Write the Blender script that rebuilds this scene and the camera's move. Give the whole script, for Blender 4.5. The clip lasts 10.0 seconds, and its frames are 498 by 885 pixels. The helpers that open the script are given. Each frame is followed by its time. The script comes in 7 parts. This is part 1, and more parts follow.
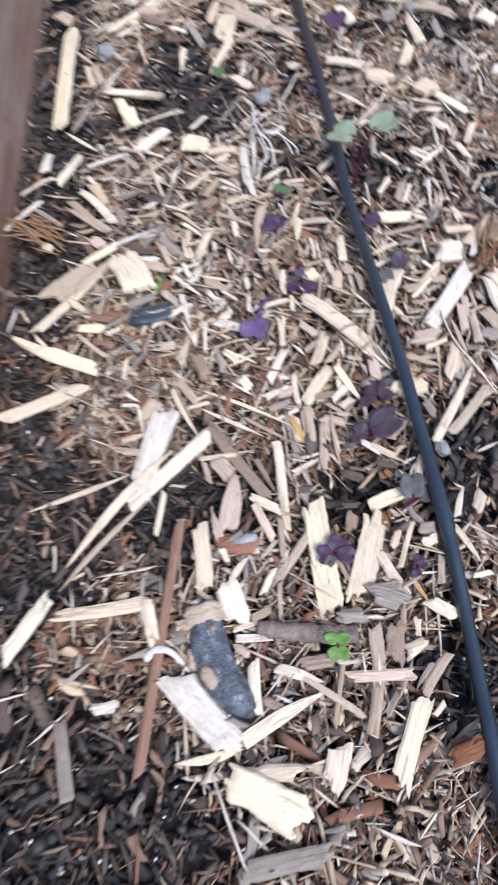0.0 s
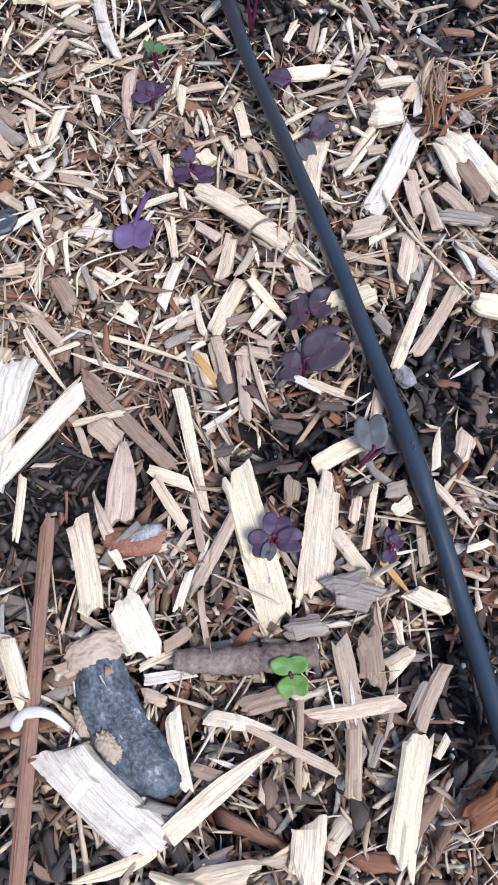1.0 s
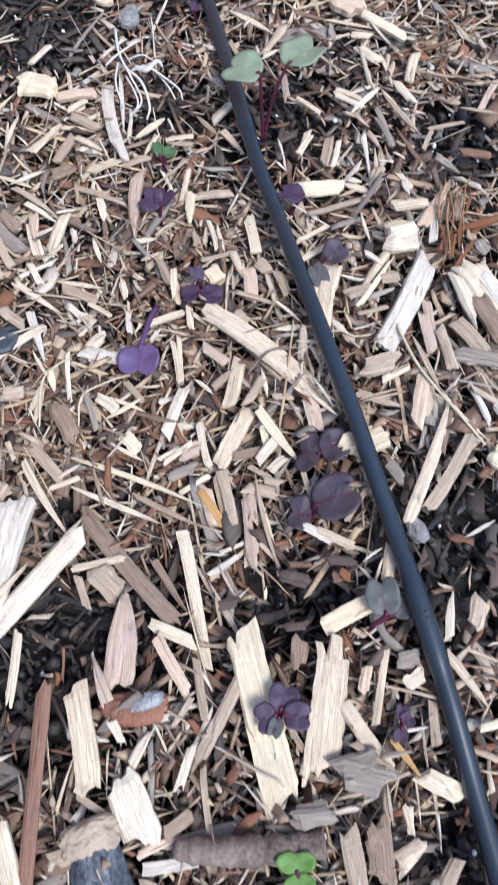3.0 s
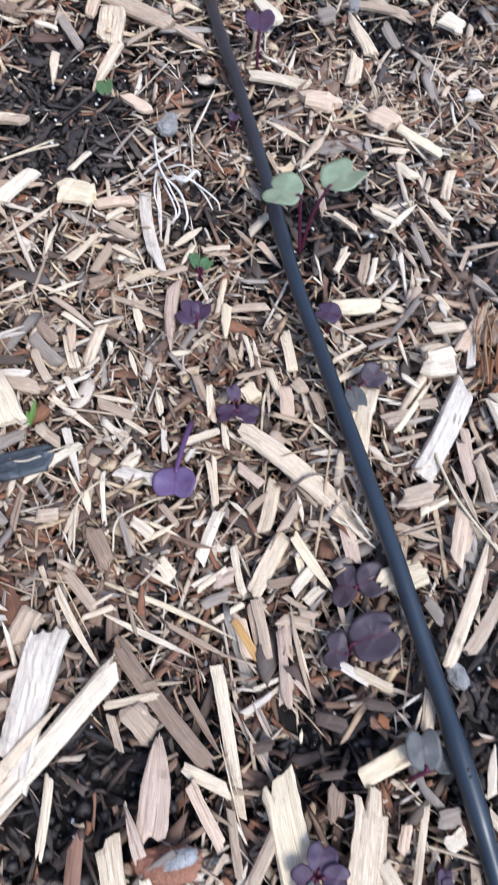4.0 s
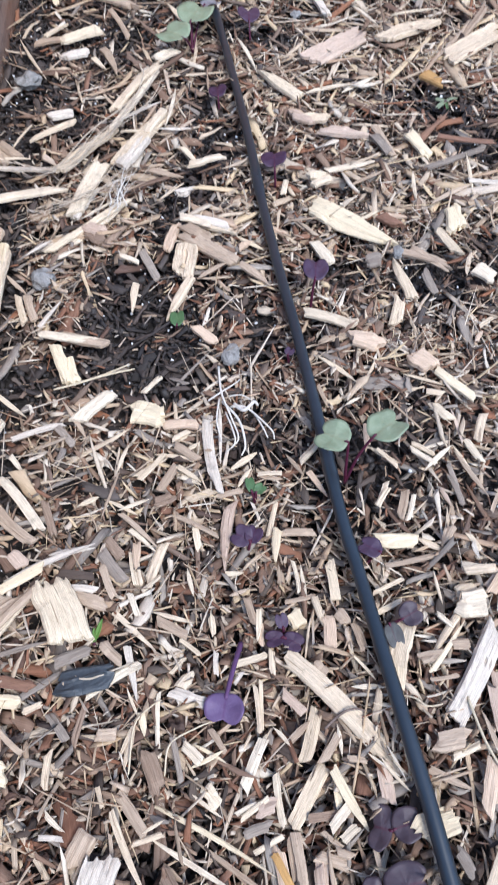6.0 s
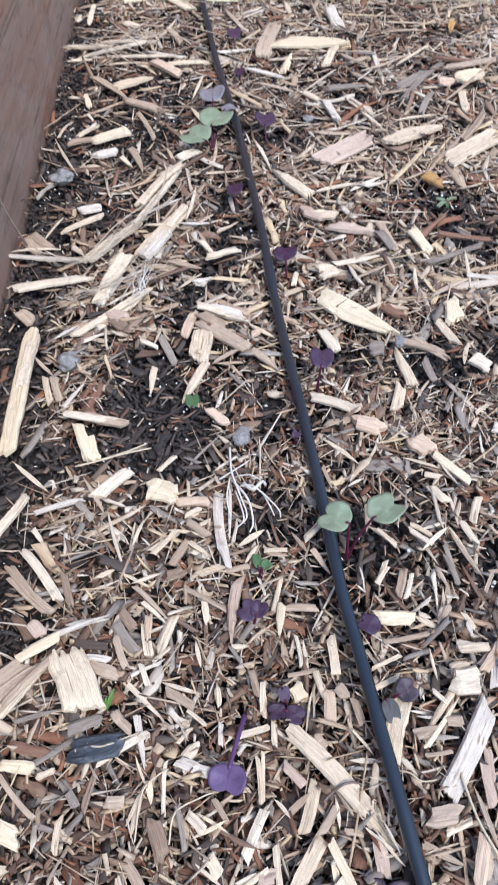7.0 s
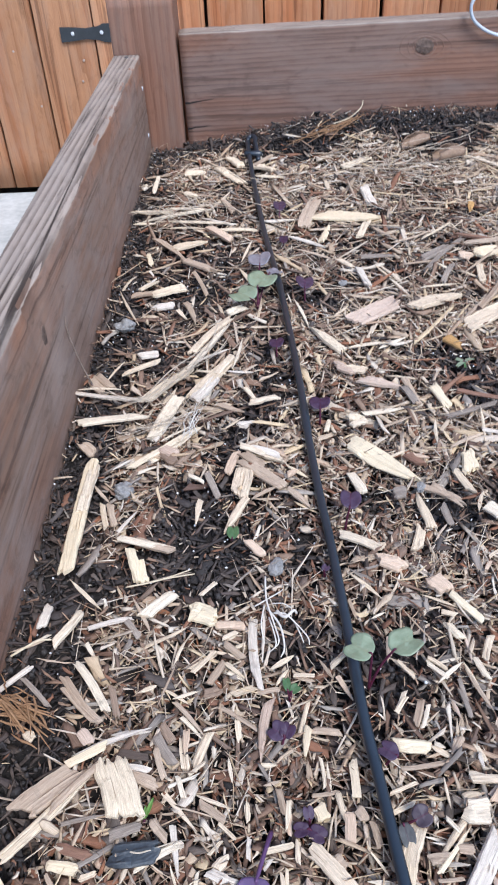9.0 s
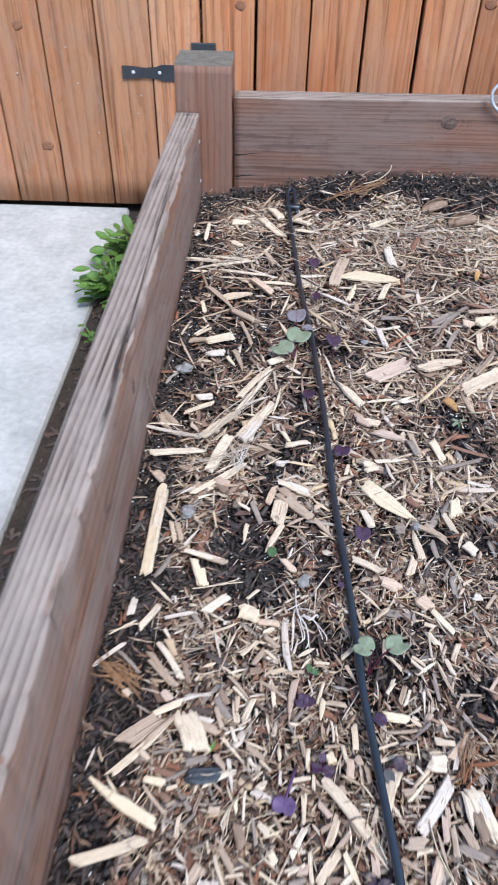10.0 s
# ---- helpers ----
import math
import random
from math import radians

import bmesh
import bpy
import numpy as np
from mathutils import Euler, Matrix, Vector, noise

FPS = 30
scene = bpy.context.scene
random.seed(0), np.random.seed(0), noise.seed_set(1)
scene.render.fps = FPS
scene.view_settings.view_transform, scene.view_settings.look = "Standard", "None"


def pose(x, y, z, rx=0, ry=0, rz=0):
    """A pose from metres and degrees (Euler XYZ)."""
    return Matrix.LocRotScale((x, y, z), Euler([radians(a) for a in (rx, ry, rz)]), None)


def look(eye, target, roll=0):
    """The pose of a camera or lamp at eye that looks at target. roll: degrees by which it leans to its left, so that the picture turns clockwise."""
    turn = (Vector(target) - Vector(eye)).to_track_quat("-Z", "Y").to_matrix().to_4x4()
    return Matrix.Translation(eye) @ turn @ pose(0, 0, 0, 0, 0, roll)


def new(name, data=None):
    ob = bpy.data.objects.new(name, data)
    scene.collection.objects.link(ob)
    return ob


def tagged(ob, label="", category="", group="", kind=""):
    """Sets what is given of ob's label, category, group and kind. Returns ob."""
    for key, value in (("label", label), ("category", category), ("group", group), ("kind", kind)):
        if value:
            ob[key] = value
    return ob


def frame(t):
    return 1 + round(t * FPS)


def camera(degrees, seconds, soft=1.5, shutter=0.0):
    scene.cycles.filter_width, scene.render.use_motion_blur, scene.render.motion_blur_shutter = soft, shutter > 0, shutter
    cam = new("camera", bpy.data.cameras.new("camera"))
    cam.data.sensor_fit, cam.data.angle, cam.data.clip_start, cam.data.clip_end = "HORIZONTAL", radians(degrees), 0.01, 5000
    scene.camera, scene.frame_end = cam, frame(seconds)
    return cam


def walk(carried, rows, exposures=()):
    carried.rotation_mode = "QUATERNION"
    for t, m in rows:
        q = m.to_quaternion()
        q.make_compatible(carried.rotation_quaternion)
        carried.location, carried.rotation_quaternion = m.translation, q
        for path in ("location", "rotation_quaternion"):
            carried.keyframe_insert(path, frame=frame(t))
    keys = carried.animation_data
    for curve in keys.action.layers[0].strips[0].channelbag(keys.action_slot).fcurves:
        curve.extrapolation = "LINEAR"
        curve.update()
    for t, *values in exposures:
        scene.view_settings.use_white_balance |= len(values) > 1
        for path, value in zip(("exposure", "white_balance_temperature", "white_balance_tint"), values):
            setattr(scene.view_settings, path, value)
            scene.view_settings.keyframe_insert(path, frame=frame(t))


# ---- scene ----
cam = camera(38.47, 10.0, 1.8, 0.5)
EXPOSURE = 0.96
PATH = [
    (0, 0.12326, -1.22260, 0.29776, 28.110, 7.767, -2.755),
    (0.5, 0.12748, -1.19538, 0.23655, 25.342, 5.655, -9.273),
    (1, 0.12355, -1.17739, 0.21412, 22.720, 4.433, -10.538),
    (1.5, 0.12340, -1.16871, 0.21517, 21.795, 3.711, -10.514),
    (2, 0.12274, -1.15185, 0.21871, 21.594, 3.344, -10.374),
    (2.5, 0.12488, -1.14209, 0.22082, 22.158, 2.910, -10.092),
    (4, 0.11855, -1.09597, 0.23810, 25.615, 2.312, -8.302),
    (4.5, 0.11413, -1.08149, 0.24552, 27.170, 2.474, -7.427),
    (5, 0.11402, -1.06995, 0.26070, 29.290, 2.643, -6.416),
    (5.5, 0.11234, -1.06529, 0.27598, 31.805, 2.579, -5.522),
    (7, 0.11699, -1.07288, 0.31372, 39.279, 2.958, -3.328),
    (7.5, 0.11313, -1.07888, 0.32611, 41.970, 3.075, -2.534),
    (8, 0.11091, -1.08436, 0.33743, 44.708, 3.202, -1.692),
    (8.5, 0.11040, -1.08979, 0.34653, 47.342, 3.043, -0.893),
    (9, 0.10923, -1.10036, 0.35875, 48.887, 2.398, -0.061),
    (9.5, 0.10412, -1.12886, 0.40642, 49.769, 1.246, 1.212),
    (10, 0.07543, -1.18128, 0.49505, 47.654, -0.746, 2.575),
]
walk(cam, [(t, pose(*row)) for t, *row in PATH],
     [(t, EXPOSURE + stops, 5820, 9) for t, stops in ((0.0, 0.12), (1.0, 0.10), (2.0, 0.0), (2.5, 0.03), (4.5, 0.06), (5.5, 0.06), (7.0, 0.0), (8.0, -0.03), (10.0, 0.01))])

# ---- light ----
SUN_AZ, SUN_EL = 148.0, 55.0
world = bpy.data.worlds.new("sky")
scene.world = world
world.use_nodes = True
wn = world.node_tree
sky = wn.nodes.new("ShaderNodeTexSky")
sky.sky_type = "NISHITA"
sky.sun_disc = False
sky.sun_elevation, sky.sun_rotation = radians(SUN_EL), radians(SUN_AZ)
sky.dust_density = 1.0
wn.nodes["Background"].inputs["Strength"].default_value = 0.14
wn.links.new(sky.outputs[0], wn.nodes["Background"].inputs["Color"])
sun = new("sun", bpy.data.lights.new("sun", "SUN"))
sun.data.energy, sun.data.angle, sun.data.color = 1.9, radians(22), (1.0, 0.96, 0.92)
sx, sy = math.sin(radians(SUN_AZ)), math.cos(radians(SUN_AZ))
sun.matrix_world = look((sx * 5, sy * 5, 5 * math.tan(radians(SUN_EL))), (0, 0, 0))


# ---- materials ----
def mat(name, rough=0.8, spec=0.3):
    m = bpy.data.materials.new(name)
    m.use_nodes = True
    nt = m.node_tree
    bsdf = nt.nodes["Principled BSDF"]
    bsdf.inputs["Roughness"].default_value = rough
    bsdf.inputs["Specular IOR Level"].default_value = spec
    return m, nt, bsdf


def node(nt, kind, **sockets):
    n = nt.nodes.new("ShaderNode" + kind)
    for key, value in sockets.items():
        n.inputs[key.replace("_", " ")].default_value = value
    return n


def coords(nt, out, scale):
    tc = nt.nodes.new("ShaderNodeTexCoord")
    mp = node(nt, "Mapping", Scale=scale)
    nt.links.new(tc.outputs[out], mp.inputs["Vector"])
    return mp.outputs[0]


def noise_at(nt, vec, scale, detail=4.0, rough=0.6, distort=0.0):
    n = node(nt, "TexNoise", Scale=scale, Detail=detail, Roughness=rough, Distortion=distort)
    nt.links.new(vec, n.inputs["Vector"])
    return n.outputs["Fac"]


def ramp(nt, fac, *stops, ease="LINEAR"):
    r = nt.nodes.new("ShaderNodeValToRGB")
    r.color_ramp.interpolation = ease
    while len(r.color_ramp.elements) < len(stops):
        r.color_ramp.elements.new(0.5)
    for e, (p, c) in zip(r.color_ramp.elements, stops):
        e.position, e.color = p, (*c, 1) if len(c) == 3 else c
    nt.links.new(fac, r.inputs["Fac"])
    return r.outputs["Color"]


def blend(nt, fac, a, b, mode="MIX"):
    m = nt.nodes.new("ShaderNodeMix")
    m.data_type, m.blend_type = "RGBA", mode
    for value, socket in ((fac, m.inputs[0]), (a, m.inputs[6]), (b, m.inputs[7])):
        if isinstance(value, (int, float)):
            socket.default_value = value
        elif isinstance(value, tuple):
            socket.default_value = (*value, 1)
        else:
            nt.links.new(value, socket)
    return m.outputs[2]


def bump(nt, bsdf, height, strength, distance):
    b = node(nt, "Bump", Strength=strength, Distance=distance)
    nt.links.new(height, b.inputs["Height"])
    nt.links.new(b.outputs[0], bsdf.inputs["Normal"])


def random_of(nt, island):
    if island:
        return nt.nodes.new("ShaderNodeNewGeometry").outputs["Random Per Island"]
    return nt.nodes.new("ShaderNodeObjectInfo").outputs["Random"]


def chip_material(name, colours, island, grain=0.42, dirt=0.35, rough=0.85):
    """Split wood: a colour of its own for each piece, uneven fibres along its length, grey weathering and dark stains."""
    m, nt, bsdf = mat(name, rough, 0.2)
    steps = [((i + 0.5) / len(colours), c) for i, c in enumerate(colours)]
    base = ramp(nt, random_of(nt, island), *steps)
    fibre = noise_at(nt, coords(nt, "UV", (110, 2600, 1)), 1.0, 5, 0.75, 0.3)
    streak = noise_at(nt, coords(nt, "UV", (50, 620, 1)), 1.0, 5, 0.7, 0.6)
    speck = noise_at(nt, coords(nt, "Object", (900, 900, 900)), 1.0, 2, 0.5)
    stain = noise_at(nt, coords(nt, "Object", (130, 130, 130)), 1.0, 5, 0.7)
    cloud = noise_at(nt, coords(nt, "Object", (45, 45, 45)), 1.0, 3, 0.6)
    col = blend(nt, ramp(nt, cloud, (0.35, (0, 0, 0)), (0.7, (0.35, 0.35, 0.35))), base, blend(nt, 1.0, base, (0.78, 0.74, 0.72), "MULTIPLY"))
    col = blend(nt, ramp(nt, fibre, (0.45, (0, 0, 0)), (0.70, (grain, grain, grain))), col, blend(nt, 1.0, col, (0.46, 0.38, 0.31), "MULTIPLY"))
    col = blend(nt, ramp(nt, fibre, (0.30, (0.7, 0.7, 0.7)), (0.47, (0, 0, 0))), col, blend(nt, 1.0, col, (1.5, 1.45, 1.4), "MULTIPLY"))
    col = blend(nt, ramp(nt, streak, (0.52, (0, 0, 0)), (0.76, (dirt, dirt, dirt))), col, blend(nt, 1.0, col, (0.48, 0.38, 0.30), "MULTIPLY"))
    col = blend(nt, ramp(nt, stain, (0.56, (0, 0, 0)), (0.74, (dirt, dirt, dirt))), col, (0.13, 0.105, 0.09))
    col = blend(nt, ramp(nt, speck, (0.62, (0, 0, 0)), (0.76, (0.35, 0.35, 0.35))), col, blend(nt, 1.0, col, (0.35, 0.28, 0.22), "MULTIPLY"))
    crack = noise_at(nt, coords(nt, "UV", (26, 1050, 1)), 1.0, 3, 0.6, 0.5)
    col = blend(nt, ramp(nt, crack, (0.645, (0, 0, 0)), (0.70, (0.9 * grain, 0.9 * grain, 0.9 * grain))), col, blend(nt, 1.0, col, (0.34, 0.25, 0.19), "MULTIPLY"))
    nt.links.new(col, bsdf.inputs["Base Color"])
    deep = ramp(nt, crack, (0.60, (1, 1, 1)), (0.70, (0, 0, 0)))
    bump(nt, bsdf, blend(nt, 0.3, blend(nt, 0.4, fibre, streak), deep), 0.9, 0.0007)
    return m


PALE = [(0.62, 0.50, 0.365), (0.44, 0.325, 0.22), (0.71, 0.615, 0.49), (0.33, 0.24, 0.165), (0.56, 0.44, 0.32), (0.72, 0.64, 0.53), (0.46, 0.325, 0.225), (0.63, 0.49, 0.315)]
TAN = [(0.24, 0.155, 0.110), (0.34, 0.240, 0.17), (0.15, 0.095, 0.070), (0.28, 0.180, 0.125), (0.19, 0.142, 0.113), (0.30, 0.140, 0.080), (0.22, 0.115, 0.075)]
DARK = [(0.086, 0.068, 0.058), (0.132, 0.095, 0.075), (0.051, 0.045, 0.043), (0.165, 0.127, 0.099), (0.106, 0.091, 0.084), (0.138, 0.086, 0.066)]
FINES = [(0.044, 0.040, 0.040), (0.092, 0.071, 0.061), (0.036, 0.034, 0.036), (0.129, 0.099, 0.081), (0.062, 0.055, 0.054), (0.085, 0.062, 0.053)]
GREY = [(0.31, 0.265, 0.225), (0.24, 0.205, 0.175), (0.38, 0.335, 0.285)]
chips_of = {}
for key, palette, dirt in (("pale", PALE, 0.35), ("tan", TAN, 0.4), ("dark", DARK, 0.3), ("fines", FINES, 0.2), ("grey", GREY, 0.5)):
    chips_of[key] = chip_material(key + "_split_wood_heap", palette, True, dirt=dirt)
wood = {
    "cream": chip_material("cream_split_wood", [(0.76, 0.64, 0.47), (0.65, 0.525, 0.375), (0.77, 0.67, 0.52), (0.70, 0.57, 0.415)], False, 0.6, 0.42),
    "yellow": chip_material("yellow_fresh_wood", [(0.77, 0.65, 0.455), (0.72, 0.595, 0.41)], False, 0.28, 0.2),
    "white": chip_material("bleached_wood", [(0.71, 0.635, 0.54), (0.64, 0.565, 0.475), (0.69, 0.61, 0.51)], False, 0.5, 0.5),
    "tan": chip_material("tan_split_wood", [(0.47, 0.365, 0.27), (0.40, 0.30, 0.215), (0.52, 0.405, 0.30)], False, 0.55, 0.4),
    "brown": chip_material("brown_split_wood", [(0.30, 0.215, 0.155), (0.34, 0.25, 0.185), (0.26, 0.185, 0.135)], False, 0.6, 0.4),
    "dark": chip_material("dark_bark", [(0.09, 0.068, 0.055), (0.12, 0.09, 0.073)], False, 0.5, 0.4),
    "grey": chip_material("weathered_grey_wood", [(0.34, 0.285, 0.235), (0.28, 0.235, 0.195)], False, 0.6, 0.5),
    "pink": chip_material("pinkish_wood", [(0.60, 0.465, 0.365), (0.53, 0.40, 0.31)], False, 0.5, 0.35),
    "orange": chip_material("rust_orange_wood", [(0.27, 0.120, 0.058), (0.215, 0.092, 0.046)], False, 0.6, 0.5),
    "peach": chip_material("peach_split_wood", [(0.67, 0.51, 0.375), (0.58, 0.43, 0.305), (0.64, 0.485, 0.355)], False, 0.45, 0.3),
    "amber": chip_material("amber_wood", [(0.52, 0.31, 0.12), (0.46, 0.27, 0.11)], False, 0.4, 0.3),
    "red": chip_material("reddish_brown_wood", [(0.27, 0.155, 0.108), (0.24, 0.135, 0.092)], False, 0.6, 0.4),
}


def plain(name, c1, c2, scale, rough=0.8, spec=0.3, relief=0.0, out="Object"):
    m, nt, bsdf = mat(name, rough, spec)
    v = coords(nt, out, (1, 1, 1))
    n1, n2 = noise_at(nt, v, scale, 5, 0.65), noise_at(nt, v, scale * 7, 3, 0.6)
    fac = blend(nt, 0.4, n1, n2)
    nt.links.new(ramp(nt, fac, (0.3, c1), (0.7, c2)), bsdf.inputs["Base Color"])
    if relief:
        bump(nt, bsdf, fac, 0.8, relief)
    return m


soil = plain("damp_dark_soil", (0.012, 0.0112, 0.0112), (0.050, 0.041, 0.037), 240, 0.85, 0.3, 0.004)
crumb = plain("soil_crumb", (0.014, 0.0128, 0.0126), (0.058, 0.048, 0.044), 160, 0.62, 0.45, 0.001)
perlite_white = plain("perlite", (0.55, 0.55, 0.55), (0.8, 0.8, 0.8), 300, 0.7)
pebble_grey = plain("grey_stone", (0.15, 0.142, 0.135), (0.44, 0.42, 0.395), 260, 0.85, 0.2, 0.003)
# black tube; the blue in its base colour stands in for reflected sky
tube_black = plain("black_polythene", (0.011, 0.017, 0.025), (0.019, 0.028, 0.040), 40, 0.37, 0.7)
concrete = plain("pale_concrete", (0.33, 0.332, 0.308), (0.61, 0.602, 0.562), 11, 0.9, 0.2, 0.001)
earth = plain("bare_earth", (0.03, 0.024, 0.019), (0.085, 0.065, 0.05), 25, 0.95, 0.2, 0.01)
hinge_black = plain("black_coated_steel", (0.02, 0.022, 0.025), (0.045, 0.048, 0.052), 60, 0.5, 0.5)
screw_steel = plain("zinc_screw", (0.5, 0.5, 0.52), (0.65, 0.65, 0.67), 200, 0.35, 0.6)
wire_blue = plain("pale_blue_grey_hose", (0.42, 0.46, 0.52), (0.5, 0.54, 0.6), 60, 0.4, 0.5)


def timber(name, early, late, worn, wear, ring=9.0, contrast=0.6, split=0.5, red=None, sway=0.9, streaky=0.55, mottle=0.0):
    """Sawn softwood along local x: wandering rings, fine fibres, drying splits, and grey wear where stain has gone."""
    m, nt, bsdf = mat(name, 0.78, 0.22)
    rest = nt.nodes.new("ShaderNodeAttribute")
    rest.attribute_name = "rest"
    rnd = nt.nodes.new("ShaderNodeObjectInfo").outputs["Random"]
    off = nt.nodes.new("ShaderNodeVectorMath")
    off.operation = "MULTIPLY_ADD"
    nt.links.new(rnd, off.inputs[0])
    off.inputs[1].default_value = (9.0, 3.0, 5.0)
    nt.links.new(rest.outputs["Vector"], off.inputs[2])

    def mapped(scale):
        mp = node(nt, "Mapping", Scale=scale)
        nt.links.new(off.outputs[0], mp.inputs["Vector"])
        return mp.outputs[0]
    warp = nt.nodes.new("ShaderNodeVectorMath")
    warp.operation = "MULTIPLY_ADD"
    wander = node(nt, "TexNoise", Scale=1.0, Detail=3.0, Roughness=0.5)
    nt.links.new(mapped((0.8, 9, 9)), wander.inputs["Vector"])
    nt.links.new(wander.outputs["Color"], warp.inputs[0])
    warp.inputs[1].default_value = (0.0, sway / ring, sway / ring)
    nt.links.new(off.outputs[0], warp.inputs[2])
    w = node(nt, "TexWave", Scale=ring, Distortion=0.6, Detail=2.0)
    w.wave_type, w.bands_direction, w.wave_profile = "BANDS", "DIAGONAL", "SAW"
    flat = node(nt, "Mapping", Scale=(0.02, 0.6, 1.2))
    nt.links.new(warp.outputs[0], flat.inputs["Vector"])
    nt.links.new(flat.outputs[0], w.inputs["Vector"])
    fibre = noise_at(nt, mapped((14, 420, 420)), 1.0, 6, 0.75, 0.3)
    streak = noise_at(nt, mapped((2.6, 44, 44)), 1.0, 5, 0.65, 0.8)
    blot = noise_at(nt, mapped((6, 18, 18)), 1.0, 6, 0.7, 0.5)
    crack = noise_at(nt, mapped((3.0, 130, 130)), 1.0, 3, 0.55, 0.6)
    c = contrast
    col = blend(nt, ramp(nt, w.outputs["Fac"], (0.40, (0, 0, 0)), (0.96, (c, c, c))), early, late)
    if red:
        patch = noise_at(nt, mapped((1.7, 18, 18)), 1.0, 4, 0.6, 0.9)
        col = blend(nt, ramp(nt, patch, (0.44, (0, 0, 0)), (0.62, (0.75, 0.75, 0.75))), col, blend(nt, 1.0, col, red, "MULTIPLY"))
    col = blend(nt, ramp(nt, streak, (0.44, (0, 0, 0)), (0.80, (streaky, streaky, streaky))), col, late)
    col = blend(nt, ramp(nt, blot, (0.5 - wear, (0, 0, 0)), (0.8 - wear, (0.8, 0.8, 0.8))), col, worn)
    col = blend(nt, ramp(nt, fibre, (0.47, (0, 0, 0)), (0.8, (0.40, 0.40, 0.40))), col, tuple(0.5 * k for k in late))
    col = blend(nt, ramp(nt, crack, (0.585, (0, 0, 0)), (0.64, (split, split, split))), col, tuple(0.25 * k for k in late))
    if mottle:
        torn = noise_at(nt, mapped((26, 60, 60)), 1.0, 6, 0.72, 1.2)
        dull = noise_at(nt, mapped((7, 26, 26)), 1.0, 5, 0.65, 1.0)
        col = blend(nt, ramp(nt, torn, (0.52, (0, 0, 0)), (0.72, (mottle, mottle, mottle))), col, tuple(0.55 * k for k in late))
        col = blend(nt, ramp(nt, dull, (0.50, (0, 0, 0)), (0.66, (mottle, mottle, mottle))), col, worn)
        col = blend(nt, ramp(nt, torn, (0.24, (0.8 * mottle, 0.8 * mottle, 0.8 * mottle)), (0.40, (0, 0, 0))), col, blend(nt, 1.0, col, (1.5, 1.3, 1.15), "MULTIPLY"))
    tone = node(nt, "MapRange")
    nt.links.new(rnd, tone.inputs["Value"])
    tone.inputs["To Min"].default_value, tone.inputs["To Max"].default_value = 0.72, 1.14
    bright = nt.nodes.new("ShaderNodeVectorMath")
    bright.operation = "SCALE"
    nt.links.new(col, bright.inputs[0])
    nt.links.new(tone.outputs["Result"], bright.inputs["Scale"])
    nt.links.new(bright.outputs[0], bsdf.inputs["Base Color"])
    bump(nt, bsdf, blend(nt, 0.5, fibre, streak), 0.6, 0.0012)
    return m


bed_timber = timber("weathered_brown_stained_timber", (0.272, 0.180, 0.134), (0.120, 0.074, 0.056), (0.315, 0.245, 0.208), 0.06, 36, 0.35, 0.5, (1.25, 0.86, 0.64), 3.6, 0.3, 0.6)
end_timber = timber("plum_brown_stained_timber", (0.235, 0.150, 0.118), (0.095, 0.058, 0.046), (0.25, 0.182, 0.155), 0.02, 74, 0.55, 0.4, (1.18, 0.92, 0.76), 2.6, 0.35, 0.35)
top_timber = timber("greyed_timber_edge", (0.36, 0.292, 0.24), (0.095, 0.066, 0.052), (0.40, 0.34, 0.29), 0.03, 150, 0.85, 0.9, None, 3.0, 0.4, 0.25)
post_timber = timber("brown_stained_post", (0.255, 0.145, 0.103), (0.145, 0.078, 0.056), (0.235, 0.165, 0.135), -0.02, 60, 0.35, 0.3, (1.12, 0.95, 0.85), 1.6, 0.35, 0.3)
fence_timber = timber("orange_cedar_fence", (0.54, 0.255, 0.125), (0.29, 0.105, 0.045), (0.50, 0.285, 0.175), 0.0, 24, 0.5, 0.45, (1.02, 0.74, 0.56), 3.4, 0.45, 0.2)
gate_timber = timber("orange_cedar_gate", (0.53, 0.265, 0.135), (0.28, 0.110, 0.050), (0.44, 0.275, 0.185), 0.04, 22, 0.5, 0.45, (1.0, 0.74, 0.58), 3.6, 0.4, 0.35)

# ---- building helpers ----
def mesh_from(name, verts, faces, uvs=None, smooth=False):
    me = bpy.data.meshes.new(name)
    me.from_pydata([tuple(v) for v in verts], [], faces)
    if uvs is not None:
        layer = me.uv_layers.new(name="UVMap")
        layer.data.foreach_set("uv", np.asarray(uvs, dtype=np.float32)[[lp.vertex_index for lp in me.loops]].ravel())
    if smooth:
        me.polygons.foreach_set("use_smooth", [True] * len(me.polygons))
    me.update()
    return me


def part(name, me, material, parent=None, label="", m=None):
    """One mesh object; a bmesh is turned into a mesh first."""
    if isinstance(me, bmesh.types.BMesh):
        bm, me = me, bpy.data.meshes.new(name)
        bm.to_mesh(me)
        bm.free()
    if not me.materials:
        me.materials.append(material)
    ob = new(name, me)
    if parent is not None:
        ob.parent = parent
    if m is not None:
        ob.matrix_basis = m
    if label:
        ob["label"] = label
    return ob


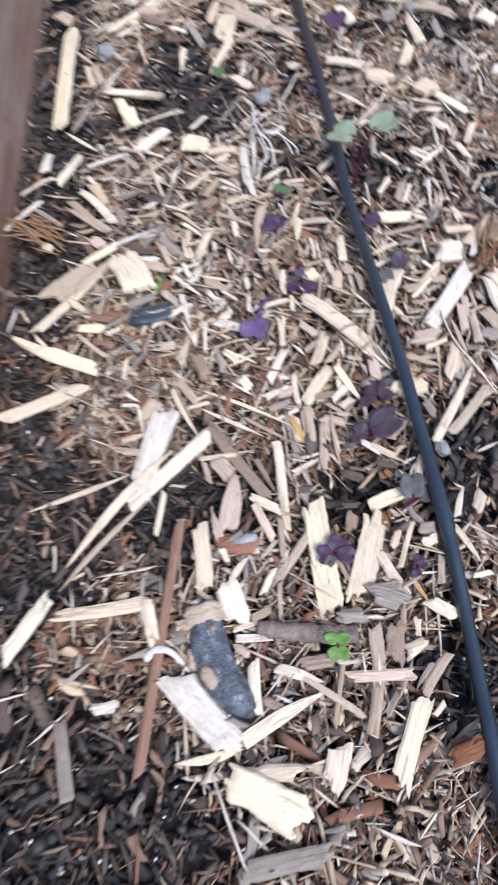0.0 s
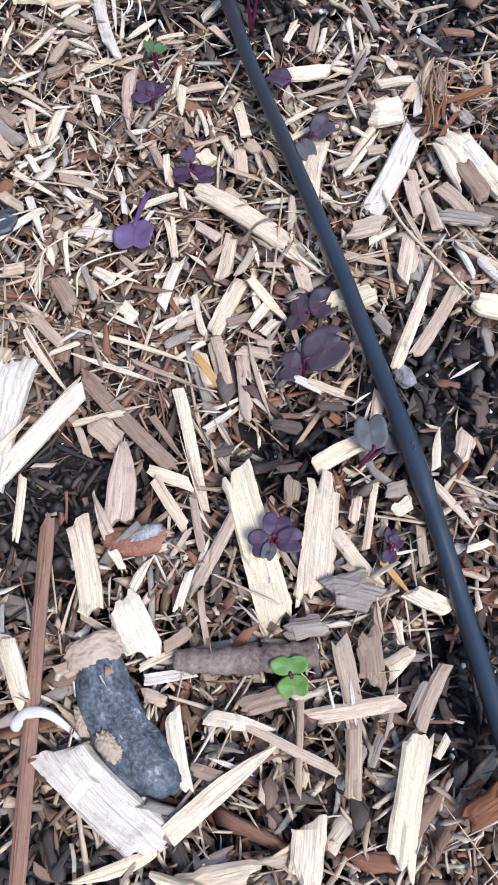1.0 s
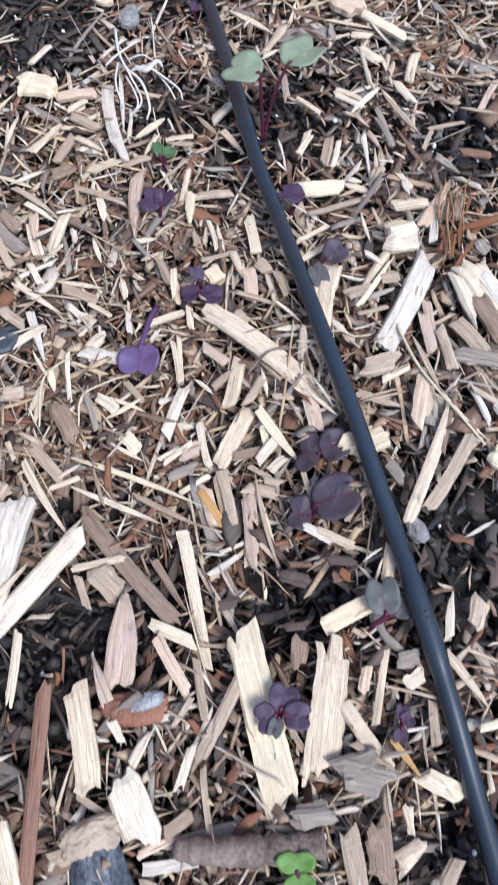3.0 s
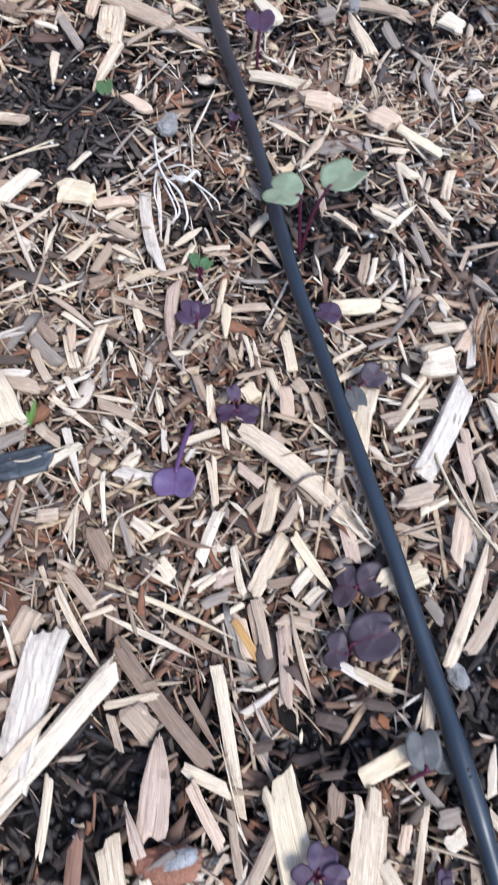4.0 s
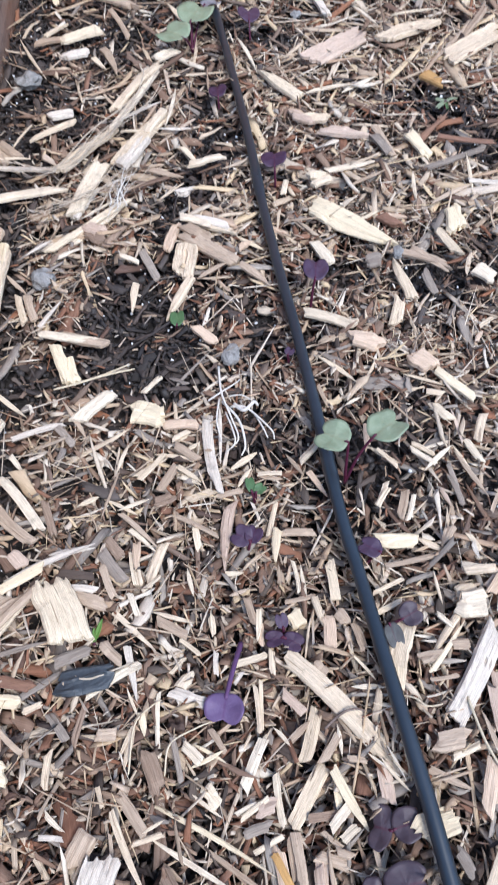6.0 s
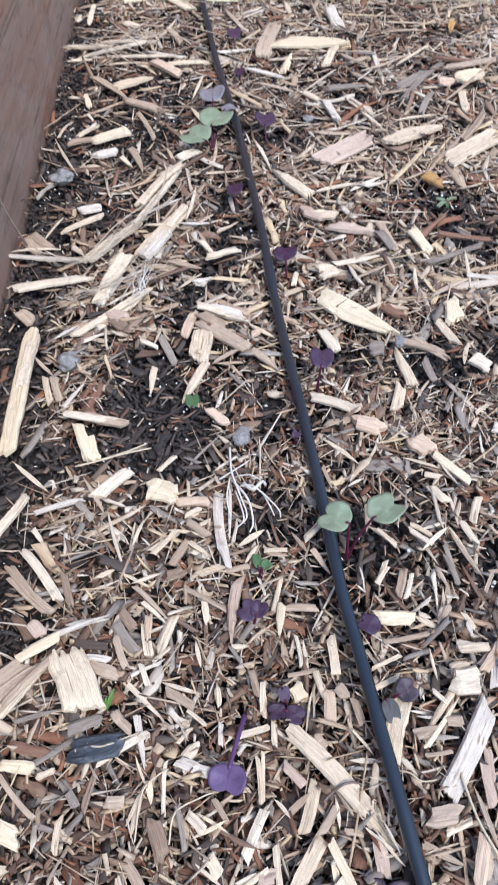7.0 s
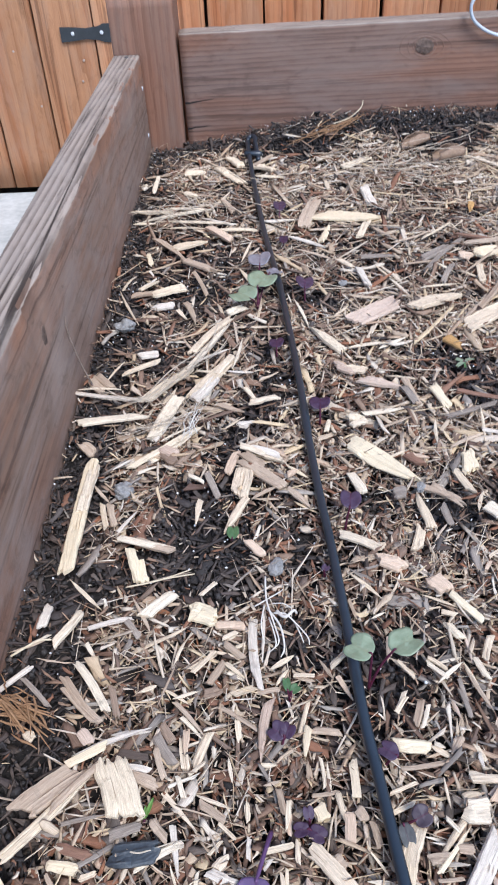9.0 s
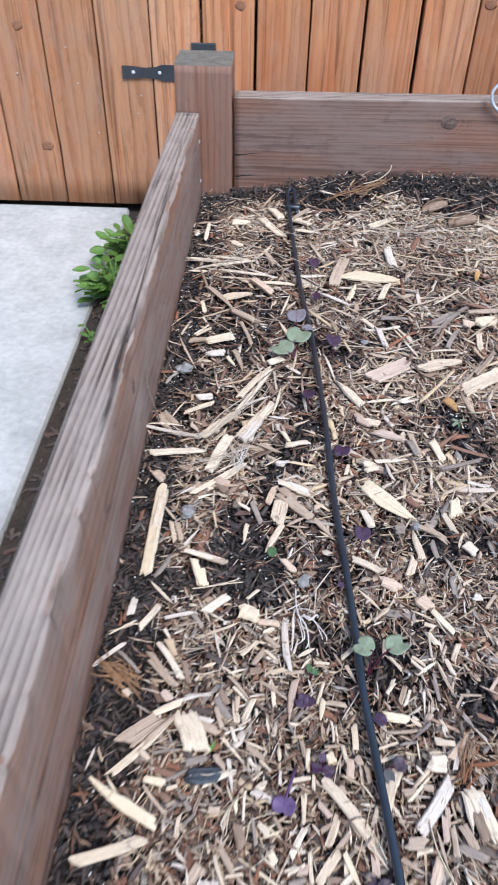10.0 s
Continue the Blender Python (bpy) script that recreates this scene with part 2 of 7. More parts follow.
def plank(length, wide, high, radius=0.003, step=0.03, wear=0.0015, seed=0, ragged=0.0):
    """A sawn board along x from 0, centred on y, up from z = 0, with rounded, slightly worn edges."""
    bm = bmesh.new()
    rest = bm.verts.layers.float_vector.new("rest")
    ring = []
    for cx, cz, a0 in ((wide / 2 - radius, high - radius, 0), (-wide / 2 + radius, high - radius, 90),
                       (-wide / 2 + radius, radius, 180), (wide / 2 - radius, radius, 270)):
        arc = [(cx + radius * math.cos(radians(a0 + 30 * k)), cz + radius * math.sin(radians(a0 + 30 * k))) for k in range(4)]
        run = 0.02 if ragged else 0.002
        into, out_of = {0: ((0, -run), (-0.002, 0)), 90: ((0.002, 0), (0, -run)), 180: ((0, run), (0.002, 0)), 270: ((-0.002, 0), (0, run))}[a0]
        ring += [(arc[0][0] + into[0], arc[0][1] + into[1])] + arc + [(arc[3][0] + out_of[0], arc[3][1] + out_of[1])]
    count = max(2, int(length / step))
    rows = []
    for i in range(count + 1):
        x = length * i / count
        row = []
        for i_, (y, z) in enumerate(ring):
            sawn = (x, y, z)
            if ragged and 0 < i_ < 5:
                bite = max(0.0, noise.noise(Vector((x * 16, 3, 1))) - 0.05) + 0.8 * max(0.0, noise.noise(Vector((x * 75, 8, 2))) - 0.18)
                y, z = y - ragged * bite * (1.5 - i_ * 0.3), z - ragged * bite * i_ * 0.3
            n = noise.noise(Vector((x * 14 + seed * 7.3, y * 40, z * 40)))
            n2 = noise.noise(Vector((x * 60 + seed * 3.1, y * 90, z * 90)))
            k = 1 - wear * (abs(n) * 0.22 + 1.5 * max(0.0, abs(n2) - 0.22)) / min(wide, high) * 4
            row.append(bm.verts.new((x, y * k, high / 2 + (z - high / 2) * (1 - (1 - k) * wide / high))))
            row[-1][rest] = sawn
        rows.append(row)
    for a, b in zip(rows, rows[1:]):
        for i in range(len(ring)):
            j = (i + 1) % len(ring)
            f = bm.faces.new((a[i], a[j], b[j], b[i]))
            f.smooth = True
    bm.faces.new(rows[0][::-1])
    bm.faces.new(rows[-1])
    bmesh.ops.recalc_face_normals(bm, faces=bm.faces)
    return bm


def tube_mesh(name, points, radii, sides=8, squash=1.0):
    """A round rod through points, with a radius at each."""
    verts, faces, n = [], [], len(points)
    pts = [Vector(p) for p in points]
    for i, p in enumerate(pts):
        d = (pts[min(i + 1, n - 1)] - pts[max(i - 1, 0)]).normalized()
        side = d.cross(Vector((0, 0, 1)))
        side = side.normalized() if side.length > 1e-4 else Vector((1, 0, 0))
        up = side.cross(d)
        for k in range(sides):
            a = 2 * math.pi * k / sides
            verts.append(p + side * math.cos(a) * radii[i] + up * math.sin(a) * radii[i] * squash)
    for i in range(n - 1):
        for k in range(sides):
            j = (k + 1) % sides
            faces.append((i * sides + k, i * sides + j, (i + 1) * sides + j, (i + 1) * sides + k))
    faces.append(tuple(range(sides))[::-1])
    faces.append(tuple((n - 1) * sides + k for k in range(sides)))
    return mesh_from(name, verts, faces, smooth=True)


def spline(points, per=8):
    """Catmull-Rom through points."""
    p = [Vector(q) for q in points]
    p = [p[0] * 2 - p[1]] + p + [p[-1] * 2 - p[-2]]
    out = []
    for i in range(1, len(p) - 2):
        for k in range(per):
            t = k / per
            out.append(0.5 * (2 * p[i] + (p[i + 1] - p[i - 1]) * t + (2 * p[i - 1] - 5 * p[i] + 4 * p[i + 1] - p[i + 2]) * t * t
                              + (3 * p[i] - p[i - 1] - 3 * p[i + 1] + p[i + 2]) * t ** 3))
    return out + [p[-2]]


# ---- the lie of the soil ----
def smooth01(a, b, v):
    t = np.clip((v - a) / (b - a), 0, 1)
    return t * t * (3 - 2 * t)


def dip(x, y):
    """The hollow among the seedlings, and the low heap beside it: how far the mulch lies off the level."""
    def bell(cx, cy, rx, ry):
        return np.exp(-((x - cx) / rx) ** 2 - ((y - cy) / ry) ** 2)
    return 0.0055 * bell(0.050, -1.110, 0.035, 0.055) - 0.0082 * bell(0.112, -0.925, 0.060, 0.070) - 0.0165 * bell(0.121, -1.045, 0.036, 0.060)


def lie(x, y):
    """Height of the mulch's face: nearly level, a bank of soil against the far board, shallow hollows."""
    x, y = np.asarray(x, float), np.asarray(y, float)
    bank = 0.036 * smooth01(-0.14, 0.0, y) * smooth01(-0.02, 0.24, x)
    roll = 0.0022 * np.sin(x * 31 + y * 9) * np.sin(y * 23 - x * 7 + 1.0) + 0.0014 * np.sin(x * 70 + 2) * np.sin(y * 61)
    return bank + roll + dip(x, y)


# bare, dark places among the chips: x, y, half-widths, and how bare
BARE = [
    (0.062, -1.090, 0.034, 0.020, 0.95), (0.090, -1.078, 0.015, 0.012, 0.9), (0.134, -1.087, 0.018, 0.014, 0.95),
    (0.190, -1.083, 0.027, 0.025, 0.95), (0.244, -0.912, 0.020, 0.020, 0.85), (0.180, -1.178, 0.022, 0.025, 0.9),
    (0.170, -0.878, 0.030, 0.030, 0.65), (-0.019, -1.068, 0.030, 0.022, 0.9), (-0.012, -1.112, 0.032, 0.028, 0.9),
    (0.030, -1.207, 0.030, 0.022, 0.95), (0.0, -1.222, 0.040, 0.030, 0.9), (0.045, -1.225, 0.030, 0.015, 0.95),
    (0.062, -0.795, 0.048, 0.045, 0.72), (-0.040, -0.955, 0.020, 0.030, 0.8), (-0.034, -0.535, 0.026, 0.065, 0.9),
    (0.117, -0.616, 0.022, 0.032, 0.75), (0.284, -0.591, 0.040, 0.024, 0.6), (0.218, -0.412, 0.032, 0.026, 0.6),
    (0.191, -0.443, 0.026, 0.020, 0.6), (0.075, -0.745, 0.065, 0.050, 0.45), (0.105, -0.52, 0.030, 0.070, 0.5), (0.090, -0.35, 0.030, 0.080, 0.45), (0.035, -0.40, 0.085, 0.26, 0.58), (0.20, -0.34, 0.26, 0.30, 0.43),
    (0.054, -0.747, 0.027, 0.031, 0.75), (0.081, -0.697, 0.017, 0.036, 0.7), (0.012, -0.574, 0.025, 0.025, 0.75), (0.051, -0.461, 0.033, 0.027, 0.65), (-0.005, -0.816, 0.021, 0.021, 0.7), (-0.004, -1.184, 0.026, 0.019, 0.95), (0.013, -1.221, 0.026, 0.011, 0.95), (-0.017, -1.111, 0.016, 0.031, 0.9), (0.024, -1.081, 0.025, 0.014, 0.8),
    (-0.044, -0.514, 0.021, 0.056, 0.95), (-0.081, -0.435, 0.018, 0.045, 0.9), (0.003, -0.538, 0.021, 0.023, 0.8), (-0.043, -0.787, 0.022, 0.023, 0.95),
    (-0.045, -0.839, 0.014, 0.031, 0.95), (0.044, -0.773, 0.022, 0.015, 0.8), (0.067, -0.764, 0.015, 0.020, 0.8), (0.129, -0.792, 0.011, 0.027, 0.8),
    (0.107, -0.557, 0.015, 0.051, 0.7), (0.098, -0.652, 0.018, 0.034, 0.75), (0.135, -0.448, 0.014, 0.033, 0.8), (0.288, -0.631, 0.022, 0.029, 0.85),
    (0.229, -0.412, 0.034, 0.022, 0.7), (0.336, -0.400, 0.022, 0.015, 0.7), (0.152, -0.803, 0.010, 0.013, 0.6), (0.016, -0.353, 0.031, 0.016, 0.6),
    (0.106, -0.143, 0.022, 0.038, 0.7), (-0.102, -0.187, 0.018, 0.086, 0.9), (0.221, -0.602, 0.018, 0.016, 0.6), (0.166, -0.474, 0.016, 0.026, 0.75),
    (0.061, -1.080, 0.020, 0.016, 0.95), (0.051, -1.112, 0.012, 0.016, 0.90), (0.050, -1.093, 0.014, 0.014, 0.90), (0.188, -1.091, 0.026, 0.020, 0.95), (0.136, -1.086, 0.016, 0.012, 0.95), (0.166, -1.176, 0.014, 0.018, 0.90), (0.066, -1.043, 0.010, 0.008, 0.90), (0.119, -0.861, 0.012, 0.016, 0.75), (0.068, -0.815, 0.020, 0.018, 0.80),
]
BARE_EDGE = 0.044
spots = np.random.default_rng(77)
for _ in range(75):
    BARE.append((spots.uniform(-0.05, 0.42), spots.uniform(-0.95, -0.08), spots.uniform(0.008, 0.026), spots.uniform(0.010, 0.026), spots.uniform(0.45, 0.85)))


def bareness(x, y):
    x, y = np.asarray(x, float), np.asarray(y, float)
    b = np.zeros_like(x)
    for cx, cy, rx, ry, k in BARE:
        b = np.maximum(b, k * np.exp(-(((x - cx) / rx) ** 2 + ((y - cy) / ry) ** 2) / 1.5))
    inner = x + 0.051
    b = np.maximum(b, 0.97 * (1 - smooth01(0.004, BARE_EDGE * 1.7, inner)))
    b = np.maximum(b, 0.97 * smooth01(-0.105, -0.06, y - 0.03 * np.sin(x * 30)))
    line = 0.095 + 0.08 * np.clip(-y / 1.15, 0, 1) - 0.012
    b = np.maximum(b, 0.5 * np.exp(-((x - line) / 0.02) ** 2) * smooth01(-0.95, -0.5, y))
    return smooth01(0.10, 0.66, b) * 0.98


# ---- structure: ground, patio, bed ----
def sheet(x0, x1, y0, y1, nx, ny, height):
    xs, ys = np.linspace(x0, x1, nx), np.linspace(y0, y1, ny)
    gx, gy = np.meshgrid(xs, ys)
    gz = height(gx, gy)
    verts = np.stack([gx.ravel(), gy.ravel(), gz.ravel()], 1)
    faces = [(j * nx + i, j * nx + i + 1, (j + 1) * nx + i + 1, (j + 1) * nx + i) for j in range(ny - 1) for i in range(nx - 1)]
    return verts, faces


GROUND = -0.200
v, f = sheet(-60, 60, -60, 60, 3, 3, lambda x, y: x * 0 + GROUND - 0.012)
tagged(part("ground", mesh_from("ground", v, f), earth), "bare dark earth round the raised bed", "ground", kind="structure")


def slab(x0, x1, y0, y1, z0, z1, r=0.008):
    bm = bmesh.new()
    bmesh.ops.create_cube(bm, size=1)
    bmesh.ops.transform(bm, verts=bm.verts, matrix=Matrix.LocRotScale(((x0 + x1) / 2, (y0 + y1) / 2, (z0 + z1) / 2), None, (x1 - x0, y1 - y0, z1 - z0)))
    bmesh.ops.bevel(bm, geom=bm.edges[:], offset=r, segments=2, affect="EDGES", profile=0.5)
    return bm


patio = part("pavement", slab(-2.6, -0.2545, -3.2, 0.355, -0.10, 0.0), concrete, m=pose(0, 0, GROUND))
tagged(patio, "pale grey smooth concrete path beside the bed", "path", kind="structure")

# soil in the bed
v, f = sheet(-0.06, 0.95, -1.85, 0.02, 190, 350, lambda x, y: lie(x, y) - 0.015 + 0.0045 * (np.sin(x * 311 + np.sin(y * 170) * 2) * np.sin(y * 287)) * 0.6)
bed_soil = part("soil", mesh_from("soil", v, f, smooth=True), soil)
tagged(bed_soil, "damp black potting soil filling the raised bed", "soil", kind="structure")

# raised bed of boards and a corner post
bed = tagged(new("raised_bed"), "raised garden bed of weathered brown boards with a square post", "raised bed")
side_m = pose(-0.070, -0.004, 0, 0, 0, -90)


def two_tone(ob, material, tilt=0.6):
    """The upper face, bared by weather, greys apart from the stained sides."""
    ob.data.materials.append(material)
    for p in ob.data.polygons:
        if p.normal.z > tilt:
            p.material_index = 1


side = part("side_board", plank(1.85, 0.038, 0.184, 0.004, 0.004, 0.0, 1, 0.008), bed_timber, bed, "brown board with a greyed, split upper edge",
            side_m @ pose(0, 0, 0.1205 - 0.184))
two_tone(side, top_timber)
part("side_board", plank(1.85, 0.038, 0.139, 0.003, 0.03, 0.001, 2), bed_timber, bed, m=side_m @ pose(0, 0, GROUND + 0.004))
back_m = pose(0.005, 0.032, 0.1405 - 0.184, 0, -0.5, 0)
back = part("end_board", plank(1.0, 0.038, 0.184, 0.004, 0.010, 0.0006, 3), end_timber, bed, m=back_m)
two_tone(back, top_timber)
part("end_board", plank(1.0, 0.038, 0.150, 0.003, 0.03, 0.001, 4), end_timber, bed, m=pose(0.005, 0.032, GROUND + 0.002))
post = part("post", plank(0.387, 0.089, 0.089, 0.004, 0.012, 0.0008, 5), post_timber, bed, "square brown post with a greyed top",
            pose(-0.0445 - 0.0445, 0.0445, GROUND, 0, -90, 0) @ pose(0, 0, -0.089))
for poly in post.data.polygons:
    if poly.normal.x > 0.8:
        poly.material_index = 1
post.data.materials.append(plain("mossy_end_grain", (0.075, 0.078, 0.058), (0.24, 0.215, 0.185), 70, 0.9, 0.2, 0.003))
part("end_board", plank(1.1, 0.038, 0.31, 0.003, 0.05, 0.001, 6), bed_timber, bed, m=pose(0.02, -1.83, GROUND + 0.002))
part("side_board", plank(1.84, 0.038, 0.31, 0.003, 0.05, 0.001, 7), bed_timber, bed, m=pose(0.95, -1.81, GROUND + 0.002, 0, 0, 90))

# ---- fence and gate ----
FENCE_Y = 0.345
fence = tagged(new("wooden_fence"), "fence of orange-brown stained upright cedar boards behind the bed", "fence")
PICKETS = (-0.0795, 0.0245, 0.1260, 0.2295, 0.3340, 0.4360, 0.539, 0.642, 0.745, 0.848)
for i, x in enumerate(PICKETS):
    part("board", plank(1.75, 0.018, 0.0985, 0.002, 0.06, 0.001, 20 + i), fence_timber, fence,
         m=pose(x + 0.002, FENCE_Y + 0.009 + 0.002 * (i % 2), GROUND + 0.02, 0, -90, 0) @ pose(0, 0, -0.0985))
part("rail", plank(1.1, 0.038, 0.089, 0.003, 0.1, 0.001, 40), fence_timber, fence, m=pose(-0.1, FENCE_Y + 0.045, 0.35))
part("rail", plank(1.1, 0.038, 0.089, 0.003, 0.1, 0.001, 41), fence_timber, fence, m=pose(-0.1, FENCE_Y + 0.045, 1.3))

# added backing, no real wall: blocks light so the fence's gaps look dark
tagged(part("wall_north", slab(-1.05, 0.96, 0.43, 0.45, GROUND - 0.01, 1.53, 0.002), post_timber), "added backing panel that shuts light out of the fence's gaps", "wall", kind="structure")

gate = tagged(new("wooden_gate"), "gate of orange-brown cedar boards with a black strap hinge", "gate")
GATE = ((-0.177, 0.0945), (-0.282, 0.1025), (-0.387, 0.1025), (-0.494, 0.1045), (-0.604, 0.107), (-0.714, 0.107), (-0.824, 0.107), (-0.934, 0.107))
for i, (x, w) in enumerate(GATE):
    part("board", plank(1.75, 0.018, w, 0.002, 0.06, 0.001, 50 + i), gate_timber, gate,
         m=pose(x, FENCE_Y + 0.006 + 0.002 * (i % 2), GROUND + 0.012, 0, -90, 0) @ pose(0, 0, -w))
part("brace", plank(0.95, 0.03, 0.089, 0.003, 0.1, 0.001, 60), gate_timber, gate, m=pose(-0.96, FENCE_Y + 0.036, 0.1))


def strap_outline():
    return [(0.0, 0.012), (0.022, 0.011), (0.045, 0.0085), (0.068, 0.011), (0.078, 0.0148), (0.11, 0.015),
            (0.11, -0.015), (0.078, -0.0148), (0.068, -0.011), (0.045, -0.0085), (0.022, -0.011), (0.0, -0.012)]


bm = bmesh.new()
face = bm.faces.new([bm.verts.new((x, 0, z)) for x, z in strap_outline()])
ext = bmesh.ops.extrude_face_region(bm, geom=[face])
bmesh.ops.translate(bm, verts=[e for e in ext["geom"] if isinstance(e, bmesh.types.BMVert)], vec=(0, 0.003, 0))
bmesh.ops.recalc_face_normals(bm, faces=bm.faces)
hinge = part("hinge", bm, hinge_black, gate, "black strap hinge with two bright screws", pose(-0.238, FENCE_Y - 0.0052, 0.083))
for sxx in (0.022, 0.074):
    bm = bmesh.new()
    bmesh.ops.create_uvsphere(bm, u_segments=12, v_segments=6, radius=0.0034)
    bmesh.ops.scale(bm, verts=bm.verts, vec=(1, 0.45, 1))
    part("screw", bm, screw_steel, hinge, "bright zinc screw head", pose(sxx, -0.0005, 0.001))

# a knot and drying splits in the far board
bm = bmesh.new()
bmesh.ops.create_uvsphere(bm, u_segments=20, v_segments=12, radius=1.0)
for vert in bm.verts:
    vert.co *= 1 + 0.22 * noise.noise(vert.co * 2.0 + Vector((4, 1, 7)))
bmesh.ops.scale(bm, verts=bm.verts, vec=(0.0125, 0.0022, 0.0100))
knot_dark = plain("dark_resin_knot", (0.020, 0.014, 0.012), (0.24, 0.165, 0.13), 230, 0.75, 0.3, 0.002)
part("knot", bm, knot_dark, back, "dark cracked knot", pose(0.342, -0.0188, 0.151, 0, 12, 0))
for i, (kx, kz, ln) in enumerate(((0.0, 0.094, 0.042), (0.0, 0.058, 0.036))):
    bm = bmesh.new()
    pts = [(ln * s / 6, 0.0013 * (1 - s / 6) ** 1.5 + 0.0002) for s in range(7)]
    low = [bm.verts.new((x, 0, noise.noise(Vector((x * 200, i, 0))) * 0.002 + 0.08 * x - h)) for x, h in pts]
    high = [bm.verts.new((x, 0, noise.noise(Vector((x * 200, i, 0))) * 0.002 + 0.08 * x + h)) for x, h in pts]
    for k in range(6):
        bm.faces.new((low[k], low[k + 1], high[k + 1], high[k]))
    part("split", bm, soil, back, "dark drying split", pose(kx, -0.0192, kz))

for i, grow in enumerate((1.3, 1.6, 1.95)):
    ringed = [(0.0125 * grow * (1 + 0.25 * i) * math.cos(a) * (1 + 0.06 * math.sin(3 * a + i)), 0, 0.0100 * grow * math.sin(a) * (1 + 0.05 * math.cos(2 * a))) for a in np.linspace(0, 2 * math.pi, 41)]
    part("knot_ring", tube_mesh("knot_ring", ringed, [0.0005 - 0.0001 * i] * 41, 6), end_timber, back, "dark grain curling round the knot", pose(0.342, -0.0189, 0.151, 0, 6, 0))

# nails in the gate
nail_dull = plain("dull_rusted_nail", (0.30, 0.19, 0.13), (0.50, 0.40, 0.33), 300, 0.6, 0.4)
for x, z in ((-0.205, 0.040), (-0.213, 0.005), (-0.345, 0.125), (-0.330, 0.060), (-0.300, -0.035), (-0.450, 0.075)):
    bm = bmesh.new()
    bmesh.ops.create_uvsphere(bm, u_segments=10, v_segments=6, radius=0.0024)
    bmesh.ops.scale(bm, verts=bm.verts, vec=(1, 0.4, 1))
    part("nail", bm, nail_dull, gate, "small dull nail head", pose(x, FENCE_Y - 0.0022, z))

# a nail head in the side board's end
bm = bmesh.new()
bmesh.ops.create_uvsphere(bm, u_segments=10, v_segments=6, radius=0.0035)
bmesh.ops.scale(bm, verts=bm.verts, vec=(1, 1, 0.3))
part("nail", bm, hinge_black, bed, "dark nail head", pose(-0.068, -0.016, 0.1205))


# knots in the fence, the gate and the side board
knot_red = plain("red_brown_knot", (0.13, 0.055, 0.03), (0.36, 0.17, 0.09), 160, 0.7, 0.3, 0.001)


def knot(parent, wide, high, seed, material, m):
    bm = bmesh.new()
    bmesh.ops.create_uvsphere(bm, u_segments=18, v_segments=10, radius=1.0)
    for vert in bm.verts:
        vert.co *= 1 + 0.3 * noise.noise(vert.co * 1.7 + Vector((seed, 1, 7)))
    bmesh.ops.scale(bm, verts=bm.verts, vec=(wide, 0.0012, high))
    for face_ in bm.faces:
        face_.smooth = True
    ob = part("knot", bm, material, None, "dark knot in the board")
    ob.parent = parent
    ob.matrix_parent_inverse = parent.matrix_basis.inverted()
    ob.matrix_basis = m


knot(fence, 0.011, 0.008, 2, knot_red, pose(-0.006, FENCE_Y + 0.0003, 0.2015))
knot(fence, 0.012, 0.009, 5, knot_red, pose(0.455, FENCE_Y + 0.002, 0.213))
knot(gate, 0.010, 0.008, 3, knot_red, pose(-0.432, FENCE_Y - 0.0013, 0.160))
knot(gate, 0.012, 0.009, 4, knot_red, pose(-0.414, FENCE_Y - 0.0013, -0.066))
knot(bed, 0.0055, 0.008, 6, knot_dark, pose(-0.0512, -0.658, 0.083, 0, 0, 90))

# ---- mulch ----
rng = np.random.default_rng(11)


def splinter_template(r, kind, n=5):
    """A split piece of unit length, width and thickness: stations along x, four corners each."""
    xs = np.linspace(-0.5, 0.5, n)
    xs[1:-1] += r.uniform(-0.09, 0.09, n - 2)
    half = 0.5 * r.uniform(0.7, 1.15, n)
    if kind == "sliver":
        half *= np.clip((0.58 - np.abs(xs)) * 5, 0.25, 1)
    elif kind == "wedge":
        half *= np.clip(1.0 - 0.8 * (xs + 0.35).clip(0, 1), 0.2, 1)
    elif kind == "flake":
        half *= r.uniform(0.65, 1.25, n)
    mid = np.cumsum(r.uniform(-0.12, 0.12, n)) + r.uniform(-1.1, 1.1) * xs ** 2
    arch = r.uniform(-0.9, 0.9) * xs ** 2
    top = 0.5 * r.uniform(0.55, 1.1, n)
    slant = {0: r.uniform(-0.16, 0.16), n - 1: r.uniform(-0.16, 0.16)}
    verts = []
    for i in range(n):
        jag = r.uniform(-0.12, 0.12, 4) if i in slant else r.uniform(-0.015, 0.015, 4)
        for k, (sy_, sz_) in enumerate(((-1, -0.8), (1, -0.8), (0.8, 1), (-0.8, 1))):
            verts.append((xs[i] + jag[k] + slant.get(i, 0) * sy_, mid[i] + sy_ * half[i] * r.uniform(0.85, 1.1), arch[i] + sz_ * top[i] * r.uniform(0.6, 1.1)))
    faces = []
    for i in range(n - 1):
        for k in range(4):
            j = (k + 1) % 4
            faces.append((i * 4 + k, i * 4 + j, (i + 1) * 4 + j, (i + 1) * 4 + k))
    faces += [(3, 2, 1, 0), tuple((n - 1) * 4 + k for k in range(4))]
    return np.array(verts), np.array(faces)


TEMPLATES = [splinter_template(rng, kind) for kind in ("slab",) * 5 + ("wedge",) * 3 + ("sliver",) * 2 + ("flake",) * 2 for _ in range(4)]
BITS = [splinter_template(rng, kind, 3) for kind in ("slab", "slab", "wedge") for _ in range(8)]


